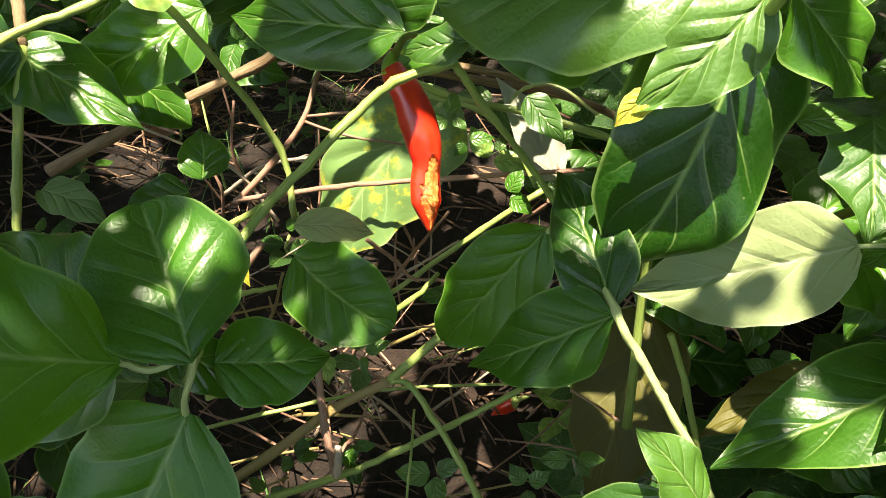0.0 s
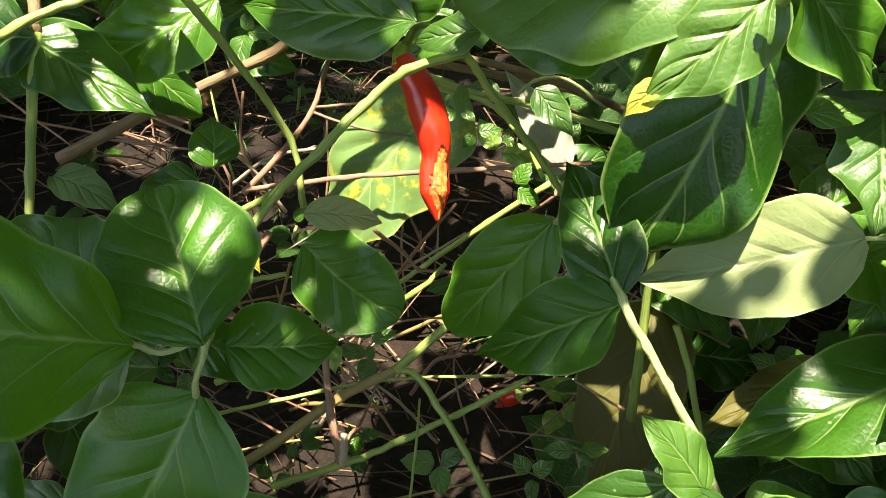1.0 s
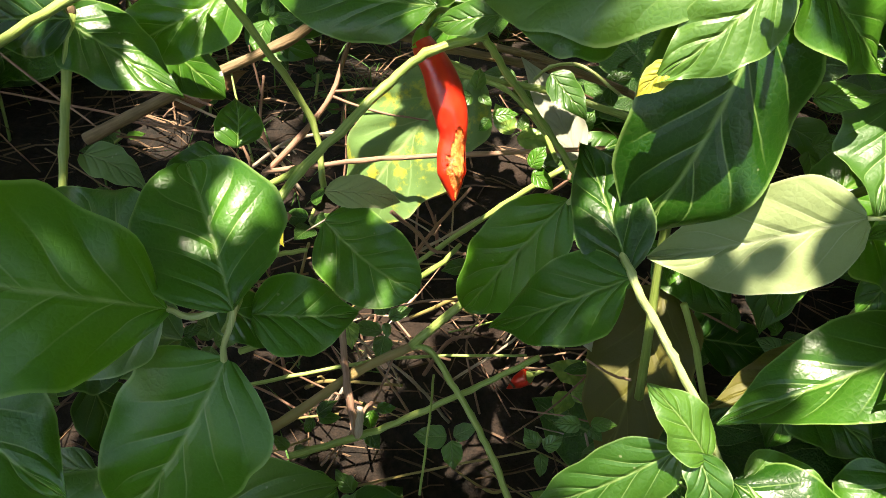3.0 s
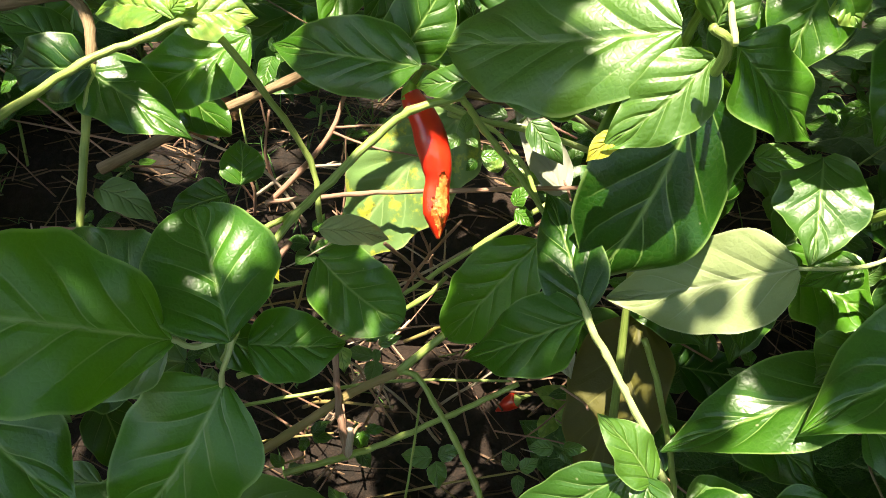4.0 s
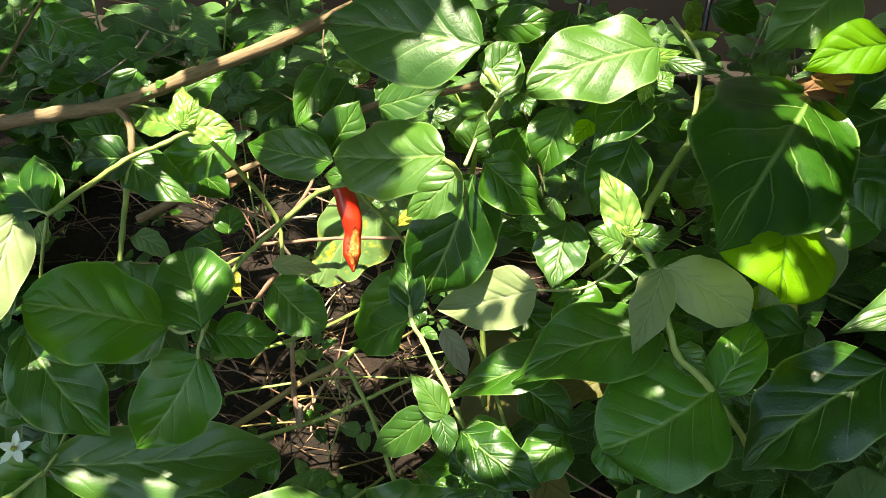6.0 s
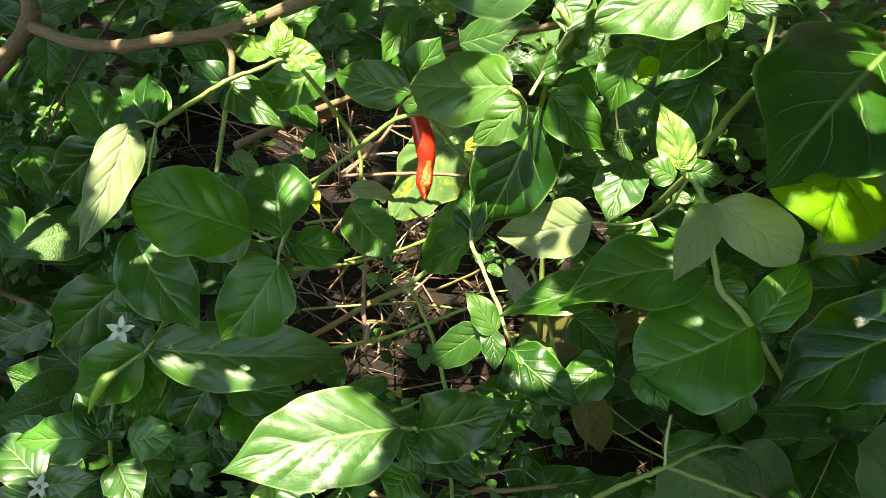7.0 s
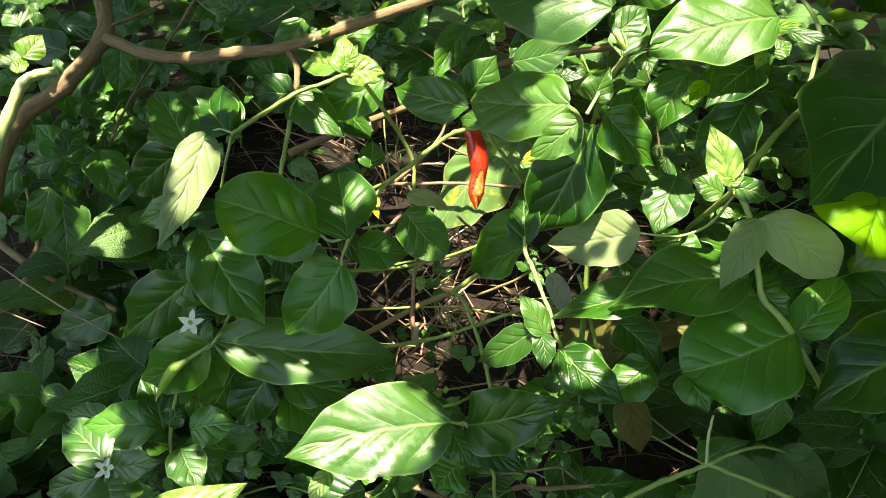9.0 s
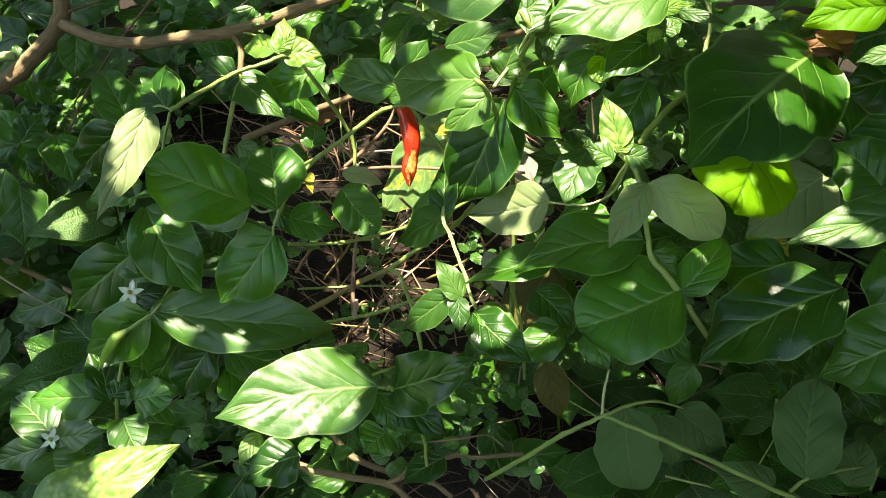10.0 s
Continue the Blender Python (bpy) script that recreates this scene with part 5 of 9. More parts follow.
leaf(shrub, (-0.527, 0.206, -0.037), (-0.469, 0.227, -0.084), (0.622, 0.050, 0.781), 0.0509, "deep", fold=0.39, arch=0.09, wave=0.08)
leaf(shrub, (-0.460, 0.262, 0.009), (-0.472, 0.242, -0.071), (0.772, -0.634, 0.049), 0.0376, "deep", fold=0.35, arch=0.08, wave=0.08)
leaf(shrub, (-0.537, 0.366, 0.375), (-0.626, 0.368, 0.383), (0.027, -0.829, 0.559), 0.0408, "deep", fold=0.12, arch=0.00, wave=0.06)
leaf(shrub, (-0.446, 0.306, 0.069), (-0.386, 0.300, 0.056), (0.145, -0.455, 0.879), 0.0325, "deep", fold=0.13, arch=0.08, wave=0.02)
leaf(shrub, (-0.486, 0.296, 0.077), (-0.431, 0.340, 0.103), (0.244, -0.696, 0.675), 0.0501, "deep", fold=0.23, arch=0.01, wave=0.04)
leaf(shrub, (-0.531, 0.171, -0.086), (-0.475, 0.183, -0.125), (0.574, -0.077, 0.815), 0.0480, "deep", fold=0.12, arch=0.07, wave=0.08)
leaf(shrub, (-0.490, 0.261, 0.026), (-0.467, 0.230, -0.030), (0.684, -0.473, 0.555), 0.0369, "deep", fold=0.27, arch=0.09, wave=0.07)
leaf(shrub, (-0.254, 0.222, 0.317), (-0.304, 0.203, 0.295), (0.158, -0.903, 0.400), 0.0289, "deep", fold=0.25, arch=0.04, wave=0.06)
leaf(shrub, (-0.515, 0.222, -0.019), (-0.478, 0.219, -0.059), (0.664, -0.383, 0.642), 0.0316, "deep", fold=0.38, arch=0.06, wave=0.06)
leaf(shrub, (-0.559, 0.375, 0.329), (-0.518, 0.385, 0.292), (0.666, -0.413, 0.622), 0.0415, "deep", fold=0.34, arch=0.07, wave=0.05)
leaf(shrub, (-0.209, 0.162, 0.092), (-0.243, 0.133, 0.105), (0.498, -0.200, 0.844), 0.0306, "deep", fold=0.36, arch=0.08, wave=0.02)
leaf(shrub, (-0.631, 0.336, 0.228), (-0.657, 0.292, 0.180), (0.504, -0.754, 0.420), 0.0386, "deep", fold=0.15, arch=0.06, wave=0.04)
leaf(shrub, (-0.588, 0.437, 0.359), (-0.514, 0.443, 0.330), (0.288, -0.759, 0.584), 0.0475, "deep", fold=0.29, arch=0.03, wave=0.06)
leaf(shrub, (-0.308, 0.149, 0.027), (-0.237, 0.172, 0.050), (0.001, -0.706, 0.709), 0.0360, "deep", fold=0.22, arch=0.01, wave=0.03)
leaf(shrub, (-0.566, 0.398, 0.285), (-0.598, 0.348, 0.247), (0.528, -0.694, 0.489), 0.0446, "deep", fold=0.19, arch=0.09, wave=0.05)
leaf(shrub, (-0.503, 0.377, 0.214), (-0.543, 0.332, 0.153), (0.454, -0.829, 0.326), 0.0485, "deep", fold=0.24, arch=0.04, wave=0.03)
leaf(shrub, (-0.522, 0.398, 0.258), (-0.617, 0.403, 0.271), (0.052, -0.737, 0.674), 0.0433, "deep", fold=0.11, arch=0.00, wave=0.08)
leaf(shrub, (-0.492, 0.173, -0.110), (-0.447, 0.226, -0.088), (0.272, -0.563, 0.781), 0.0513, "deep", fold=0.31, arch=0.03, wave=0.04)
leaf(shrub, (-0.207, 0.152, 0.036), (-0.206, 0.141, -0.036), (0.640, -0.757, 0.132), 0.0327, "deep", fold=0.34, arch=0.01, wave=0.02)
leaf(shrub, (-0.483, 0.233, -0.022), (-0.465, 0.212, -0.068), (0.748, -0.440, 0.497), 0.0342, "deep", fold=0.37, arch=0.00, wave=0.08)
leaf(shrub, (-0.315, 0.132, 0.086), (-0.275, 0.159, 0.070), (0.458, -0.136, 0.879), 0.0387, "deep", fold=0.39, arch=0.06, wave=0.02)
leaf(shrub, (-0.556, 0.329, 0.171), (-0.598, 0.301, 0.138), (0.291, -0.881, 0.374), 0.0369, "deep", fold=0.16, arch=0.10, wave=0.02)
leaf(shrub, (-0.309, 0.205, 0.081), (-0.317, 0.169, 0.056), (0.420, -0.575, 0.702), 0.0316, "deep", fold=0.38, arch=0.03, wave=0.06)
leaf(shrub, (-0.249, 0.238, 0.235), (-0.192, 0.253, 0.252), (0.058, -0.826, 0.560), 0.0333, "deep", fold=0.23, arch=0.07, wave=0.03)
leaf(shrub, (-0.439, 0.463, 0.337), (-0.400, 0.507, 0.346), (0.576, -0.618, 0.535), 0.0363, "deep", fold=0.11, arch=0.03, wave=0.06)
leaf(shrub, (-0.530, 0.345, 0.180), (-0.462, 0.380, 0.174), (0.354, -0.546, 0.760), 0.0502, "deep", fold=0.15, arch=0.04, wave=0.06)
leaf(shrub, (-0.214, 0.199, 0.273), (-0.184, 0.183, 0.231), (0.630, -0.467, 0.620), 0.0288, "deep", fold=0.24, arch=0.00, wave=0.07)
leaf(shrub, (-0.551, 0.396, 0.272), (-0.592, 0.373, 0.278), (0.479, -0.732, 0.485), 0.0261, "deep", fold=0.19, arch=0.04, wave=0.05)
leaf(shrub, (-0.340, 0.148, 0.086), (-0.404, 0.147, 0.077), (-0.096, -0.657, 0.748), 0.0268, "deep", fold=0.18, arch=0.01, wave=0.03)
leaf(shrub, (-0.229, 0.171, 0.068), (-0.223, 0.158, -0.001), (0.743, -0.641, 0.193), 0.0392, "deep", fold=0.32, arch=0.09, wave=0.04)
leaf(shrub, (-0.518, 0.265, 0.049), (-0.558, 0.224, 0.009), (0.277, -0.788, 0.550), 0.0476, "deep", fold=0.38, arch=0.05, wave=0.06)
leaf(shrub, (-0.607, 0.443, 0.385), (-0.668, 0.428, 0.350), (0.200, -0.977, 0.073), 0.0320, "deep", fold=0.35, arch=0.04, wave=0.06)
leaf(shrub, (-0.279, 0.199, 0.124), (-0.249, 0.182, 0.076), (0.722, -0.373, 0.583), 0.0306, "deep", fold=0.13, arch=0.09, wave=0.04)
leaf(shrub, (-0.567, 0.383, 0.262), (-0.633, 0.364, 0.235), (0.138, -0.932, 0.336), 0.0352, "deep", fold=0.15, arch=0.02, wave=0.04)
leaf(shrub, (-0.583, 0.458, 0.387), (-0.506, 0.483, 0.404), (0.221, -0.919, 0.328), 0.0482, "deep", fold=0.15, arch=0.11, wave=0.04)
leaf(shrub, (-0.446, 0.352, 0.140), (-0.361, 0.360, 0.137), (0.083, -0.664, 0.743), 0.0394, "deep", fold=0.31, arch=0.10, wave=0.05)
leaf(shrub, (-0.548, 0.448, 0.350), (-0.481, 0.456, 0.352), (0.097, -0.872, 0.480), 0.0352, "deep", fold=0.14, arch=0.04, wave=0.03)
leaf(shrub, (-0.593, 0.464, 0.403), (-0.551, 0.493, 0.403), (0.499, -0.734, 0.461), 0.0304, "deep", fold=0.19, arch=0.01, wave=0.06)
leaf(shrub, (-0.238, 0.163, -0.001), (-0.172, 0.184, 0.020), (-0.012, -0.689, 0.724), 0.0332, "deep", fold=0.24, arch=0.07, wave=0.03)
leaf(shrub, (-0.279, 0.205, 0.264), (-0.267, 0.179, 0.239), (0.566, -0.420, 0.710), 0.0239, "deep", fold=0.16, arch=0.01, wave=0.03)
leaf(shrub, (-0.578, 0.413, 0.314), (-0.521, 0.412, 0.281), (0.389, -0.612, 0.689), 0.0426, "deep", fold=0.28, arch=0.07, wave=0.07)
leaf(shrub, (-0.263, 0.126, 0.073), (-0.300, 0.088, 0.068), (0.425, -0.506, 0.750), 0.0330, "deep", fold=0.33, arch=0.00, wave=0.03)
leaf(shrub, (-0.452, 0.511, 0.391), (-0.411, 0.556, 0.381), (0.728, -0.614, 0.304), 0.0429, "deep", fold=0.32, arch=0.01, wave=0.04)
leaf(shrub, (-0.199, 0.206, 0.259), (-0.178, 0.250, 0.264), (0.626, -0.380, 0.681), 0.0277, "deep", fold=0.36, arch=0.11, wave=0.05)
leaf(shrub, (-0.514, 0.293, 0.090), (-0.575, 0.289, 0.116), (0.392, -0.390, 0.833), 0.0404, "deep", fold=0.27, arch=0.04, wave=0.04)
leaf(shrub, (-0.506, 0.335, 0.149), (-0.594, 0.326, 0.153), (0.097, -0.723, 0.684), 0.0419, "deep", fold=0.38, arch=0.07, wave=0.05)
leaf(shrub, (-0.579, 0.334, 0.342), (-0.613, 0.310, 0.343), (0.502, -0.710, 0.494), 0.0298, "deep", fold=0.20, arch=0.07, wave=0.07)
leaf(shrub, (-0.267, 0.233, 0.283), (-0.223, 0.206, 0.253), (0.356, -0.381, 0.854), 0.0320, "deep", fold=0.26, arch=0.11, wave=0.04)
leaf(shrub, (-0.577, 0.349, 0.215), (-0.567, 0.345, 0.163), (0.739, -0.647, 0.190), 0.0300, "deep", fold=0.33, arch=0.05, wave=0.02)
leaf(shrub, (-0.567, 0.388, 0.398), (-0.511, 0.408, 0.395), (0.338, -0.839, 0.427), 0.0319, "deep", fold=0.20, arch=0.04, wave=0.04)
leaf(shrub, (-0.259, 0.197, 0.039), (-0.207, 0.239, 0.020), (0.469, -0.191, 0.863), 0.0419, "deep", fold=0.33, arch=0.01, wave=0.07)
leaf(shrub, (-0.577, 0.234, 0.036), (-0.658, 0.240, 0.041), (0.002, -0.588, 0.809), 0.0336, "deep", fold=0.25, arch=0.02, wave=0.02)
leaf(shrub, (-0.416, 0.305, 0.049), (-0.416, 0.269, -0.011), (0.503, -0.743, 0.442), 0.0391, "deep", fold=0.28, arch=0.03, wave=0.03)
leaf(shrub, (-0.548, 0.357, 0.365), (-0.537, 0.355, 0.299), (0.757, -0.639, 0.136), 0.0465, "deep", fold=0.31, arch=0.06, wave=0.07)
leaf(plant_flower, (-0.209, 0.225, 0.259), (-0.238, 0.208, 0.201), (0.338, -0.935, 0.106), 0.0300, "deep", fold=0.14, arch=0.08, wave=0.07)
leaf(plant_flower, (-0.178, 0.173, 0.110), (-0.237, 0.167, 0.089), (-0.138, -0.770, 0.623), 0.0254, "deep", fold=0.20, arch=0.03, wave=0.05)
leaf(plant_flower, (-0.163, 0.160, 0.134), (-0.121, 0.169, 0.136), (0.052, -0.414, 0.909), 0.0267, "deep", fold=0.32, arch=0.02, wave=0.04)
leaf(plant_flower, (-0.117, 0.198, 0.136), (-0.130, 0.160, 0.117), (0.049, -0.454, 0.890), 0.0323, "fresh", fold=0.39, arch=0.03, wave=0.07)
leaf(plant_flower, (-0.226, 0.129, 0.044), (-0.263, 0.095, -0.014), (0.198, -0.898, 0.392), 0.0342, "deep", fold=0.26, arch=0.00, wave=0.05)
leaf(plant_flower, (-0.320, 0.115, 0.090), (-0.288, 0.140, 0.087), (0.356, -0.350, 0.867), 0.0239, "fresh", fold=0.15, arch=0.04, wave=0.04)
leaf(plant_flower, (-0.305, 0.227, 0.113), (-0.338, 0.198, 0.113), (0.342, -0.396, 0.852), 0.0260, "fresh", fold=0.37, arch=0.07, wave=0.06)
leaf(plant_flower, (-0.176, 0.219, 0.272), (-0.139, 0.241, 0.296), (0.066, -0.784, 0.617), 0.0288, "deep", fold=0.34, arch=0.08, wave=0.03)
leaf(plant_flower, (-0.127, 0.226, 0.282), (-0.179, 0.207, 0.299), (0.437, -0.528, 0.728), 0.0380, "fresh", fold=0.18, arch=0.10, wave=0.05)
leaf(plant_flower, (-0.277, 0.200, 0.095), (-0.243, 0.257, 0.114), (0.333, -0.471, 0.817), 0.0394, "deep", fold=0.28, arch=0.12, wave=0.04)
leaf(plant_flower, (-0.151, 0.256, 0.094), (-0.205, 0.238, 0.059), (-0.054, -0.860, 0.507), 0.0346, "deep", fold=0.28, arch=0.05, wave=0.07)
leaf(plant_flower, (-0.486, 0.234, -0.019), (-0.487, 0.211, -0.093), (0.770, -0.614, 0.174), 0.0343, "deep", fold=0.21, arch=0.11, wave=0.07)
leaf(plant_flower, (-0.253, 0.169, 0.254), (-0.250, 0.147, 0.222), (0.769, -0.485, 0.417), 0.0204, "fresh", fold=0.14, arch=0.07, wave=0.03)
leaf(plant_flower, (-0.148, 0.255, 0.192), (-0.163, 0.234, 0.144), (0.259, -0.904, 0.339), 0.0306, "fresh", fold=0.14, arch=0.07, wave=0.07)
leaf(plant_flower, (-0.192, 0.220, 0.184), (-0.242, 0.221, 0.178), (-0.096, -0.658, 0.747), 0.0223, "fresh", fold=0.23, arch=0.02, wave=0.08)
leaf(plant_flower, (-0.214, 0.146, 0.099), (-0.220, 0.129, 0.053), (0.627, -0.758, 0.180), 0.0273, "deep", fold=0.26, arch=0.09, wave=0.06)
leaf(plant_flower, (-0.225, 0.222, 0.117), (-0.221, 0.213, 0.065), (0.732, -0.660, 0.168), 0.0250, "fresh", fold=0.38, arch=0.01, wave=0.03)
leaf(plant_flower, (-0.151, 0.204, 0.254), (-0.127, 0.209, 0.197), (0.774, -0.571, 0.273), 0.0318, "fresh", fold=0.25, arch=0.03, wave=0.04)
leaf(plant_flower, (-0.282, 0.241, 0.193), (-0.310, 0.205, 0.158), (0.289, -0.773, 0.565), 0.0384, "deep", fold=0.15, arch=0.00, wave=0.07)
leaf(plant_flower, (-0.299, 0.214, 0.180), (-0.257, 0.236, 0.187), (0.175, -0.588, 0.790), 0.0282, "deep", fold=0.10, arch=0.11, wave=0.03)
leaf(plant_flower, (-0.189, 0.215, 0.270), (-0.254, 0.207, 0.247), (-0.071, -0.871, 0.486), 0.0324, "deep", fold=0.35, arch=0.05, wave=0.04)
leaf(plant_flower, (-0.346, 0.156, 0.015), (-0.297, 0.202, 0.000), (0.400, -0.141, 0.906), 0.0502, "deep", fold=0.18, arch=0.01, wave=0.05)
leaf(plant_flower, (-0.498, 0.335, 0.145), (-0.589, 0.343, 0.167), (0.152, -0.548, 0.823), 0.0445, "deep", fold=0.39, arch=0.01, wave=0.03)
leaf(plant_flower, (-0.292, 0.219, 0.175), (-0.261, 0.187, 0.123), (0.682, -0.365, 0.634), 0.0404, "fresh", fold=0.32, arch=0.09, wave=0.04)
leaf(plant_flower, (-0.276, 0.123, 0.017), (-0.224, 0.123, 0.019), (-0.040, -0.428, 0.903), 0.0232, "deep", fold=0.39, arch=0.00, wave=0.03)
leaf(plant_flower, (-0.133, 0.163, 0.057), (-0.152, 0.129, 0.000), (0.208, -0.871, 0.446), 0.0421, "deep", fold=0.22, arch=0.09, wave=0.02)
leaf(plant_flower, (-0.207, 0.255, 0.214), (-0.199, 0.249, 0.155), (0.759, -0.627, 0.173), 0.0314, "deep", fold=0.15, arch=0.10, wave=0.03)
leaf(plant_flower, (-0.349, 0.167, 0.023), (-0.398, 0.130, -0.015), (0.147, -0.792, 0.593), 0.0462, "deep", fold=0.21, arch=0.02, wave=0.04)
leaf(plant_flower, (-0.193, 0.288, 0.243), (-0.213, 0.256, 0.212), (0.310, -0.749, 0.586), 0.0322, "deep", fold=0.32, arch=0.12, wave=0.04)
leaf(plant_flower, (-0.202, 0.183, 0.175), (-0.197, 0.183, 0.121), (0.644, -0.763, 0.051), 0.0265, "deep", fold=0.32, arch=0.00, wave=0.03)
leaf(plant_flower, (-0.489, 0.311, 0.101), (-0.460, 0.264, 0.036), (0.555, -0.548, 0.627), 0.0444, "fresh", fold=0.32, arch=0.12, wave=0.06)
leaf(plant_flower, (-0.458, 0.323, 0.103), (-0.541, 0.308, 0.085), (0.014, -0.794, 0.608), 0.0454, "fresh", fold=0.20, arch=0.02, wave=0.04)
leaf(plant_flower, (-0.224, 0.209, 0.271), (-0.221, 0.193, 0.231), (0.598, -0.729, 0.333), 0.0277, "deep", fold=0.16, arch=0.04, wave=0.06)
leaf(plant_flower, (-0.240, 0.221, 0.164), (-0.292, 0.184, 0.152), (0.258, -0.606, 0.753), 0.0441, "deep", fold=0.12, arch=0.08, wave=0.06)
leaf(shrub, (-0.193, 0.576, 0.334), (-0.147, 0.627, 0.342), (0.589, -0.608, 0.532), 0.0412, "deep", fold=0.11, arch=0.03, wave=0.06)
leaf(shrub, (-0.278, 0.569, 0.375), (-0.254, 0.606, 0.391), (0.562, -0.607, 0.562), 0.0271, "deep", fold=0.23, arch=0.10, wave=0.08)
leaf(shrub, (-0.242, 0.360, 0.399), (-0.268, 0.349, 0.415), (0.572, -0.628, 0.528), 0.0216, "deep", fold=0.16, arch=0.10, wave=0.03)
leaf(shrub, (-0.179, 0.339, 0.390), (-0.145, 0.346, 0.354), (0.690, -0.450, 0.567), 0.0359, "deep", fold=0.16, arch=0.01, wave=0.06)
leaf(shrub, (-0.265, 0.573, 0.373), (-0.212, 0.597, 0.369), (0.346, -0.670, 0.656), 0.0357, "deep", fold=0.37, arch=0.11, wave=0.04)
leaf(shrub, (-0.091, 0.443, 0.443), (-0.105, 0.400, 0.401), (0.428, -0.700, 0.572), 0.0314, "deep", fold=0.32, arch=0.07, wave=0.04)
leaf(shrub, (-0.212, 0.576, 0.346), (-0.182, 0.549, 0.299), (0.164, -0.805, 0.571), 0.0309, "deep", fold=0.38, arch=0.02, wave=0.04)
leaf(shrub, (-0.181, 0.376, 0.425), (-0.211, 0.375, 0.394), (0.070, -0.997, -0.026), 0.0213, "deep", fold=0.33, arch=0.02, wave=0.03)
leaf(shrub, (-0.061, 0.410, 0.442), (-0.074, 0.386, 0.415), (0.396, -0.768, 0.503), 0.0225, "deep", fold=0.38, arch=0.04, wave=0.05)
leaf(shrub, (-0.253, 0.576, 0.371), (-0.183, 0.594, 0.373), (0.219, -0.912, 0.347), 0.0373, "deep", fold=0.20, arch=0.08, wave=0.04)
leaf(shrub, (-0.230, 0.375, 0.446), (-0.248, 0.354, 0.394), (0.246, -0.927, 0.285), 0.0322, "deep", fold=0.37, arch=0.06, wave=0.02)
leaf(shrub, (-0.184, 0.352, 0.432), (-0.150, 0.376, 0.451), (0.211, -0.777, 0.593), 0.0331, "deep", fold=0.13, arch=0.06, wave=0.07)
leaf(shrub, (-0.222, 0.561, 0.328), (-0.163, 0.574, 0.306), (0.384, -0.686, 0.617), 0.0368, "deep", fold=0.33, arch=0.09, wave=0.04)
leaf(shrub, (-0.201, 0.589, 0.360), (-0.153, 0.621, 0.327), (0.677, -0.637, 0.368), 0.0402, "deep", fold=0.20, arch=0.09, wave=0.05)
leaf(shrub, (-0.186, 0.600, 0.368), (-0.257, 0.584, 0.330), (0.034, -0.936, 0.350), 0.0485, "deep", fold=0.38, arch=0.09, wave=0.07)
leaf(shrub, (-0.395, 0.542, 0.404), (-0.347, 0.582, 0.404), (0.520, -0.624, 0.583), 0.0395, "deep", fold=0.31, arch=0.10, wave=0.05)
leaf(shrub, (-0.402, 0.531, 0.392), (-0.431, 0.498, 0.395), (0.680, -0.564, 0.468), 0.0268, "deep", fold=0.23, arch=0.11, wave=0.06)
leaf(plant_top, (0.120, 0.304, 0.403), (0.106, 0.284, 0.371), (-0.079, -0.820, 0.566), 0.0273, "deep", fold=0.19, arch=0.02, wave=0.03)
leaf(plant_top, (0.174, 0.312, 0.457), (0.203, 0.336, 0.461), (0.521, -0.706, 0.480), 0.0187, "fresh", fold=0.20, arch=0.05, wave=0.07)
leaf(plant_top, (-0.005, 0.429, 0.479), (-0.036, 0.411, 0.475), (0.393, -0.804, 0.446), 0.0198, "deep", fold=0.22, arch=0.03, wave=0.05)
leaf(plant_top, (0.036, 0.542, 0.272), (0.078, 0.512, 0.235), (-0.012, -0.779, 0.627), 0.0380, "deep", fold=0.10, arch=0.06, wave=0.03)
leaf(plant_top, (0.265, 0.399, 0.372), (0.297, 0.420, 0.370), (0.507, -0.720, 0.475), 0.0208, "deep", fold=0.11, arch=0.05, wave=0.07)
leaf(plant_top, (0.228, 0.298, 0.491), (0.253, 0.335, 0.503), (0.432, -0.517, 0.738), 0.0207, "fresh", fold=0.18, arch=0.01, wave=0.05)
leaf(plant_top, (0.279, 0.391, 0.387), (0.242, 0.368, 0.398), (0.534, -0.587, 0.609), 0.0208, "young", fold=0.36, arch=0.06, wave=0.04)
leaf(plant_top, (0.107, 0.341, 0.377), (0.131, 0.344, 0.377), (0.107, -0.763, 0.638), 0.0148, "young", fold=0.28, arch=0.05, wave=0.07)
leaf(plant_top, (0.086, 0.366, 0.511), (0.115, 0.382, 0.484), (0.593, -0.783, 0.187), 0.0236, "young", fold=0.21, arch=0.08, wave=0.03)
leaf(plant_top, (0.215, 0.423, 0.515), (0.256, 0.449, 0.495), (0.553, -0.829, 0.085), 0.0261, "deep", fold=0.30, arch=0.11, wave=0.04)
leaf(plant_top, (0.074, 0.336, 0.427), (0.053, 0.331, 0.421), (-0.003, -0.740, 0.672), 0.0134, "deep", fold=0.24, arch=0.02, wave=0.07)
leaf(plant_top, (0.095, 0.278, 0.495), (0.070, 0.247, 0.494), (0.703, -0.584, 0.406), 0.0179, "deep", fold=0.39, arch=0.05, wave=0.06)
leaf(plant_top, (0.212, 0.382, 0.407), (0.237, 0.369, 0.374), (-0.165, -0.953, 0.256), 0.0226, "fresh", fold=0.35, arch=0.07, wave=0.06)
leaf(plant_top, (0.017, 0.428, 0.462), (0.036, 0.447, 0.476), (0.353, -0.774, 0.525), 0.0169, "deep", fold=0.28, arch=0.04, wave=0.07)
leaf(plant_top, (0.028, 0.416, 0.495), (-0.004, 0.430, 0.494), (-0.334, -0.767, 0.547), 0.0176, "young", fold=0.23, arch=0.00, wave=0.05)
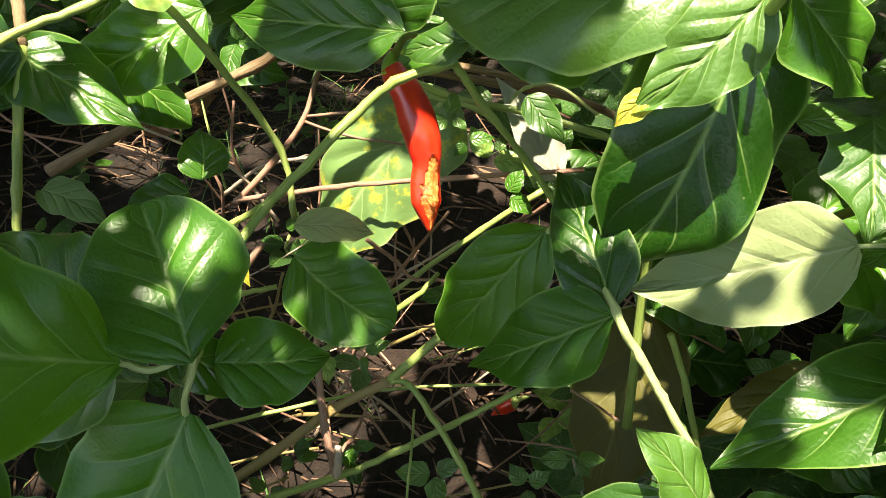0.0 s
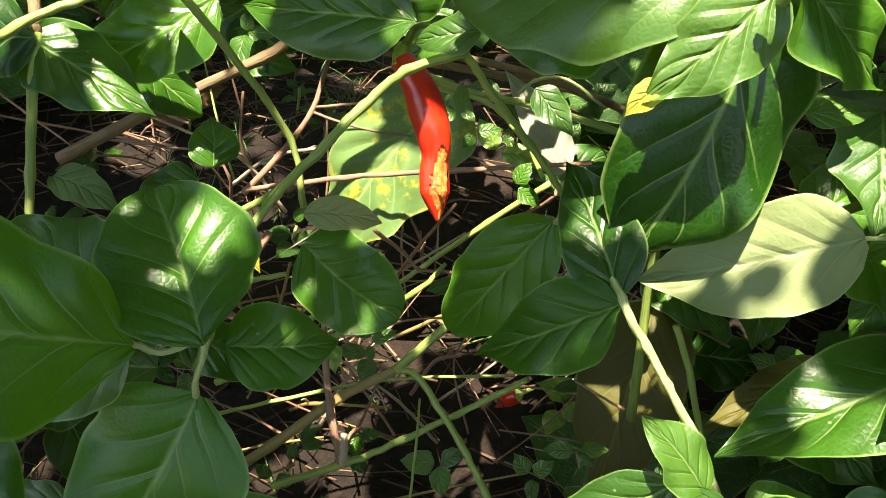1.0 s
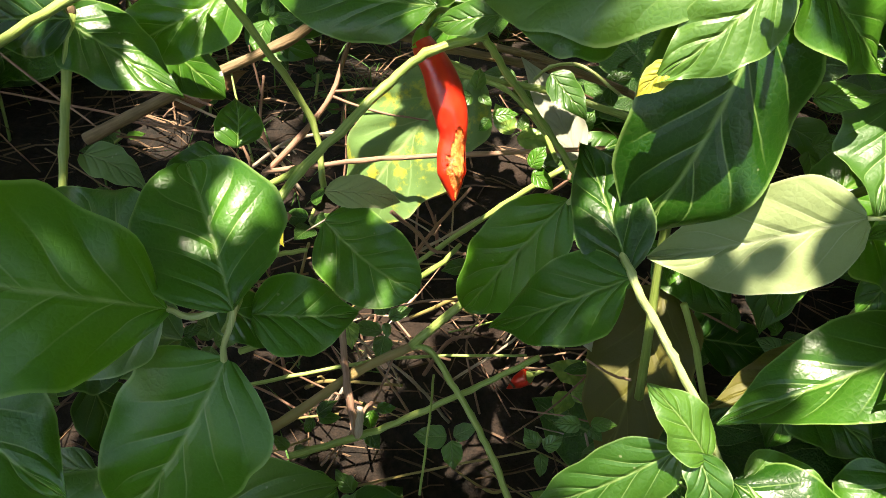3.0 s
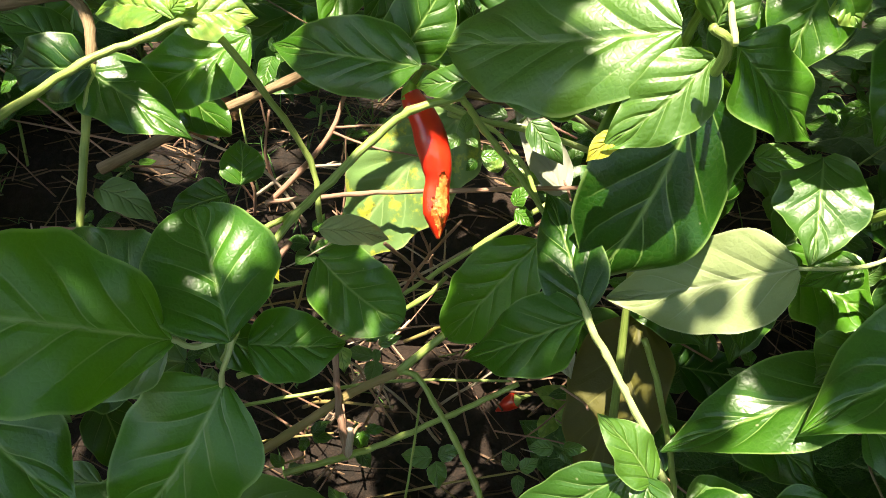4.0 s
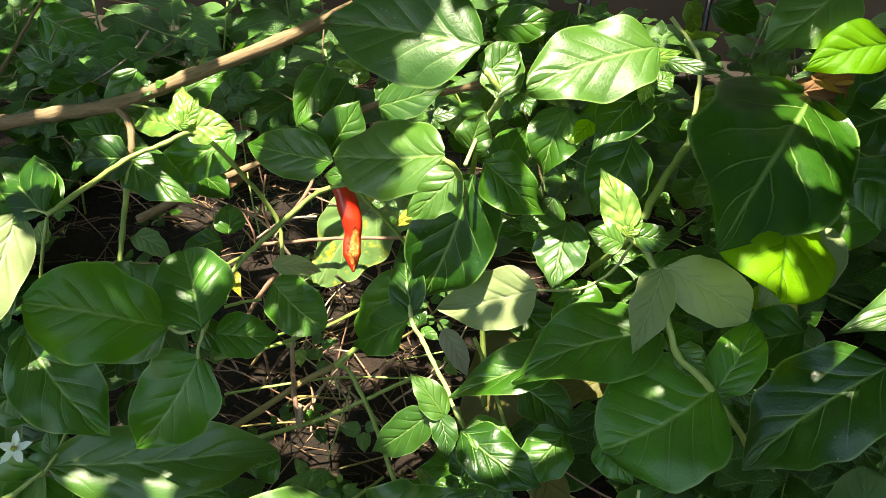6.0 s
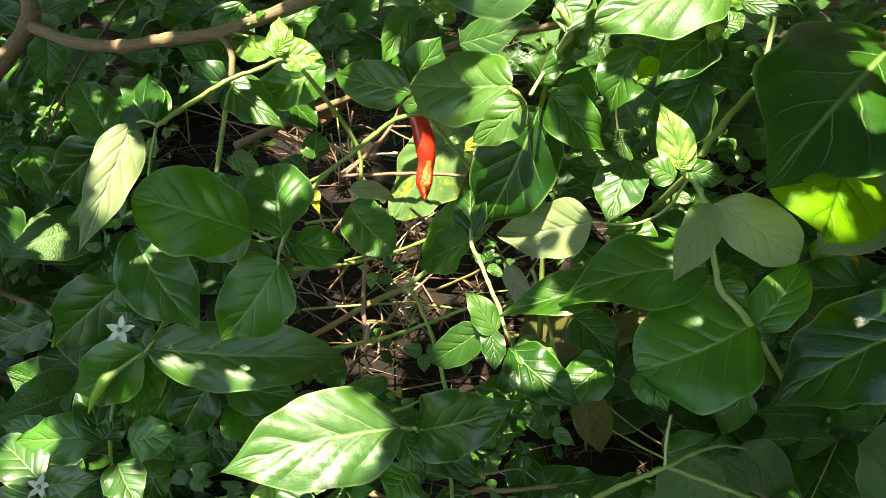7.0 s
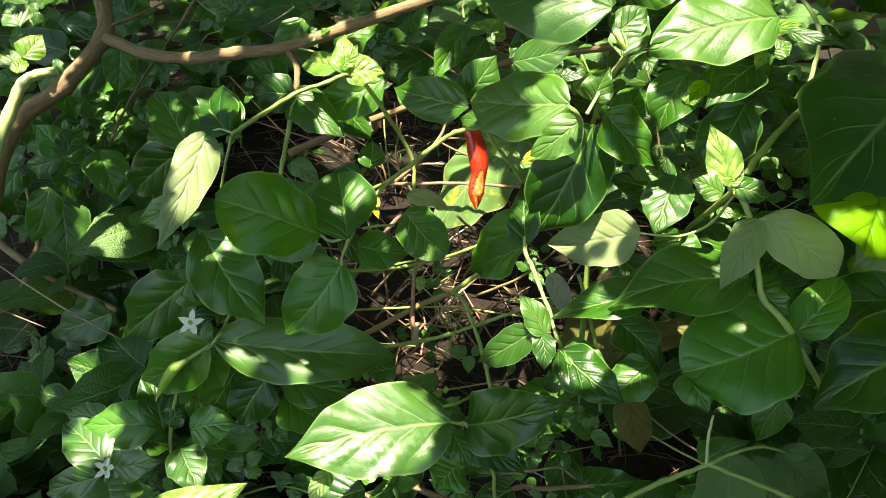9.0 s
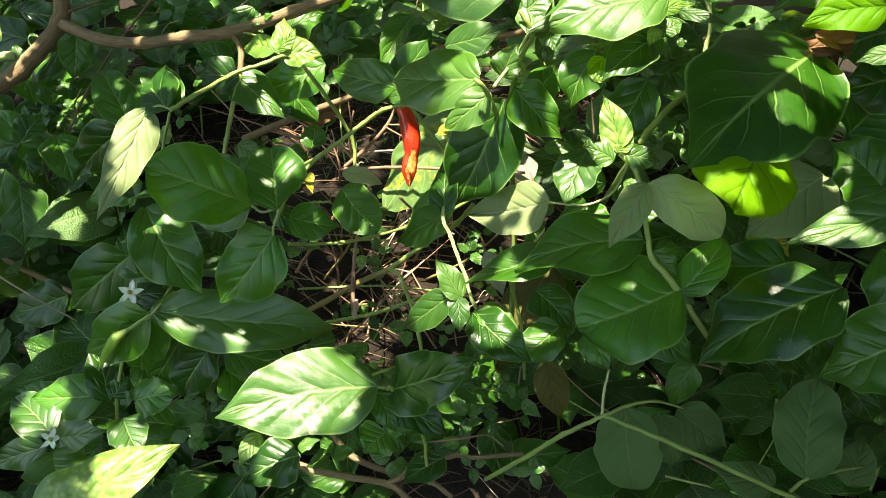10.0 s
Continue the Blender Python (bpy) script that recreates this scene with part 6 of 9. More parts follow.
leaf(plant_top, (0.178, 0.356, 0.407), (0.186, 0.334, 0.394), (-0.250, -0.574, 0.780), 0.0113, "deep", fold=0.32, arch=0.04, wave=0.05)
leaf(plant_top, (0.076, 0.287, 0.516), (0.110, 0.295, 0.519), (0.203, -0.932, 0.300), 0.0214, "deep", fold=0.18, arch=0.05, wave=0.05)
leaf(plant_top, (0.074, 0.531, 0.301), (0.054, 0.518, 0.277), (-0.279, -0.716, 0.640), 0.0234, "deep", fold=0.29, arch=0.12, wave=0.06)
leaf(plant_top, (-0.012, 0.418, 0.396), (-0.049, 0.416, 0.368), (-0.185, -0.927, 0.326), 0.0258, "deep", fold=0.18, arch=0.07, wave=0.03)
leaf(plant_top, (0.229, 0.282, 0.468), (0.203, 0.280, 0.457), (-0.178, -0.813, 0.554), 0.0183, "young", fold=0.10, arch=0.04, wave=0.06)
leaf(plant_top, (0.161, 0.359, 0.429), (0.187, 0.375, 0.449), (0.057, -0.825, 0.563), 0.0219, "deep", fold=0.20, arch=0.11, wave=0.06)
leaf(plant_top, (-0.024, 0.402, 0.447), (-0.022, 0.378, 0.416), (0.374, -0.711, 0.595), 0.0219, "deep", fold=0.13, arch=0.06, wave=0.03)
leaf(plant_top, (0.216, 0.308, 0.487), (0.202, 0.280, 0.462), (-0.017, -0.663, 0.749), 0.0203, "young", fold=0.35, arch=0.01, wave=0.07)
leaf(plant_top, (0.214, 0.262, 0.450), (0.202, 0.250, 0.430), (-0.198, -0.792, 0.577), 0.0184, "fresh", fold=0.24, arch=0.02, wave=0.04)
leaf(plant_top, (0.128, 0.332, 0.507), (0.118, 0.325, 0.485), (0.106, -0.964, 0.242), 0.0172, "deep", fold=0.28, arch=0.09, wave=0.06)
leaf(plant_top, (0.173, 0.382, 0.448), (0.140, 0.392, 0.447), (-0.259, -0.818, 0.513), 0.0244, "deep", fold=0.33, arch=0.11, wave=0.06)
leaf(plant_top, (0.233, 0.319, 0.418), (0.258, 0.326, 0.439), (-0.230, -0.814, 0.534), 0.0240, "young", fold=0.24, arch=0.03, wave=0.04)
leaf(plant_top, (0.158, 0.310, 0.490), (0.165, 0.287, 0.473), (-0.170, -0.616, 0.770), 0.0124, "fresh", fold=0.11, arch=0.06, wave=0.06)
leaf(plant_top, (-0.049, 0.434, 0.440), (-0.074, 0.416, 0.453), (0.654, -0.616, 0.439), 0.0187, "young", fold=0.36, arch=0.05, wave=0.08)
leaf(plant_top, (0.169, 0.295, 0.464), (0.199, 0.299, 0.455), (0.248, -0.814, 0.526), 0.0212, "deep", fold=0.19, arch=0.11, wave=0.03)
leaf(plant_top, (0.027, 0.405, 0.401), (0.056, 0.440, 0.388), (0.791, -0.570, 0.224), 0.0187, "deep", fold=0.27, arch=0.06, wave=0.06)
leaf(plant_top, (0.142, 0.325, 0.481), (0.160, 0.326, 0.461), (0.288, -0.929, 0.233), 0.0172, "deep", fold=0.31, arch=0.06, wave=0.04)
leaf(plant_top, (0.102, 0.352, 0.481), (0.073, 0.349, 0.480), (0.105, -0.942, 0.320), 0.0186, "deep", fold=0.14, arch=0.01, wave=0.04)
leaf(plant_top, (0.195, 0.296, 0.417), (0.224, 0.313, 0.421), (0.378, -0.743, 0.553), 0.0191, "fresh", fold=0.16, arch=0.01, wave=0.05)
leaf(plant_top, (0.220, 0.307, 0.485), (0.206, 0.307, 0.465), (-0.241, -0.962, 0.130), 0.0150, "fresh", fold=0.11, arch=0.07, wave=0.06)
leaf(plant_top, (0.236, 0.272, 0.463), (0.247, 0.249, 0.440), (-0.202, -0.729, 0.654), 0.0190, "young", fold=0.32, arch=0.02, wave=0.05)
leaf(plant_top, (0.107, 0.306, 0.425), (0.077, 0.293, 0.418), (0.109, -0.672, 0.732), 0.0195, "fresh", fold=0.24, arch=0.06, wave=0.06)
leaf(plant_top, (0.250, 0.380, 0.379), (0.264, 0.395, 0.344), (0.211, -0.923, -0.320), 0.0156, "fresh", fold=0.22, arch=0.03, wave=0.04)
leaf(plant_top, (0.116, 0.367, 0.514), (0.106, 0.346, 0.481), (0.110, -0.853, 0.509), 0.0230, "deep", fold=0.27, arch=0.09, wave=0.04)
leaf(plant_top, (0.074, 0.342, 0.474), (0.097, 0.371, 0.491), (0.451, -0.688, 0.568), 0.0243, "deep", fold=0.36, arch=0.09, wave=0.03)
leaf(plant_top, (0.145, 0.331, 0.372), (0.175, 0.320, 0.356), (0.108, -0.725, 0.680), 0.0192, "fresh", fold=0.29, arch=0.01, wave=0.07)
leaf(plant_top, (0.157, 0.367, 0.477), (0.189, 0.357, 0.457), (0.021, -0.865, 0.501), 0.0262, "deep", fold=0.24, arch=0.09, wave=0.03)
leaf(plant_top, (0.203, 0.345, 0.419), (0.239, 0.360, 0.395), (0.436, -0.890, 0.131), 0.0267, "deep", fold=0.24, arch=0.06, wave=0.04)
leaf(plant_top, (0.061, 0.329, 0.432), (0.034, 0.349, 0.434), (-0.402, -0.589, 0.701), 0.0156, "young", fold=0.12, arch=0.06, wave=0.06)
leaf(plant_top, (0.078, 0.322, 0.521), (0.104, 0.311, 0.526), (-0.406, -0.905, 0.129), 0.0135, "deep", fold=0.17, arch=0.11, wave=0.02)
leaf(plant_top, (0.071, 0.340, 0.473), (0.067, 0.344, 0.442), (0.117, -0.984, -0.134), 0.0151, "fresh", fold=0.19, arch=0.11, wave=0.04)
leaf(plant_top, (-0.044, 0.466, 0.442), (-0.013, 0.443, 0.404), (0.108, -0.815, 0.570), 0.0316, "deep", fold=0.18, arch=0.04, wave=0.07)
leaf(plant_top, (0.099, 0.341, 0.393), (0.115, 0.319, 0.379), (-0.128, -0.602, 0.788), 0.0148, "young", fold=0.24, arch=0.00, wave=0.06)
leaf(plant_top, (-0.024, 0.398, 0.430), (-0.004, 0.404, 0.409), (0.469, -0.867, 0.170), 0.0159, "fresh", fold=0.34, arch=0.09, wave=0.06)
leaf(plant_top, (0.187, 0.339, 0.529), (0.198, 0.360, 0.506), (0.709, -0.664, -0.237), 0.0151, "young", fold=0.38, arch=0.06, wave=0.04)
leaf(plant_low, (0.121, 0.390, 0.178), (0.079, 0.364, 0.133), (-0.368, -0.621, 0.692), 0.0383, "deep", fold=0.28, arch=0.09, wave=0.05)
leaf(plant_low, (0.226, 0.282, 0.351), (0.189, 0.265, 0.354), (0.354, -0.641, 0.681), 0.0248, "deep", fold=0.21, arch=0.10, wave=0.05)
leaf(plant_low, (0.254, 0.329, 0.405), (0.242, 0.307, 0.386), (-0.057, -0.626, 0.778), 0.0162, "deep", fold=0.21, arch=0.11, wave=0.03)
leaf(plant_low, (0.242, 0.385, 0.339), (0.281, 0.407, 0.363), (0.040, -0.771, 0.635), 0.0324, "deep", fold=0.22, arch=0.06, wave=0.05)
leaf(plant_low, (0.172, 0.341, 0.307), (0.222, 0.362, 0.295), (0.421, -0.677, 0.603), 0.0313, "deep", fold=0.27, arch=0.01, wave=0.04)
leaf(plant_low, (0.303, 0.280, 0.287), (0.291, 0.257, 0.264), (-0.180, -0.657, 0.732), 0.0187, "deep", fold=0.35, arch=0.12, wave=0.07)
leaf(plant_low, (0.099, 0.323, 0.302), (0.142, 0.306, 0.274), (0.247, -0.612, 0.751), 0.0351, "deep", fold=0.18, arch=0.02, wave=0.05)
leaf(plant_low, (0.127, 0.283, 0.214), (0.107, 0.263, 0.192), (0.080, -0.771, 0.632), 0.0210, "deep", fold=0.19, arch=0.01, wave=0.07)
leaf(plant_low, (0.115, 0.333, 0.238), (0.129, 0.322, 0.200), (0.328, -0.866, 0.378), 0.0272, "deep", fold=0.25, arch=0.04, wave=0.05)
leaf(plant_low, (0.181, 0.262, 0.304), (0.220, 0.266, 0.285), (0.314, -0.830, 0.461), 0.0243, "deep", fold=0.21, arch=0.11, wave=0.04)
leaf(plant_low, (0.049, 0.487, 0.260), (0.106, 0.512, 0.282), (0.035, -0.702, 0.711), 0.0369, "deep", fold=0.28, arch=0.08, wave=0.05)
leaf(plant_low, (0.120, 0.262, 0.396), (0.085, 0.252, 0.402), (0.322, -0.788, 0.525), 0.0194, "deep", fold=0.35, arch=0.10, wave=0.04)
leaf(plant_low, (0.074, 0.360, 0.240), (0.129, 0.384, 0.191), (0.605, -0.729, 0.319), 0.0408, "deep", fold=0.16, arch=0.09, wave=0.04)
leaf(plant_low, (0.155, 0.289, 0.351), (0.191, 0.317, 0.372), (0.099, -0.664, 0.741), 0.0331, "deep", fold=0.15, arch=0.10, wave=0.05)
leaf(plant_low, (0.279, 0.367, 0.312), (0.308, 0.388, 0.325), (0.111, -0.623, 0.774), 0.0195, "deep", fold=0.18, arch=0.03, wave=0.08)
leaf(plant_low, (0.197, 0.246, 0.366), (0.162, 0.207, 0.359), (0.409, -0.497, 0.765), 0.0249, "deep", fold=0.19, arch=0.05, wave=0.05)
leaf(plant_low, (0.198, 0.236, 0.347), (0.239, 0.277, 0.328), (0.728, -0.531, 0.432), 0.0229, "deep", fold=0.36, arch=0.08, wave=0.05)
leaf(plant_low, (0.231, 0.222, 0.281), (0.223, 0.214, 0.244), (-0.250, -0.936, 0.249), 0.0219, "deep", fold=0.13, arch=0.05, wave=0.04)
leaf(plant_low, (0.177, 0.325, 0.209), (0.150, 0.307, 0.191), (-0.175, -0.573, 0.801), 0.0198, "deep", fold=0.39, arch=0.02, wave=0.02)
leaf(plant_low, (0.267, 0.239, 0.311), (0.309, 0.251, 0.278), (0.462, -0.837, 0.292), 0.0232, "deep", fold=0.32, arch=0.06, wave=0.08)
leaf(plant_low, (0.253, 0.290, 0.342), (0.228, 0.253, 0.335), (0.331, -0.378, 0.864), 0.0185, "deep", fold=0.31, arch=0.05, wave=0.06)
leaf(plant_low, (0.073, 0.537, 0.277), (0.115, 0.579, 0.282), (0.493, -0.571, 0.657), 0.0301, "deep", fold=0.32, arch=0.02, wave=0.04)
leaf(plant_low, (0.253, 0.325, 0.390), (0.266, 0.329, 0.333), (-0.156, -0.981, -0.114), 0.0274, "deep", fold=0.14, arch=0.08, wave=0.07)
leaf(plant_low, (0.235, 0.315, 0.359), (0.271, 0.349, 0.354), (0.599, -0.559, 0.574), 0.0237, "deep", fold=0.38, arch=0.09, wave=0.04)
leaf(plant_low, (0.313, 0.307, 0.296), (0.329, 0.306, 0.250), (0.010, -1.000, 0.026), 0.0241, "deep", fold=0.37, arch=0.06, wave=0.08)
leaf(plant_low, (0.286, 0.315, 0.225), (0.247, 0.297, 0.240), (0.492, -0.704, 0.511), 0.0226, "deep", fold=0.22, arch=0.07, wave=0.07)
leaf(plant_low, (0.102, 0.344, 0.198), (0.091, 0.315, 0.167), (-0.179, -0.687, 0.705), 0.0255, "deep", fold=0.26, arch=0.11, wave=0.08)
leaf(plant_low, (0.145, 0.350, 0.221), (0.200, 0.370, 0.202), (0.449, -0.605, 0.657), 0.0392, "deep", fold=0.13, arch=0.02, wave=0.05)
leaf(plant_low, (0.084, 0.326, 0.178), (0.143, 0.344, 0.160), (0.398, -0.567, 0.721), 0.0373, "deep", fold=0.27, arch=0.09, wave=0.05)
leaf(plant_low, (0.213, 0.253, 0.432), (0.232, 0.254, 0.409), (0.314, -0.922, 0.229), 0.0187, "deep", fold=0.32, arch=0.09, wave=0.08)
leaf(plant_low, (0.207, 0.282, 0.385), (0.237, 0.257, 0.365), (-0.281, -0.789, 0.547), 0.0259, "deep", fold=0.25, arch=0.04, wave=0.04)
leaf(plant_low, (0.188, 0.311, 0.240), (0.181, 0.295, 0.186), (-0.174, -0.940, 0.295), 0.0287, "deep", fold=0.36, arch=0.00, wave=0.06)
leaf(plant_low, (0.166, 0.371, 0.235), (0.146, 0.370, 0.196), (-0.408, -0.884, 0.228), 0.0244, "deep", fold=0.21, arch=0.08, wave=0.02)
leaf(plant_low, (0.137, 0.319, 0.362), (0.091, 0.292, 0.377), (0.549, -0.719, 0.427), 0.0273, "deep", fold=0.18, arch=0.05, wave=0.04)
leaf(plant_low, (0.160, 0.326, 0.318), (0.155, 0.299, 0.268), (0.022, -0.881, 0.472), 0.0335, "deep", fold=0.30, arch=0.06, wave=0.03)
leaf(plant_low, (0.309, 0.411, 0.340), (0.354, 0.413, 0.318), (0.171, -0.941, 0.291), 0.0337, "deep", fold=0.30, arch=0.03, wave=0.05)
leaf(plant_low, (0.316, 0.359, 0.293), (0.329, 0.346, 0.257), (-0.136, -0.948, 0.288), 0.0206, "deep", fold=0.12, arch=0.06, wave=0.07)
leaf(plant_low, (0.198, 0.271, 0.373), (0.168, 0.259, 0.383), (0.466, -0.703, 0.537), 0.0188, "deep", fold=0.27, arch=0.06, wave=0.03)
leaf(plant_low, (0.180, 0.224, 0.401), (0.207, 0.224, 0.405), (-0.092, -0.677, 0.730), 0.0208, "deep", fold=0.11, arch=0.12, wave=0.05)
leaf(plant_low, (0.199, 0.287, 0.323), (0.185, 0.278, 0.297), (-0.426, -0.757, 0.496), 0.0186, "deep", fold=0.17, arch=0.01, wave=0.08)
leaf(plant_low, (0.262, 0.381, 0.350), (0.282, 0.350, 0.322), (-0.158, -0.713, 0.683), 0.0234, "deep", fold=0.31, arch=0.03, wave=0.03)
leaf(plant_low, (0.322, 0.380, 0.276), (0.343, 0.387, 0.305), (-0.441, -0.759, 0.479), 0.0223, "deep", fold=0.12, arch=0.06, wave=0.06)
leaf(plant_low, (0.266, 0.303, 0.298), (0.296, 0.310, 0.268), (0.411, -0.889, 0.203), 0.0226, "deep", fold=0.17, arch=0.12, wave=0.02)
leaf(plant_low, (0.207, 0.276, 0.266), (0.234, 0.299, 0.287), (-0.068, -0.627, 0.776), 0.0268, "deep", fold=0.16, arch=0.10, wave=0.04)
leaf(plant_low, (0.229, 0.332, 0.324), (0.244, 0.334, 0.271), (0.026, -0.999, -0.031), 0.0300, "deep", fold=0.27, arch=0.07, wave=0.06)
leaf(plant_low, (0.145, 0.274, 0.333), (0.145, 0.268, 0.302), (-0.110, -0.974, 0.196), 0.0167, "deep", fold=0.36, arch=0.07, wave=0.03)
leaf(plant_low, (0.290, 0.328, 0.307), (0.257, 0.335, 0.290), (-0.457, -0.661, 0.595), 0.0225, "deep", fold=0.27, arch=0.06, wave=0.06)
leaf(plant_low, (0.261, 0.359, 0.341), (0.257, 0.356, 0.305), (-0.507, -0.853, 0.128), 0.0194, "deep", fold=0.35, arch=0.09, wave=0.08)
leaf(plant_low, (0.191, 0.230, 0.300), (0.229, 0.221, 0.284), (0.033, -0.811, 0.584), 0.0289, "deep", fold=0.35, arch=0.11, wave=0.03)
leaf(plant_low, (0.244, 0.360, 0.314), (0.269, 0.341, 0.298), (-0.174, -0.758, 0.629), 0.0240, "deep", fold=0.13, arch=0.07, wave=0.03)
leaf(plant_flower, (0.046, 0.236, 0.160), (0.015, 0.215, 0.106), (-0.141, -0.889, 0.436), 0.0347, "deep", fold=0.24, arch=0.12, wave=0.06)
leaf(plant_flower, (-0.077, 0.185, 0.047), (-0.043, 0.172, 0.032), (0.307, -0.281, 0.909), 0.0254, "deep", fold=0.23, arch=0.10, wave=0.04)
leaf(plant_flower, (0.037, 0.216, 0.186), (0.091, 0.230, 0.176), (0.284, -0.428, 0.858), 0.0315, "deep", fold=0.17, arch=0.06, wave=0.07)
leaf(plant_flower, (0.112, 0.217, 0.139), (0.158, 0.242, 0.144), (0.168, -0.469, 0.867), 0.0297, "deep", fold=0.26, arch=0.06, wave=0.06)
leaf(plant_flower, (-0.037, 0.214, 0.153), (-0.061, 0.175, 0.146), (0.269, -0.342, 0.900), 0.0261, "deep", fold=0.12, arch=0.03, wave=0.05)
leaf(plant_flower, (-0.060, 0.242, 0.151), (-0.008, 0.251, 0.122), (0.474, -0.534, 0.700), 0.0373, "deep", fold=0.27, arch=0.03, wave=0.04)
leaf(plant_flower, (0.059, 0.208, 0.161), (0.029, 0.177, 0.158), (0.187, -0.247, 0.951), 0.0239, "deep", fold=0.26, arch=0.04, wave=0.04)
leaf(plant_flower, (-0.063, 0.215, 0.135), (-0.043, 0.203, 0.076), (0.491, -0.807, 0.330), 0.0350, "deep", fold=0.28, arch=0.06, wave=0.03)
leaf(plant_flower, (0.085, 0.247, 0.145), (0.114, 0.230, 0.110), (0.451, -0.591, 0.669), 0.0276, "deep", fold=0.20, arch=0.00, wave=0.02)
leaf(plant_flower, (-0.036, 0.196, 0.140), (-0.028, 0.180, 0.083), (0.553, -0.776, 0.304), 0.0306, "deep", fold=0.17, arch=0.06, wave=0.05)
leaf(plant_flower, (0.084, 0.240, 0.134), (0.111, 0.251, 0.088), (0.610, -0.774, 0.169), 0.0260, "deep", fold=0.37, arch=0.07, wave=0.06)
leaf(plant_flower, (0.092, 0.210, 0.178), (0.109, 0.205, 0.122), (0.255, -0.952, 0.172), 0.0282, "deep", fold=0.25, arch=0.08, wave=0.07)
leaf(plant_flower, (0.085, 0.228, 0.217), (0.052, 0.205, 0.233), (0.603, -0.397, 0.692), 0.0246, "deep", fold=0.17, arch=0.01, wave=0.08)
leaf(plant_flower, (-0.035, 0.191, 0.071), (-0.080, 0.173, 0.074), (0.151, -0.230, 0.961), 0.0274, "deep", fold=0.22, arch=0.02, wave=0.06)
leaf(plant_flower, (-0.003, 0.229, 0.132), (0.012, 0.197, 0.112), (0.303, -0.401, 0.865), 0.0253, "deep", fold=0.22, arch=0.09, wave=0.07)
leaf(plant_flower, (0.065, 0.173, 0.161), (0.043, 0.139, 0.154), (0.137, -0.292, 0.946), 0.0251, "deep", fold=0.29, arch=0.01, wave=0.02)
leaf(plant_flower, (0.084, 0.235, 0.101), (0.115, 0.260, 0.116), (-0.180, -0.333, 0.926), 0.0242, "deep", fold=0.26, arch=0.04, wave=0.03)
leaf(plant_flower, (0.035, 0.236, 0.092), (0.069, 0.257, 0.119), (-0.157, -0.681, 0.715), 0.0263, "deep", fold=0.24, arch=0.05, wave=0.07)
leaf(plant_flower, (0.055, 0.215, 0.200), (0.103, 0.236, 0.190), (0.384, -0.530, 0.756), 0.0272, "deep", fold=0.33, arch=0.08, wave=0.03)
leaf(plant_flower, (-0.058, 0.189, 0.049), (-0.059, 0.185, -0.014), (0.456, -0.889, 0.049), 0.0278, "deep", fold=0.36, arch=0.12, wave=0.03)
leaf(plant_flower, (-0.100, 0.240, 0.113), (-0.163, 0.226, 0.082), (-0.112, -0.787, 0.607), 0.0379, "deep", fold=0.17, arch=0.10, wave=0.03)
leaf(plant_flower, (-0.066, 0.242, 0.132), (-0.026, 0.262, 0.082), (0.768, -0.466, 0.439), 0.0317, "deep", fold=0.12, arch=0.00, wave=0.06)
leaf(plant_low, (0.113, 0.226, 0.192), (0.086, 0.221, 0.208), (0.509, -0.484, 0.711), 0.0189, "deep", fold=0.32, arch=0.08, wave=0.02)
leaf(plant_low, (0.300, 0.267, 0.281), (0.305, 0.270, 0.244), (-0.340, -0.935, -0.105), 0.0154, "deep", fold=0.17, arch=0.11, wave=0.05)
leaf(plant_low, (0.212, 0.236, 0.154), (0.184, 0.237, 0.133), (-0.503, -0.538, 0.676), 0.0219, "deep", fold=0.36, arch=0.07, wave=0.04)
leaf(plant_low, (0.196, 0.244, 0.182), (0.229, 0.261, 0.202), (-0.129, -0.646, 0.752), 0.0256, "deep", fold=0.16, arch=0.05, wave=0.04)
leaf(plant_low, (0.131, 0.238, 0.129), (0.088, 0.217, 0.122), (0.129, -0.534, 0.835), 0.0304, "deep", fold=0.32, arch=0.05, wave=0.07)
leaf(plant_low, (0.351, 0.296, 0.243), (0.375, 0.292, 0.220), (0.073, -0.969, 0.236), 0.0211, "deep", fold=0.28, arch=0.02, wave=0.07)
leaf(plant_low, (0.313, 0.318, 0.219), (0.292, 0.280, 0.209), (0.085, -0.301, 0.950), 0.0230, "deep", fold=0.22, arch=0.10, wave=0.03)
# small leaves of side shoots between the larger ones
shoot(shrub, (-0.245, 0.205, 0.315), "deep", 0.018, 4717)
shoot(shrub, (-0.530, 0.334, 0.295), "deep", 0.015, 8869)
shoot(shrub, (-0.504, 0.386, 0.306), "young", 0.020, 1010)
shoot(shrub, (-0.472, 0.315, 0.176), "young", 0.022, 5241)
shoot(shrub, (-0.596, 0.311, 0.245), "deep", 0.022, 6845)
shoot(shrub, (-0.534, 0.370, 0.299), "fresh", 0.019, 4846)
shoot(shrub, (-0.504, 0.379, 0.295), "fresh", 0.023, 9452)
shoot(shrub, (-0.585, 0.319, 0.272), "fresh", 0.030, 2553)
shoot(shrub, (-0.478, 0.423, 0.347), "fresh", 0.017, 2416)
shoot(shrub, (-0.525, 0.410, 0.355), "deep", 0.020, 9434)
shoot(shrub, (-0.532, 0.379, 0.311), "young", 0.021, 5814)
shoot(shrub, (-0.469, 0.392, 0.294), "deep", 0.028, 6137)
shoot(shrub, (-0.510, 0.368, 0.282), "deep", 0.024, 7558)
shoot(shrub, (-0.256, 0.286, 0.359), "deep", 0.013, 8329)
shoot(shrub, (-0.490, 0.429, 0.364), "fresh", 0.016, 9219)
shoot(shrub, (-0.240, 0.176, 0.302), "fresh", 0.018, 2835)
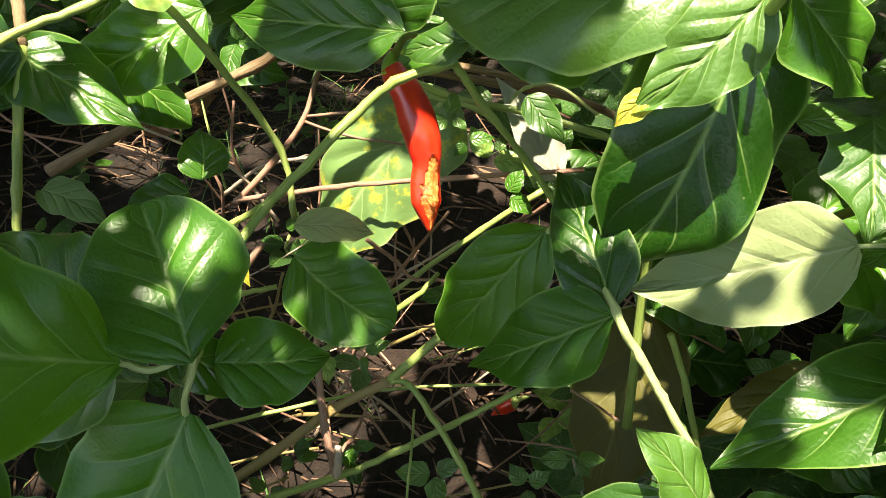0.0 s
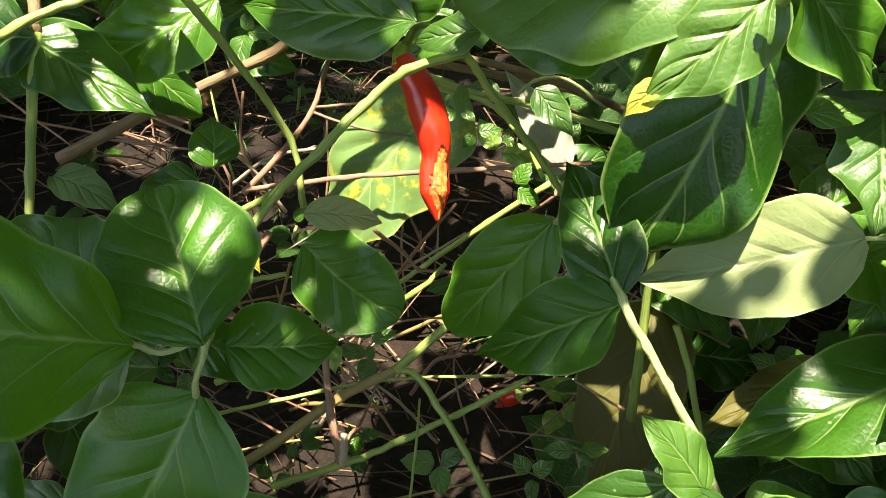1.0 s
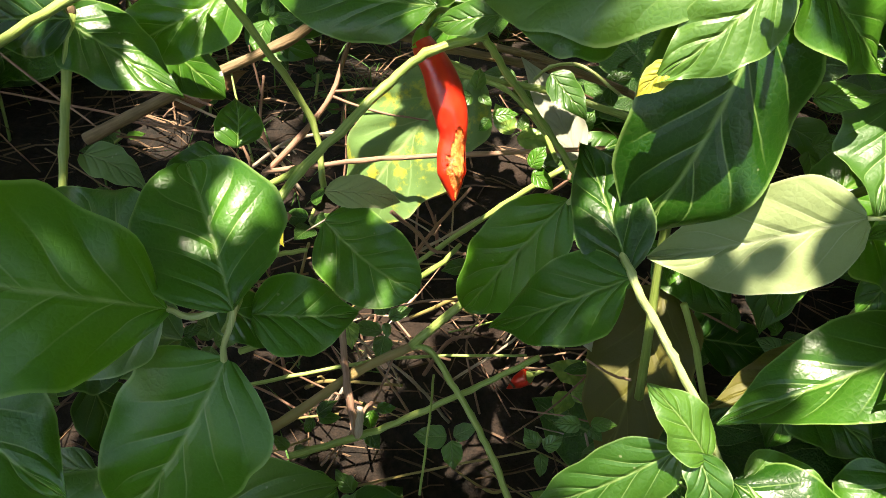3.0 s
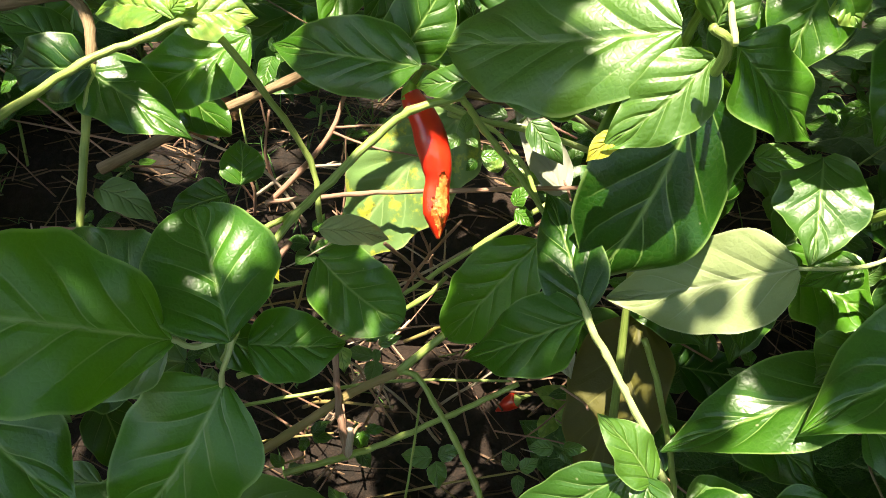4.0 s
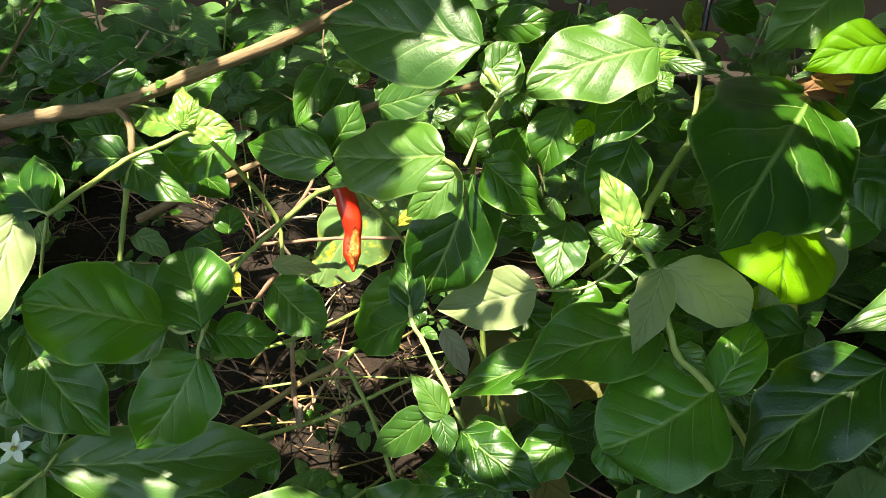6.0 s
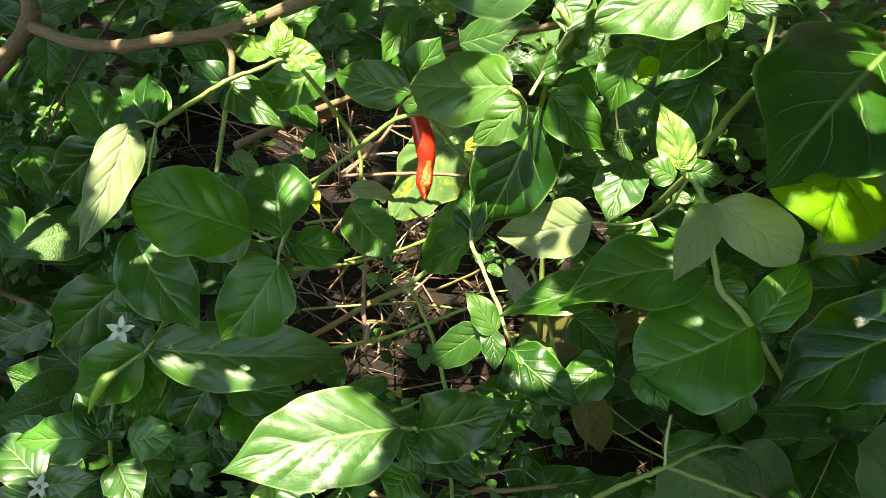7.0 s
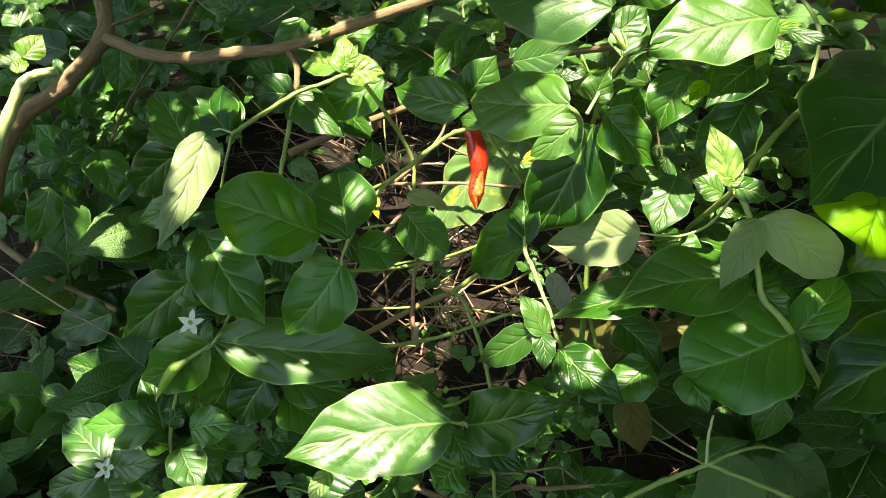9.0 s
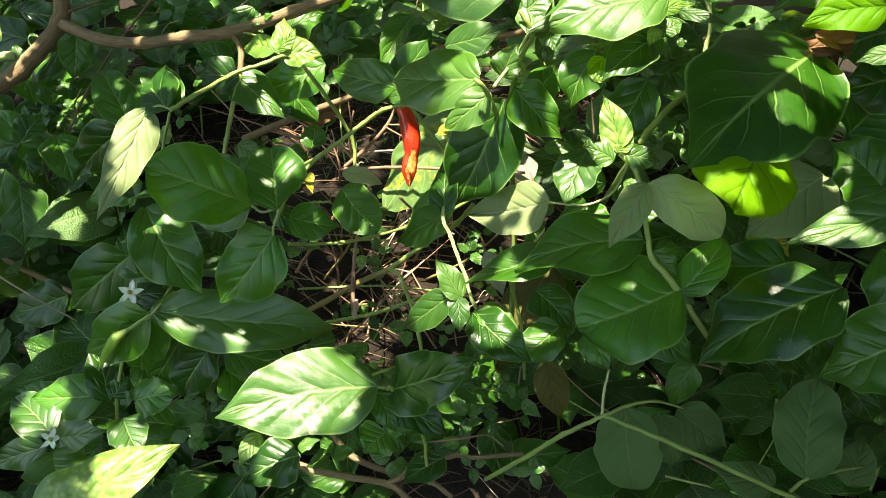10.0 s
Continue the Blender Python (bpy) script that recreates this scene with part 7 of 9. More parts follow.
shoot(shrub, (-0.541, 0.337, 0.423), "fresh", 0.022, 3061)
shoot(shrub, (-0.483, 0.412, 0.334), "fresh", 0.031, 4628)
shoot(shrub, (-0.467, 0.404, 0.311), "fresh", 0.029, 9949)
shoot(shrub, (-0.534, 0.307, 0.219), "fresh", 0.024, 4901)
shoot(shrub, (-0.495, 0.320, 0.198), "deep", 0.031, 3440)
shoot(shrub, (-0.509, 0.326, 0.363), "fresh", 0.027, 6828)
shoot(shrub, (-0.541, 0.307, 0.433), "fresh", 0.020, 5973)
shoot(shrub, (-0.487, 0.332, 0.212), "fresh", 0.021, 7991)
shoot(shrub, (-0.528, 0.390, 0.327), "deep", 0.025, 5782)
shoot(shrub, (-0.588, 0.350, 0.325), "deep", 0.026, 4752)
shoot(shrub, (-0.465, 0.319, 0.178), "fresh", 0.024, 2619)
shoot(shrub, (-0.472, 0.418, 0.336), "deep", 0.028, 4586)
shoot(shrub, (-0.494, 0.335, 0.272), "fresh", 0.020, 9549)
shoot(shrub, (-0.412, 0.459, 0.363), "fresh", 0.022, 7468)
shoot(shrub, (-0.464, 0.390, 0.288), "fresh", 0.031, 4586)
shoot(shrub, (-0.511, 0.324, 0.431), "deep", 0.016, 3190)
shoot(shrub, (-0.594, 0.273, 0.185), "fresh", 0.026, 6453)
shoot(shrub, (-0.533, 0.287, 0.370), "deep", 0.018, 9976)
shoot(shrub, (-0.246, 0.245, 0.346), "young", 0.020, 4889)
shoot(shrub, (-0.565, 0.331, 0.388), "deep", 0.028, 5672)
shoot(shrub, (-0.521, 0.319, 0.259), "fresh", 0.026, 465)
shoot(shrub, (-0.538, 0.443, 0.415), "deep", 0.016, 4405)
shoot(shrub, (-0.477, 0.370, 0.265), "deep", 0.021, 7197)
shoot(shrub, (-0.551, 0.402, 0.359), "fresh", 0.021, 2720)
shoot(shrub, (-0.426, 0.361, 0.219), "deep", 0.027, 887)
shoot(shrub, (-0.423, 0.447, 0.351), "fresh", 0.019, 6294)
shoot(shrub, (-0.478, 0.400, 0.312), "fresh", 0.017, 6693)
shoot(shrub, (-0.406, 0.486, 0.402), "deep", 0.016, 8856)
shoot(shrub, (-0.269, 0.262, 0.349), "deep", 0.020, 6927)
shoot(shrub, (-0.528, 0.334, 0.259), "deep", 0.025, 5328)
shoot(shrub, (-0.443, 0.368, 0.251), "deep", 0.027, 9401)
shoot(shrub, (-0.454, 0.325, 0.180), "fresh", 0.020, 2180)
shoot(shrub, (-0.610, 0.320, 0.267), "fresh", 0.020, 2181)
shoot(shrub, (-0.504, 0.377, 0.292), "fresh", 0.020, 3958)
shoot(shrub, (-0.398, 0.500, 0.419), "fresh", 0.020, 5304)
shoot(shrub, (-0.542, 0.407, 0.361), "deep", 0.023, 2840)
shoot(shrub, (-0.499, 0.431, 0.373), "deep", 0.021, 4427)
shoot(shrub, (-0.498, 0.322, 0.203), "deep", 0.024, 6786)
shoot(shrub, (-0.567, 0.281, 0.181), "deep", 0.029, 1297)
shoot(shrub, (-0.444, 0.412, 0.310), "deep", 0.030, 5051)
shoot(shrub, (-0.490, 0.448, 0.394), "fresh", 0.016, 5278)
shoot(shrub, (-0.496, 0.341, 0.375), "deep", 0.020, 6643)
shoot(shrub, (-0.251, 0.221, 0.358), "young", 0.013, 7738)
shoot(shrub, (-0.515, 0.415, 0.357), "fresh", 0.026, 6451)
shoot(shrub, (-0.426, 0.391, 0.363), "fresh", 0.023, 1024)
shoot(shrub, (-0.422, 0.479, 0.401), "fresh", 0.024, 501)
shoot(shrub, (-0.537, 0.350, 0.275), "fresh", 0.024, 2911)
shoot(shrub, (-0.407, 0.449, 0.345), "fresh", 0.026, 970)
shoot(shrub, (-0.243, 0.216, 0.365), "deep", 0.013, 2285)
shoot(shrub, (-0.526, 0.419, 0.371), "deep", 0.031, 215)
shoot(shrub, (-0.414, 0.456, 0.360), "fresh", 0.029, 9402)
shoot(shrub, (-0.537, 0.301, 0.393), "deep", 0.025, 2969)
shoot(shrub, (-0.510, 0.324, 0.244), "fresh", 0.019, 8651)
shoot(shrub, (-0.451, 0.395, 0.288), "young", 0.031, 4085)
shoot(plant_flower, (-0.187, 0.135, 0.072), "fresh", 0.014, 3517)
shoot(plant_flower, (-0.193, 0.171, 0.087), "deep", 0.026, 9478)
shoot(plant_flower, (-0.151, 0.162, 0.146), "fresh", 0.018, 3516)
shoot(plant_flower, (-0.262, 0.192, 0.241), "deep", 0.021, 1068)
shoot(plant_flower, (-0.231, 0.118, 0.045), "deep", 0.017, 8583)
shoot(plant_flower, (-0.189, 0.183, 0.300), "deep", 0.014, 2877)
shoot(plant_flower, (-0.450, 0.277, 0.104), "deep", 0.033, 8232)
shoot(plant_flower, (-0.218, 0.090, 0.111), "deep", 0.015, 6826)
shoot(plant_flower, (-0.170, 0.159, 0.151), "deep", 0.016, 3681)
shoot(plant_flower, (-0.423, 0.253, 0.049), "fresh", 0.031, 5161)
shoot(plant_flower, (-0.288, 0.125, 0.073), "deep", 0.025, 1846)
shoot(plant_flower, (-0.295, 0.101, 0.045), "fresh", 0.017, 8195)
shoot(plant_flower, (-0.149, 0.221, 0.138), "deep", 0.027, 2458)
shoot(plant_flower, (-0.195, 0.114, 0.069), "fresh", 0.024, 8393)
shoot(plant_flower, (-0.467, 0.141, -0.074), "deep", 0.031, 475)
shoot(plant_flower, (-0.275, 0.192, 0.244), "fresh", 0.016, 6289)
shoot(plant_flower, (-0.172, 0.226, 0.179), "fresh", 0.014, 2354)
shoot(plant_flower, (-0.420, 0.240, 0.028), "fresh", 0.033, 7647)
shoot(plant_flower, (-0.521, 0.181, -0.002), "young", 0.022, 8533)
shoot(plant_flower, (-0.239, 0.173, 0.278), "deep", 0.012, 5345)
shoot(plant_flower, (-0.470, 0.264, 0.095), "fresh", 0.025, 3397)
shoot(plant_flower, (-0.449, 0.182, 0.003), "fresh", 0.023, 7136)
shoot(plant_flower, (-0.409, 0.243, 0.026), "fresh", 0.022, 8549)
shoot(plant_flower, (-0.547, 0.269, 0.150), "fresh", 0.028, 4969)
shoot(plant_flower, (-0.212, 0.138, 0.046), "fresh", 0.017, 2955)
shoot(plant_flower, (-0.429, 0.286, 0.105), "deep", 0.017, 5372)
shoot(plant_flower, (-0.382, 0.274, 0.057), "deep", 0.031, 8915)
shoot(plant_flower, (-0.132, 0.233, 0.278), "deep", 0.014, 5704)
shoot(plant_flower, (-0.213, 0.191, 0.172), "fresh", 0.013, 7303)
shoot(plant_flower, (-0.224, 0.158, 0.217), "fresh", 0.020, 5865)
shoot(plant_flower, (-0.483, 0.280, 0.128), "fresh", 0.019, 95)
shoot(plant_flower, (-0.251, 0.203, 0.175), "deep", 0.020, 5883)
shoot(plant_flower, (-0.132, 0.176, 0.109), "fresh", 0.016, 9960)
shoot(plant_flower, (-0.226, 0.086, 0.089), "deep", 0.020, 9145)
shoot(plant_flower, (-0.234, 0.225, 0.256), "deep", 0.017, 4923)
shoot(plant_flower, (-0.230, 0.150, 0.081), "deep", 0.015, 2639)
shoot(plant_flower, (-0.220, 0.188, 0.119), "fresh", 0.025, 9622)
shoot(plant_flower, (-0.494, 0.282, 0.139), "fresh", 0.023, 8074)
shoot(plant_flower, (-0.187, 0.181, 0.254), "fresh", 0.018, 4923)
shoot(plant_flower, (-0.541, 0.188, 0.021), "young", 0.033, 2526)
shoot(plant_flower, (-0.224, 0.141, 0.066), "fresh", 0.015, 9495)
shoot(plant_flower, (-0.295, 0.170, 0.101), "fresh", 0.019, 9147)
shoot(plant_flower, (-0.169, 0.182, 0.288), "fresh", 0.017, 4367)
shoot(plant_flower, (-0.170, 0.148, 0.097), "deep", 0.014, 6549)
shoot(plant_flower, (-0.495, 0.241, 0.076), "fresh", 0.033, 5921)
shoot(plant_flower, (-0.451, 0.266, 0.087), "fresh", 0.032, 1519)
shoot(plant_flower, (-0.562, 0.241, 0.116), "deep", 0.018, 9978)
shoot(plant_flower, (-0.513, 0.178, -0.012), "young", 0.032, 2756)
shoot(plant_flower, (-0.527, 0.159, -0.033), "fresh", 0.033, 615)
shoot(plant_flower, (-0.120, 0.206, 0.228), "fresh", 0.018, 2983)
shoot(plant_flower, (-0.178, 0.160, 0.138), "fresh", 0.016, 6034)
shoot(plant_flower, (-0.527, 0.220, 0.062), "deep", 0.024, 3381)
shoot(plant_flower, (-0.243, 0.164, 0.217), "deep", 0.020, 3363)
shoot(plant_flower, (-0.148, 0.159, 0.086), "fresh", 0.013, 7685)
shoot(plant_flower, (-0.496, 0.180, -0.018), "fresh", 0.027, 5121)
shoot(plant_flower, (-0.279, 0.115, 0.113), "fresh", 0.013, 4889)
shoot(plant_flower, (-0.142, 0.167, 0.074), "fresh", 0.026, 271)
shoot(plant_flower, (-0.500, 0.152, -0.061), "deep", 0.032, 7811)
shoot(plant_flower, (-0.155, 0.126, 0.136), "fresh", 0.020, 9563)
shoot(plant_flower, (-0.411, 0.278, 0.082), "fresh", 0.018, 6765)
shoot(shrub, (-0.284, 0.545, 0.419), "fresh", 0.018, 7173)
shoot(shrub, (-0.241, 0.304, 0.396), "deep", 0.015, 4363)
shoot(shrub, (-0.166, 0.298, 0.457), "deep", 0.010, 8021)
shoot(shrub, (-0.274, 0.545, 0.413), "young", 0.018, 4331)
shoot(shrub, (-0.198, 0.566, 0.399), "deep", 0.029, 7083)
shoot(shrub, (-0.185, 0.369, 0.393), "fresh", 0.019, 5870)
shoot(shrub, (-0.204, 0.332, 0.447), "young", 0.011, 2717)
shoot(shrub, (-0.169, 0.345, 0.427), "deep", 0.020, 3455)
shoot(shrub, (-0.040, 0.383, 0.482), "fresh", 0.013, 1446)
shoot(shrub, (-0.364, 0.482, 0.371), "deep", 0.017, 4384)
shoot(shrub, (-0.188, 0.316, 0.448), "fresh", 0.018, 7711)
shoot(shrub, (-0.191, 0.534, 0.346), "deep", 0.027, 5794)
shoot(shrub, (-0.249, 0.346, 0.400), "deep", 0.018, 2794)
shoot(shrub, (-0.221, 0.536, 0.366), "fresh", 0.021, 8542)
shoot(shrub, (-0.244, 0.338, 0.398), "fresh", 0.017, 2928)
shoot(shrub, (-0.243, 0.533, 0.376), "fresh", 0.027, 282)
shoot(shrub, (-0.172, 0.297, 0.432), "fresh", 0.018, 5990)
shoot(shrub, (-0.393, 0.502, 0.419), "fresh", 0.023, 2981)
shoot(shrub, (-0.058, 0.379, 0.478), "young", 0.014, 7279)
shoot(shrub, (-0.287, 0.545, 0.421), "deep", 0.024, 7145)
shoot(shrub, (-0.051, 0.386, 0.454), "fresh", 0.011, 5022)
shoot(shrub, (-0.199, 0.338, 0.466), "deep", 0.020, 4098)
shoot(shrub, (-0.380, 0.476, 0.371), "fresh", 0.024, 2890)
shoot(shrub, (-0.270, 0.543, 0.407), "fresh", 0.019, 5034)
shoot(shrub, (-0.245, 0.551, 0.404), "deep", 0.018, 3878)
shoot(shrub, (-0.239, 0.542, 0.387), "deep", 0.016, 9751)
shoot(shrub, (-0.202, 0.319, 0.433), "deep", 0.012, 4030)
shoot(shrub, (-0.204, 0.558, 0.391), "deep", 0.028, 1481)
shoot(shrub, (-0.192, 0.336, 0.424), "fresh", 0.017, 1450)
shoot(shrub, (-0.253, 0.542, 0.395), "deep", 0.029, 2586)
shoot(shrub, (-0.370, 0.497, 0.396), "deep", 0.021, 538)
shoot(shrub, (-0.236, 0.511, 0.336), "fresh", 0.026, 863)
shoot(plant_top, (0.173, 0.306, 0.512), "deep", 0.013, 2272)
shoot(plant_top, (0.076, 0.470, 0.337), "deep", 0.016, 5217)
shoot(plant_top, (0.233, 0.305, 0.481), "deep", 0.008, 107)
shoot(plant_top, (0.006, 0.393, 0.451), "deep", 0.021, 3599)
shoot(plant_top, (0.165, 0.327, 0.479), "deep", 0.011, 639)
shoot(plant_top, (0.015, 0.358, 0.341), "young", 0.019, 4282)
shoot(plant_top, (0.234, 0.338, 0.497), "deep", 0.012, 3122)
shoot(plant_top, (0.219, 0.279, 0.416), "deep", 0.011, 5661)
shoot(plant_top, (0.114, 0.299, 0.475), "young", 0.016, 2500)
shoot(plant_top, (0.217, 0.294, 0.453), "fresh", 0.010, 4824)
shoot(plant_top, (0.173, 0.277, 0.472), "deep", 0.015, 8560)
shoot(plant_top, (0.174, 0.293, 0.423), "deep", 0.015, 3477)
shoot(plant_top, (0.216, 0.251, 0.425), "deep", 0.015, 1751)
shoot(plant_top, (0.082, 0.287, 0.500), "young", 0.013, 7011)
shoot(plant_top, (0.020, 0.421, 0.317), "fresh", 0.013, 967)
shoot(plant_top, (0.053, 0.467, 0.325), "deep", 0.013, 5143)
shoot(plant_top, (0.175, 0.229, 0.436), "deep", 0.012, 7927)
shoot(plant_top, (0.123, 0.308, 0.470), "young", 0.014, 6872)
shoot(plant_top, (-0.009, 0.382, 0.423), "fresh", 0.017, 4192)
shoot(plant_top, (0.144, 0.293, 0.483), "deep", 0.016, 9680)
shoot(plant_top, (0.233, 0.310, 0.494), "deep", 0.011, 4842)
shoot(plant_top, (0.141, 0.282, 0.477), "deep", 0.012, 2797)
shoot(plant_top, (0.143, 0.298, 0.492), "fresh", 0.014, 926)
shoot(plant_top, (0.014, 0.467, 0.336), "fresh", 0.025, 2880)
shoot(plant_top, (0.120, 0.316, 0.466), "fresh", 0.018, 5781)
shoot(plant_top, (0.127, 0.312, 0.444), "fresh", 0.009, 845)
shoot(plant_top, (0.192, 0.248, 0.483), "fresh", 0.013, 7183)
shoot(plant_top, (0.085, 0.259, 0.444), "deep", 0.014, 1174)
shoot(plant_top, (0.088, 0.267, 0.465), "fresh", 0.013, 7227)
shoot(plant_top, (0.003, 0.326, 0.365), "deep", 0.011, 3811)
shoot(plant_top, (0.136, 0.270, 0.523), "fresh", 0.014, 5546)
shoot(plant_top, (0.249, 0.319, 0.453), "fresh", 0.017, 7289)
shoot(plant_top, (-0.024, 0.387, 0.476), "deep", 0.017, 1445)
shoot(plant_top, (0.212, 0.345, 0.491), "deep", 0.009, 8830)
shoot(plant_top, (0.142, 0.277, 0.502), "deep", 0.011, 8928)
shoot(plant_top, (0.270, 0.398, 0.445), "deep", 0.012, 2371)
shoot(plant_top, (0.221, 0.303, 0.489), "fresh", 0.013, 3437)
shoot(plant_top, (0.251, 0.311, 0.436), "deep", 0.011, 3357)
shoot(plant_top, (0.178, 0.294, 0.452), "fresh", 0.015, 3557)
shoot(plant_top, (0.157, 0.300, 0.521), "deep", 0.010, 2492)
shoot(plant_top, (0.171, 0.307, 0.472), "fresh", 0.013, 1158)
shoot(plant_top, (0.082, 0.312, 0.506), "young", 0.010, 7979)
shoot(plant_top, (0.020, 0.366, 0.431), "deep", 0.020, 2597)
shoot(plant_top, (0.018, 0.355, 0.496), "fresh", 0.012, 2098)
shoot(plant_top, (0.023, 0.312, 0.424), "fresh", 0.012, 6068)
shoot(plant_top, (0.157, 0.319, 0.512), "deep", 0.012, 3902)
shoot(plant_top, (0.134, 0.320, 0.520), "fresh", 0.015, 7073)
shoot(plant_top, (0.187, 0.253, 0.430), "deep", 0.008, 1006)
shoot(plant_top, (0.175, 0.319, 0.423), "deep", 0.011, 7621)
shoot(plant_top, (0.114, 0.342, 0.502), "deep", 0.016, 9284)
shoot(plant_top, (0.070, 0.322, 0.511), "deep", 0.012, 4311)
shoot(plant_top, (0.182, 0.259, 0.435), "fresh", 0.009, 8112)
shoot(plant_top, (0.185, 0.316, 0.409), "fresh", 0.015, 7212)
shoot(plant_top, (0.233, 0.283, 0.499), "fresh", 0.015, 3577)
shoot(plant_top, (0.103, 0.289, 0.411), "deep", 0.017, 9710)
shoot(plant_top, (0.019, 0.389, 0.433), "fresh", 0.011, 6009)
shoot(plant_top, (-0.006, 0.334, 0.373), "fresh", 0.013, 3357)
shoot(plant_top, (0.135, 0.277, 0.494), "deep", 0.012, 7815)
shoot(plant_top, (0.131, 0.316, 0.404), "fresh", 0.010, 8839)
shoot(plant_top, (0.219, 0.273, 0.468), "fresh", 0.014, 4791)
shoot(plant_low, (0.092, 0.272, 0.330), "deep", 0.015, 6888)
shoot(plant_low, (0.156, 0.220, 0.410), "fresh", 0.013, 3265)
shoot(plant_low, (0.121, 0.300, 0.367), "deep", 0.013, 1282)
shoot(plant_low, (0.060, 0.347, 0.294), "fresh", 0.022, 2025)
shoot(plant_low, (0.080, 0.342, 0.193), "deep", 0.017, 5782)
shoot(plant_low, (0.155, 0.258, 0.375), "fresh", 0.017, 1266)
shoot(plant_low, (0.288, 0.307, 0.290), "fresh", 0.014, 8413)
shoot(plant_low, (0.224, 0.268, 0.397), "fresh", 0.010, 7041)
shoot(plant_low, (0.191, 0.194, 0.325), "fresh", 0.016, 5730)
shoot(plant_low, (0.182, 0.192, 0.352), "young", 0.010, 3224)
shoot(plant_low, (0.080, 0.348, 0.181), "young", 0.024, 1281)
shoot(plant_low, (0.025, 0.312, 0.344), "deep", 0.014, 4461)
shoot(plant_low, (0.200, 0.206, 0.380), "deep", 0.014, 3731)
shoot(plant_low, (0.204, 0.259, 0.363), "deep", 0.012, 304)
shoot(plant_low, (0.134, 0.250, 0.373), "deep", 0.010, 8393)
shoot(plant_low, (0.067, 0.329, 0.183), "young", 0.027, 5031)
shoot(plant_low, (0.223, 0.284, 0.412), "fresh", 0.014, 9901)
shoot(plant_low, (0.227, 0.263, 0.337), "fresh", 0.014, 7040)
shoot(plant_low, (0.313, 0.298, 0.291), "fresh", 0.014, 463)
shoot(plant_low, (0.194, 0.222, 0.360), "young", 0.012, 6528)
shoot(plant_low, (0.173, 0.296, 0.258), "fresh", 0.017, 4242)
shoot(plant_low, (0.212, 0.158, 0.350), "deep", 0.014, 1439)
shoot(plant_low, (0.082, 0.297, 0.199), "deep", 0.015, 1577)
shoot(plant_low, (0.248, 0.250, 0.316), "fresh", 0.009, 9280)
shoot(plant_low, (0.186, 0.342, 0.235), "deep", 0.018, 4264)
shoot(plant_low, (0.239, 0.304, 0.388), "fresh", 0.013, 1436)
shoot(plant_low, (0.285, 0.308, 0.355), "deep", 0.011, 9191)
shoot(plant_low, (0.099, 0.371, 0.180), "fresh", 0.022, 8018)
shoot(plant_low, (0.061, 0.479, 0.296), "deep", 0.024, 8719)
shoot(plant_low, (0.021, 0.376, 0.254), "deep", 0.019, 4207)
shoot(plant_low, (0.107, 0.224, 0.370), "fresh", 0.019, 2328)
shoot(plant_low, (0.150, 0.310, 0.370), "fresh", 0.015, 1418)
shoot(plant_low, (0.235, 0.267, 0.367), "deep", 0.012, 5724)
shoot(plant_low, (0.196, 0.239, 0.421), "fresh", 0.012, 1751)
shoot(plant_low, (0.029, 0.358, 0.245), "fresh", 0.017, 2997)
shoot(plant_low, (0.150, 0.245, 0.363), "fresh", 0.014, 268)
shoot(plant_low, (0.242, 0.249, 0.328), "fresh", 0.018, 1545)
shoot(plant_low, (0.167, 0.238, 0.366), "fresh", 0.018, 9557)
shoot(plant_low, (0.053, 0.439, 0.287), "fresh", 0.014, 8637)
shoot(plant_low, (0.287, 0.273, 0.343), "deep", 0.013, 8456)
shoot(plant_low, (0.294, 0.260, 0.337), "fresh", 0.018, 3616)
shoot(plant_low, (0.059, 0.209, 0.279), "fresh", 0.011, 5606)
shoot(plant_low, (0.238, 0.230, 0.324), "fresh", 0.019, 8391)
shoot(plant_low, (0.142, 0.277, 0.337), "fresh", 0.020, 1677)
shoot(plant_flower, (-0.023, 0.144, 0.154), "deep", 0.019, 8544)
shoot(plant_flower, (0.019, 0.172, 0.139), "fresh", 0.020, 4954)
shoot(plant_flower, (-0.056, 0.256, 0.146), "fresh", 0.017, 5162)
shoot(plant_flower, (-0.114, 0.232, 0.129), "deep", 0.021, 5361)
shoot(plant_flower, (0.091, 0.149, 0.279), "deep", 0.014, 5926)
shoot(plant_flower, (0.059, 0.226, 0.198), "young", 0.016, 8293)
shoot(plant_flower, (0.101, 0.182, 0.211), "deep", 0.015, 7763)
shoot(plant_flower, (0.111, 0.222, 0.200), "fresh", 0.019, 9460)
shoot(plant_flower, (0.091, 0.169, 0.167), "fresh", 0.013, 4765)
shoot(plant_flower, (-0.003, 0.197, 0.203), "fresh", 0.018, 4893)
shoot(plant_flower, (0.089, 0.201, 0.234), "deep", 0.015, 1495)
shoot(plant_flower, (0.106, 0.195, 0.239), "fresh", 0.011, 9304)
shoot(plant_flower, (0.014, 0.169, 0.171), "deep", 0.017, 5787)
shoot(plant_flower, (0.077, 0.187, 0.198), "fresh", 0.019, 5134)
shoot(plant_flower, (0.087, 0.215, 0.155), "deep", 0.013, 3579)
shoot(plant_flower, (0.115, 0.215, 0.193), "deep", 0.011, 4790)
shoot(plant_flower, (0.073, 0.192, 0.161), "deep", 0.016, 7113)
shoot(plant_flower, (0.089, 0.159, 0.267), "fresh", 0.011, 9372)
shoot(plant_flower, (0.001, 0.190, 0.195), "deep", 0.018, 9602)
shoot(plant_flower, (0.138, 0.170, 0.182), "fresh", 0.019, 2116)
shoot(plant_flower, (0.069, 0.216, 0.162), "deep", 0.018, 5113)
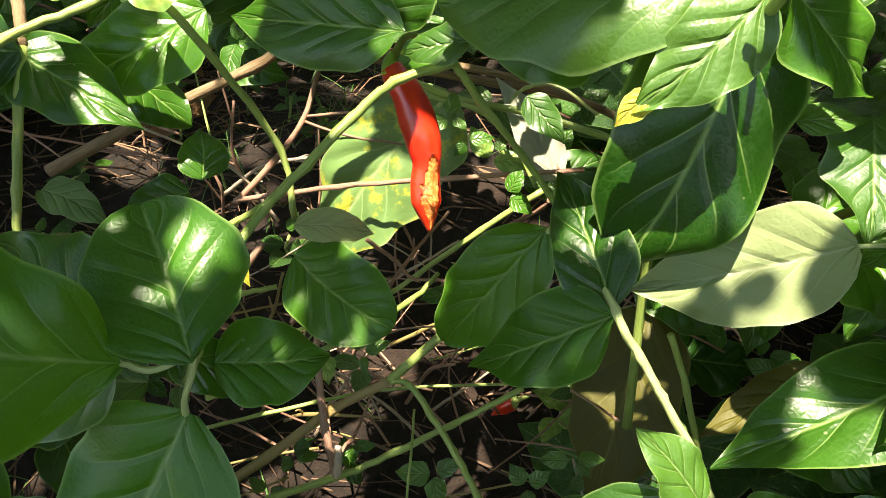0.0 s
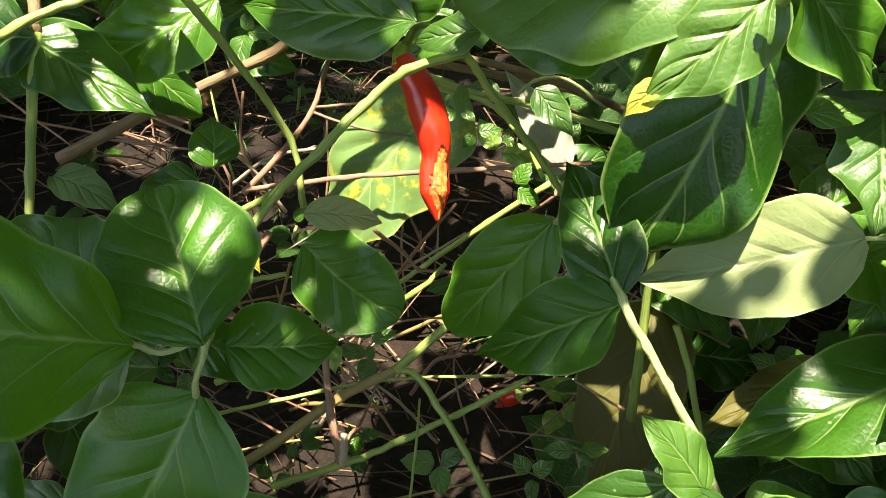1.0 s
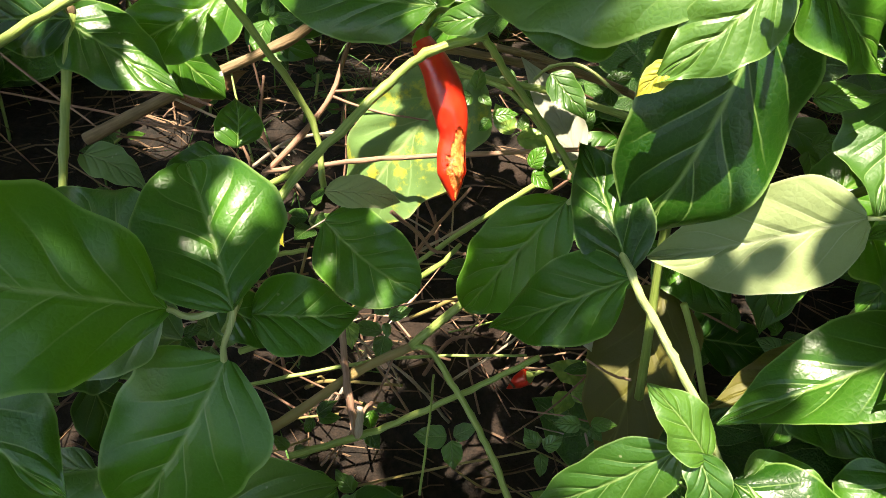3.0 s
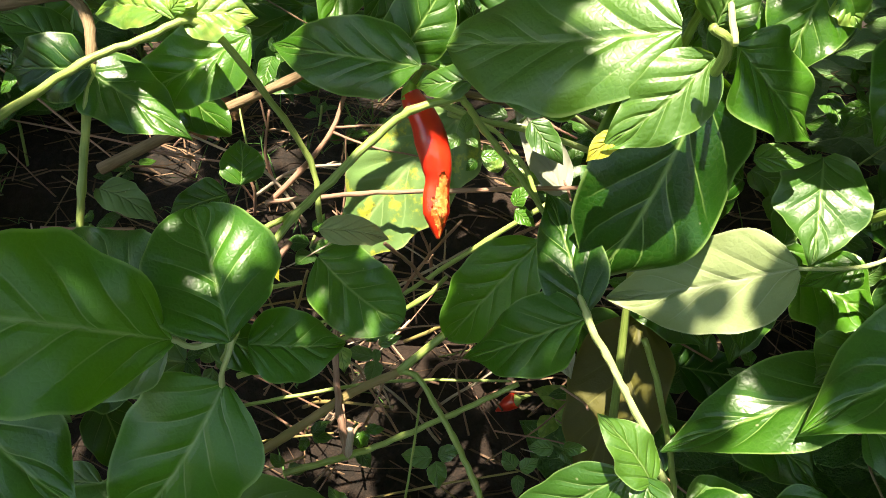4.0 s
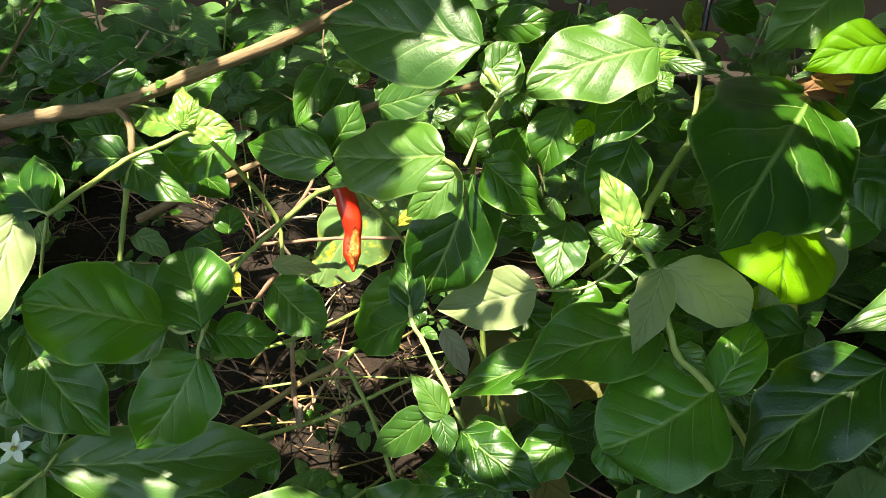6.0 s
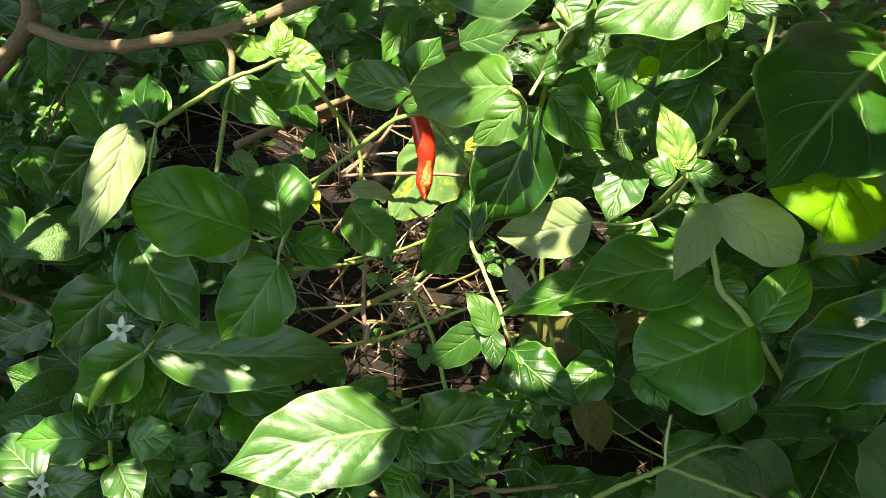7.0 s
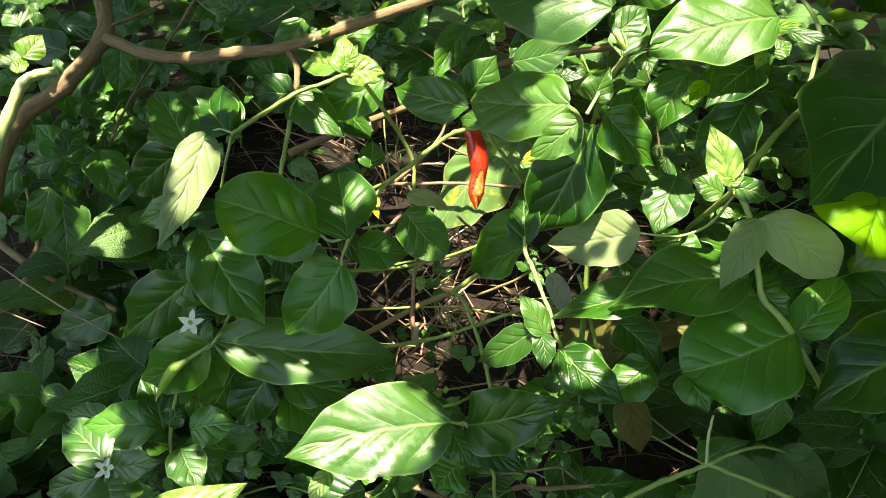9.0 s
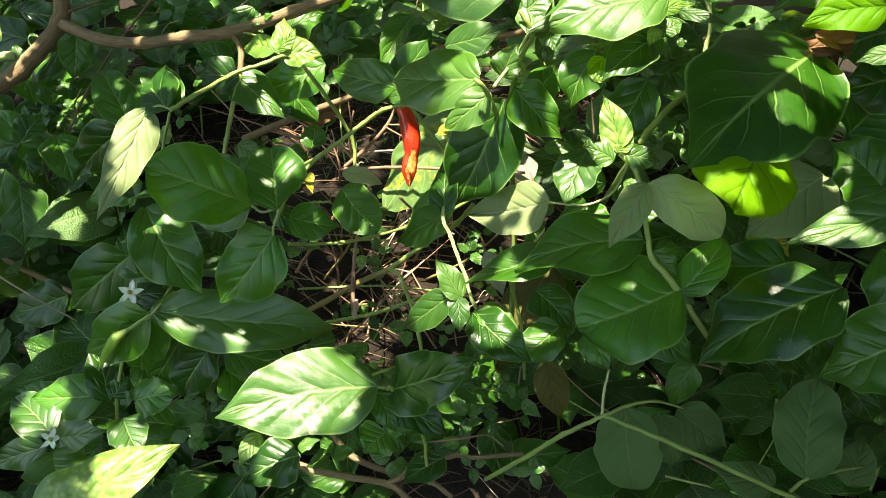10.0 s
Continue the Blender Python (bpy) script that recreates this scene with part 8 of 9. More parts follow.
shoot(plant_flower, (-0.010, 0.147, 0.211), "deep", 0.018, 3068)
shoot(plant_flower, (0.089, 0.153, 0.287), "deep", 0.017, 8084)
shoot(plant_flower, (-0.047, 0.129, 0.164), "fresh", 0.019, 591)
shoot(plant_flower, (0.092, 0.186, 0.205), "deep", 0.012, 9816)
shoot(plant_flower, (-0.056, 0.236, 0.149), "fresh", 0.018, 8327)
shoot(plant_arch, (0.000, 0.240, 0.225), "fresh", 0.015, 6083)
shoot(plant_arch, (-0.093, 0.231, 0.290), "fresh", 0.015, 8290)
shoot(plant_arch, (0.018, 0.345, 0.250), "deep", 0.017, 2413)
shoot(plant_arch, (-0.100, 0.257, 0.275), "fresh", 0.010, 5716)
shoot(plant_arch, (-0.106, 0.250, 0.159), "young", 0.015, 5912)
shoot(plant_arch, (-0.094, 0.205, 0.189), "deep", 0.013, 1106)
shoot(plant_arch, (-0.122, 0.242, 0.267), "fresh", 0.015, 7203)
shoot(plant_arch, (-0.055, 0.279, 0.180), "deep", 0.016, 2550)
shoot(plant_arch, (-0.061, 0.271, 0.269), "young", 0.014, 5264)
shoot(plant_arch, (-0.041, 0.275, 0.259), "fresh", 0.016, 7471)
shoot(plant_arch, (-0.100, 0.195, 0.273), "deep", 0.010, 2300)
shoot(plant_arch, (-0.109, 0.221, 0.199), "young", 0.012, 5006)
shoot(plant_arch, (0.001, 0.303, 0.290), "deep", 0.013, 1675)
shoot(plant_arch, (-0.040, 0.239, 0.240), "deep", 0.013, 9643)
shoot(plant_arch, (0.087, 0.279, 0.191), "fresh", 0.015, 6150)
shoot(plant_arch, (0.046, 0.316, 0.238), "young", 0.014, 9250)
shoot(plant_arch, (-0.037, 0.255, 0.285), "fresh", 0.012, 2567)
shoot(plant_arch, (-0.002, 0.191, 0.218), "young", 0.009, 7673)
shoot(plant_arch, (0.043, 0.216, 0.252), "fresh", 0.014, 1391)
shoot(plant_arch, (-0.084, 0.234, 0.205), "fresh", 0.015, 6526)
shoot(plant_arch, (-0.077, 0.256, 0.209), "deep", 0.016, 9338)
shoot(plant_arch, (-0.094, 0.199, 0.273), "deep", 0.014, 4486)
# flowers, pods and peppers
flower((-0.170, 0.111, 0.292), (0.220, -0.614, 0.857), 0.0105)
flower((-0.258, 0.074, 0.136), (0.174, -0.521, 1.029), 0.0105)
pod((-0.159, 0.114, 0.273), (-0.188, 0.103, 0.248), (-0.205, 0.095, 0.216), "pod", 0.0042)
PEPPER_TOP = (-0.025, 0.274, 0.415)
PEPPER_PTS = [(-0.025, 0.274, 0.415), (-0.022, 0.272, 0.411), (-0.018, 0.270, 0.406), (-0.014, 0.267, 0.398), (-0.011, 0.264, 0.391), (-0.009, 0.261, 0.383), (-0.009, 0.258, 0.375), (-0.008, 0.254, 0.368), (-0.007, 0.252, 0.363), (-0.006, 0.250, 0.357)]
pod((0.053, 0.364, 0.165), (0.042, 0.364, 0.157), (0.029, 0.362, 0.145), "red", 0.006)
pod((0.235, 0.611, 0.396), (0.237, 0.609, 0.393), (0.242, 0.607, 0.389), "orange", 0.004)


def big_pepper():
    """The ripe pepper, bitten open along its lower side: the skin stops at a ragged edge and the flesh lies deeper."""
    ob = thing("chilli_pepper", PEPPER_TOP, "glossy red ripe chilli pepper gnawed open near its tip", "pepper")
    line = [Vector(p) for p in PEPPER_PTS]
    radii = [0.0045, 0.0056, 0.0063, 0.0075, 0.0073, 0.0062, 0.0060, 0.0060, 0.0039, 0.0009]
    path = spline(line, 8)
    last, sides = len(path) - 1, 40
    eye = Vector((0.06, -0.04, 0.54))
    rnd = random.Random(4)
    skin, flesh = bmesh.new(), bmesh.new()
    rings = {"skin": [], "flesh": []}
    for i, q in enumerate(path):
        t = i / last
        r = float(np.interp(t, np.linspace(0, 1, len(radii)), radii))
        d = (path[min(i + 1, last)] - path[max(i - 1, 0)]).normalized()
        toward = (eye - q)
        toward = (toward - d * toward.dot(d)).normalized()
        side = d.cross(toward)
        row = {"skin": [], "flesh": []}
        for k in range(sides):
            a = 6.2832 * k / sides
            out = toward * math.cos(a) + side * math.sin(a)
            lump = 1 + 0.05 * noise.noise((math.cos(a) * 2, math.sin(a) * 2, t * 9)) - 0.07 * math.exp(-((t - 0.60) / 0.05) ** 2)
            row["skin"].append(skin.verts.new(q + out * r * lump))
            dent = 0.86 + 0.09 * noise.noise((math.cos(a) * 5, math.sin(a) * 5, t * 40))
            row["flesh"].append(flesh.verts.new(q + out * r * lump * dent))
        for key in row:
            rings[key].append(row[key])

    def bitten(i, k):
        t, a = i / last, 6.2832 * k / sides
        a = (a + math.pi) % 6.2832 - math.pi
        centre = -0.45 if side_sign > 0 else 0.45
        wide = 0.75 * math.sin(math.pi * min(max((t - 0.52) / 0.46, 0.0), 1.0)) ** 0.5
        return 0.52 < t < 0.98 and abs(a - centre) < wide * (1 + 0.35 * noise.noise((t * 30, a * 4, 2)))

    right = Vector((1, 0, 0))
    d = (path[-8] - path[-12]).normalized()
    side_sign = 1 if d.cross((eye - path[-8]).normalized()).dot(right) < 0 else -1
    for i in range(last):
        for k in range(sides):
            j = (k + 1) % sides
            if not bitten(i, k):
                skin.faces.new((rings["skin"][i][k], rings["skin"][i][j], rings["skin"][i + 1][j], rings["skin"][i + 1][k]))
            flesh.faces.new((rings["flesh"][i][k], rings["flesh"][i][j], rings["flesh"][i + 1][j], rings["flesh"][i + 1][k]))
    skin.faces.new(rings["skin"][-1])
    for bm in (skin, flesh):
        bmesh.ops.recalc_face_normals(bm, faces=bm.faces)
    part("skin", skin, "red", ob)
    part("flesh", flesh, "flesh", ob, "orange flesh laid open")
    top = line[0]
    calyx = part("calyx", fruit_bmesh([top + Vector((0.001, 0, 0.006)), top + Vector((0, 0, 0.002)), top * 0.7 + line[1] * 0.3], [0.0016, 0.0036, 0.0052], 12), "pod", ob, "green calyx")
    part("stalk", fruit_bmesh([Vector((0.004, 0.228, 0.435)), top + Vector((0.008, -0.004, 0.014)), top + Vector((0.001, 0, 0.005))], [0.0011, 0.0012, 0.0017], 8), "stem_green", calyx, "green stalk")


big_pepper()


# ---- thin dead stalks under the pepper ----
def stalks():
    rnd = random.Random(63)
    for k in range(44):
        x, y = rnd.uniform(-0.15, 0.10), rnd.uniform(0.24, 0.46)
        z = max(ground_height(x, y) + 0.012, rnd.uniform(0.08, 0.25))
        a = rnd.uniform(0, 6.283)
        n = rnd.uniform(0.03, 0.08)
        d = Vector((math.cos(a), math.sin(a) * 0.6, rnd.uniform(-0.8, 0.9))).normalized() * n
        c = Vector((x, y, z))
        bend = Vector((rnd.uniform(-1, 1), rnd.uniform(-1, 1), rnd.uniform(-1, 1))) * n * 0.16
        r = rnd.uniform(0.0004, 0.0011)
        ob = thing("dry_twig", c - d, "thin brown dead stalk tangled under the pepper", "twig", "dead stalks")
        stem(ob, "twig", [c - d, c + bend, c + d], r, r * 0.7, rnd.choice(("drywood", "drywood", "palewood", "stem_brown")))

    for k in range(90):
        left = k < 60
        x, y = (rnd.uniform(-0.6, -0.14), rnd.uniform(0.12, 0.62)) if left else (rnd.uniform(0.05, 0.32), rnd.uniform(0.18, 0.5))
        z = ground_height(x, y) + rnd.uniform(0.01, 0.2)
        a = rnd.uniform(0, 6.283)
        n = rnd.uniform(0.03, 0.09)
        d = Vector((math.cos(a), math.sin(a) * 0.6, rnd.uniform(-0.5, 0.9))).normalized() * n
        c = Vector((x, y, z))
        bend = Vector((rnd.uniform(-1, 1), rnd.uniform(-1, 1), rnd.uniform(-1, 1))) * n * 0.2
        r = rnd.uniform(0.0005, 0.0012)
        ob = thing("dry_twig", c - d, "thin bare twig in the undergrowth", "twig", "undergrowth twigs")
        stem(ob, "twig", [c - d, c + bend, c + d], r, r * 0.6, rnd.choice(("drywood", "palewood", "bark", "stem_green")))


def twig_tangle():
    """Forked dead twigs that stand in the light round the pepper."""
    rnd = random.Random(17)
    for k in range(26):
        x, y = rnd.uniform(-0.22, 0.03), rnd.uniform(0.34, 0.47)
        foot = Vector((x, y, ground_height(x, y) + rnd.uniform(0.0, 0.03)))
        rise = rnd.uniform(0.05, 0.13)
        tip = foot + Vector((rnd.uniform(-0.09, 0.09), rnd.uniform(-0.06, 0.03), rise))
        mid = foot.lerp(tip, 0.5) + Vector((rnd.uniform(-0.014, 0.014), rnd.uniform(-0.01, 0.01), rnd.uniform(-0.006, 0.012)))
        r = rnd.uniform(0.0007, 0.0017)
        wood = rnd.choice(("drywood", "drywood", "palewood", "palewood", "stem_brown"))
        ob = thing("dry_twig", foot, "forked tan dead twig standing in the litter", "twig", "forked twigs")
        stem(ob, "twig", [foot, mid, tip], r, r * 0.6, wood)
        for j in range(rnd.choice((1, 2, 2, 3))):
            at = foot.lerp(mid, rnd.uniform(0.4, 1.0)) if j % 2 else mid.lerp(tip, rnd.uniform(0.1, 0.7))
            off = Vector((rnd.uniform(-1, 1), rnd.uniform(-0.7, 0.3), rnd.uniform(-0.2, 1.0))).normalized() * rnd.uniform(0.012, 0.04)
            stem(ob, "side_twig", [at, at + off * 0.55 + Vector((0, 0, rnd.uniform(-0.003, 0.004))), at + off], r * 0.6, r * 0.35, wood)


twig_tangle()
stalks()

# ---- dark board backdrop at the top of the bank, standing in for deep shade ----
def shade_backdrop_wall():
    ob = thing("wall_north", (0.0, 1.45, 0.2), "near-black board backdrop added in place of the deep shade behind", "wall", kind="structure")
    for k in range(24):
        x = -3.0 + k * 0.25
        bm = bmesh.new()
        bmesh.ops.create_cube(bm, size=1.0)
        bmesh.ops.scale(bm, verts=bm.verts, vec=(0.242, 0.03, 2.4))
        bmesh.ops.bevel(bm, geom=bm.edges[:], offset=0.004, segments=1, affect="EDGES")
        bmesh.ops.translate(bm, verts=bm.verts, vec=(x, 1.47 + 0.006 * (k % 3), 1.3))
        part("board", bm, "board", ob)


# ---- undergrowth ----
SHARED = {}


def shared_leaf(kind, k):
    key = (kind, k)
    if key not in SHARED:
        rnd = random.Random(900 + k)
        me = leaf_mesh(1.0, rnd.uniform(0.5, 0.68), rnd.uniform(0.08, 0.3), rnd.uniform(0.03, 0.12), rnd.uniform(0.02, 0.06), 0.12, 700 + k, rows=10, cols=3)
        me.materials.append(MATS[kind])
        SHARED[key] = me
    return SHARED[key]


def weed(x, y, height, count, size, rnd, kinds=("deep", "deep", "deep", "fresh"), lean=(0, 0)):
    z = ground_height(x, y) - 0.004
    base = Vector((x, y, z))
    ob = thing("weed_plant", base, "small leafy green weed growing out of the litter", "plant", "weeds on the bank")
    top = base + Vector((lean[0] + rnd.uniform(-0.03, 0.03), lean[1] + rnd.uniform(-0.03, 0.03), height))
    mid = base.lerp(top, 0.5) + Vector((rnd.uniform(-0.012, 0.012), rnd.uniform(-0.012, 0.012), 0))
    part("stem", tube_bmesh(spline([base, mid, top], 3), [0.0014] * 7, 5), "stem_green", ob)
    turn = rnd.uniform(0, 6.28)
    for k in range(count):
        t = 0.3 + 0.7 * (k + 1) / count
        at = base.lerp(mid, t * 2) if t < 0.5 else mid.lerp(top, t * 2 - 1)
        turn += 2.4
        out = Vector((math.cos(turn), math.sin(turn), rnd.uniform(-0.25, 0.45))).normalized()
        s = size * rnd.uniform(0.7, 1.25) * (1.15 - 0.4 * t)
        normal = Vector((rnd.uniform(-0.4, 0.4), rnd.uniform(-1.3, -0.2), 1.0))
        lf = new("leaf", shared_leaf(rnd.choice(kinds), rnd.randrange(6)))
        lf.parent = ob
        m = leaf_pose(at, at + out, normal)
        m.translation = at + out * 0.004 - base
        lf.matrix_basis = m @ Matrix.Scale(s, 4)


def undergrowth():
    rnd = random.Random(21)
    for k in range(52):
        x, y = rnd.uniform(-1.05, -0.30), rnd.uniform(0.18, 1.2)
        weed(x, y, rnd.uniform(0.06, 0.2), 9, rnd.uniform(0.06, 0.10), rnd)
    for k in range(34):
        x, y = rnd.uniform(-0.30, 0.75), rnd.uniform(0.64, 1.2)
        weed(x, y, rnd.uniform(0.06, 0.2), 9, rnd.uniform(0.06, 0.10), rnd)
    for k in range(40):
        x, y = rnd.uniform(0.10, 0.75), rnd.uniform(0.22, 0.64)
        weed(x, y, rnd.uniform(0.05, 0.16), 9, rnd.uniform(0.06, 0.10), rnd)
    for k in range(12):
        x, y = rnd.uniform(-0.26, -0.04), rnd.uniform(0.06, 0.30)
        weed(x, y, rnd.uniform(0.03, 0.08), 7, rnd.uniform(0.045, 0.075), rnd, ("deep",))
    for k in range(16):
        x, y = rnd.uniform(-0.34, -0.02), rnd.uniform(0.36, 0.60)
        weed(x, y, rnd.uniform(0.015, 0.03), 5, rnd.uniform(0.015, 0.03), rnd)
    for k in range(30):
        x, y = rnd.uniform(-0.66, -0.12), rnd.uniform(-0.12, 0.18)
        weed(x, y, rnd.uniform(0.05, 0.12), 9, rnd.uniform(0.05, 0.085), rnd, ("deep",))


def joined(name, material, verts, faces, label, category, uvs=None):
    me = bpy.data.meshes.new(name)
    me.from_pydata(verts, [], faces)
    if uvs:
        layer = me.uv_layers.new(name="UVMap")
        for loop in me.loops:
            layer.data[loop.index].uv = uvs[loop.vertex_index]
    me.materials.append(MATS[material])
    return tagged(new(name, me), label, category, kind="stuff")


def litter():
    """Straw, needles and thin dead sticks over the soil."""
    rnd = random.Random(5)
    verts, faces, uvs = [], [], []
    for k in range(4000):
        x, y = rnd.uniform(-0.75, 0.5), rnd.uniform(0.02, 1.1)
        z = ground_height(x, y) + rnd.uniform(0.001, 0.016)
        a = rnd.uniform(0, 6.28)
        n = rnd.uniform(0.012, 0.04)
        r = rnd.uniform(0.0003, 0.0010)
        d = Vector((math.cos(a), math.sin(a), rnd.uniform(-0.35, 0.35))).normalized()
        s = d.cross(Vector((0, 0, 1))).normalized()
        u = s.cross(d)
        c = Vector((x, y, z))
        bow = u * rnd.uniform(-0.15, 0.25) * n
        i = len(verts)
        for q in (c - d * n, c + bow, c + d * n):
            for w in (s, (-s + u * 1.7) * 0.5, (-s - u * 1.7) * 0.5):
                verts.append(q + w * r)
                uvs.append((k * 0.37 % 1.0, 0.5))
        for b in (i, i + 3):
            for j in range(3):
                faces.append((b + j, b + (j + 1) % 3, b + 3 + (j + 1) % 3, b + 3 + j))
    joined("litter", "straw", verts, faces, "brown straw and thin dead sticks over the soil", "litter", uvs)


def grass():
    rnd = random.Random(8)
    verts, faces, uvs = [], [], []

    def blade(base, d, length, width, droop):
        i = len(verts)
        s = d.cross(Vector((0, 0, 1))).normalized()
        for j in range(6):
            t = j / 5
            q = base + d * length * t + Vector((0, 0, -droop * length * t * t))
            w = width * (1 - t) ** 0.6 * 0.5
            verts.extend((q - s * w, q + s * w))
            uvs.extend(((0.2, t), (0.8, t)))
        for j in range(5):
            a = i + j * 2
            faces.append((a, a + 1, a + 3, a + 2))

    for k in range(420):
        x, y = rnd.uniform(-0.7, 0.5), rnd.uniform(0.2, 1.1)
        b = Vector((x, y, ground_height(x, y)))
        for j in range(3):
            d = Vector((rnd.uniform(-1, 1), rnd.uniform(-1, 1), rnd.uniform(0.3, 1.6))).normalized()
            blade(b, d, rnd.uniform(0.02, 0.06), rnd.uniform(0.0008, 0.002), rnd.uniform(0.1, 0.6))
    for k in range(26):
        x, y = rnd.uniform(-0.75, -0.25), rnd.uniform(0.75, 1.1)
        b = Vector((x, y, ground_height(x, y)))
        d = Vector((rnd.uniform(-1, 1), rnd.uniform(-0.6, 0.4), rnd.uniform(0.7, 1.6))).normalized()
        blade(b, d, rnd.uniform(0.15, 0.28), rnd.uniform(0.006, 0.011), rnd.uniform(0.4, 0.9))
    joined("grass", "grass", verts, faces, "scattered thin green grass blades in the litter", "grass", uvs)


# ---- unseen tree, added so that its crown dapples the place with shade ----
def leaf_cloud(name, places):
    """Many leaves joined into one mesh."""
    verts, faces, uvs = [], [], []
    mesh = [leaf_mesh(1.0, 0.62, 0.15, 0.08, 0.03, 0.1, 50 + k, rows=5, cols=1) for k in range(4)]
    data = [([v.co.copy() for v in me.vertices], [tuple(f.vertices) for f in me.polygons]) for me in mesh]
    for k, m in enumerate(places):
        co, fs = data[k % 4]
        i = len(verts)
        verts.extend(m @ c for c in co)
        uvs.extend((0.5 + c.x, c.y) for c in co)
        faces.extend(tuple(i + j for j in f) for f in fs)
    return joined(name, "deep", verts, faces, "", "", uvs)


def sky_blocking_hedge():
    """Dense bushes added to the side and behind, to block low sky light."""
    rnd = random.Random(41)
    for cx, cy, sx, sy in ((0.70, 0.35, 0.22, 0.6), (-1.45, 0.5, 0.25, 0.7), (0.1, -1.25, 0.9, 0.22)):
        foot = Vector((cx, cy, ground_height(cx, cy)))
        ob = thing("bush", foot, "dense dark green bush added to block low sky light", "bush")
        part("trunk", tube_bmesh(spline([foot - Vector((0, 0, 0.02)), foot + Vector((0.02, 0.03, 0.25)), foot + Vector((-0.03, 0.05, 0.5))], 5), [0.02 - 0.0012 * i for i in range(11)], 8), "bark", ob)
        places = []
        for k in range(3400):
            a, h = rnd.uniform(0, 6.283), rnd.uniform(0.0, 0.72)
            r = rnd.uniform(0.55, 1.0) * (0.75 + 0.25 * math.sin(h * 1.9)) * (1 + 0.18 * noise.noise((a * 2, h * 5, cx)))
            at = foot + Vector((math.cos(a) * sx * r, math.sin(a) * sy * r, h))
            turn = Euler((rnd.uniform(-0.9, 0.9), rnd.uniform(-0.9, 0.9), rnd.uniform(0, 6.28))).to_matrix().to_4x4()
            places.append(Matrix.Translation(at) @ turn @ Matrix.Scale(rnd.uniform(0.06, 0.1), 4))
        crown = leaf_cloud("crown", places)
        crown.parent = ob
        crown.location = -foot


# openings in the added crown, set where sun patches belong, at the height of the plants
GAPS_FAR = [
    (-0.515, 0.352, 0.016), (-0.468, 0.278, 0.018), (-0.463, 0.303, 0.014), (-0.295, 0.470, 0.019), (-0.246, 0.315, 0.008), (-0.176, 0.286, 0.008),
    (-0.157, 0.323, 0.008), (-0.156, 0.337, 0.013), (-0.139, 0.357, 0.013), (-0.138, 0.417, 0.015), (-0.111, 0.312, 0.008), (-0.107, 0.394, 0.013),
    (-0.106, 0.272, 0.020), (-0.080, 0.284, 0.009), (-0.074, 0.384, 0.009), (-0.071, 0.330, 0.021), (-0.053, 0.349, 0.019), (0.002, 0.302, 0.013),
    (0.003, 0.469, 0.021), (0.026, 0.336, 0.018), (0.035, 0.300, 0.009), (0.060, 0.456, 0.011), (0.179, 0.273, 0.017), (0.269, 0.290, 0.013),
]
GAPS_HIGH = [
    (-0.468, 0.220, 0.017), (-0.194, 0.219, 0.007), (-0.170, 0.216, 0.005), (-0.024, 0.224, 0.003),
    (-0.007, 0.244, 0.011), (-0.006, 0.253, 0.008), (0.064, 0.222, 0.009),
    (0.059, 0.200, 0.008), (0.070, 0.245, 0.010), (0.070, 0.203, 0.006), (0.070, 0.218, 0.009), (0.077, 0.248, 0.011), (0.081, 0.245, 0.013),
    (0.085, 0.203, 0.006), (0.092, 0.229, 0.003), (0.103, 0.264, 0.010), (0.121, 0.223, 0.003), (0.123, 0.221, 0.006), (0.127, 0.216, 0.006),
    (0.130, 0.233, 0.011), (0.130, 0.229, 0.010), (0.147, 0.239, 0.026), (0.162, 0.250, 0.013), (0.247, 0.229, 0.011), (0.255, 0.268, 0.012),
    (0.289, 0.267, 0.005),
]
GAPS_SIDE = [
    (0.099, 0.203, 0.003), (0.107, 0.182, 0.003),
    (-0.075, 0.056, 0.012), (-0.022, 0.061, 0.012), (-0.179, 0.169, 0.009), (-0.179, 0.146, 0.010),
    (0.105, 0.135, 0.006), (0.114, 0.122, 0.006),
    (0.070, 0.188, 0.005), (0.182, 0.361, 0.012), (0.272, 0.164, 0.009), (-0.107, -0.009, 0.010),
    (0.024, 0.392, 0.010), (-0.100, 0.228, 0.012), (-0.330, 0.220, 0.010), (-0.475, 0.094, 0.014), (-0.178, 0.399, 0.012),
    (-0.138, 0.232, 0.007), (-0.129, 0.276, 0.009), (-0.105, 0.087, 0.005), (-0.147, 0.074, 0.006), (0.219, 0.168, 0.007),
    (0.228, 0.172, 0.007),
]
GAPS_LOW = [
    (-0.310, 0.009, 0.022), (-0.178, 0.003, 0.015), (-0.129, -0.031, 0.020), 
    (-0.068, 0.025, 0.012), (-0.059, 0.175, 0.005), (-0.048, 0.040, 0.024), (-0.048, 0.040, 0.027), (-0.039, 0.058, 0.018), (-0.027, 0.036, 0.010),
    (-0.017, 0.062, 0.026), (-0.017, 0.062, 0.028), (-0.008, 0.081, 0.010), (-0.008, 0.081, 0.012), (0.052, 0.123, 0.009), (0.062, 0.159, 0.002),
    (0.067, 0.134, 0.008), (0.077, 0.120, 0.007), (0.100, 0.113, 0.010), (0.104, 0.201, 0.004), 
    (0.161, 0.193, 0.015), (0.247, 0.193, 0.005),
]


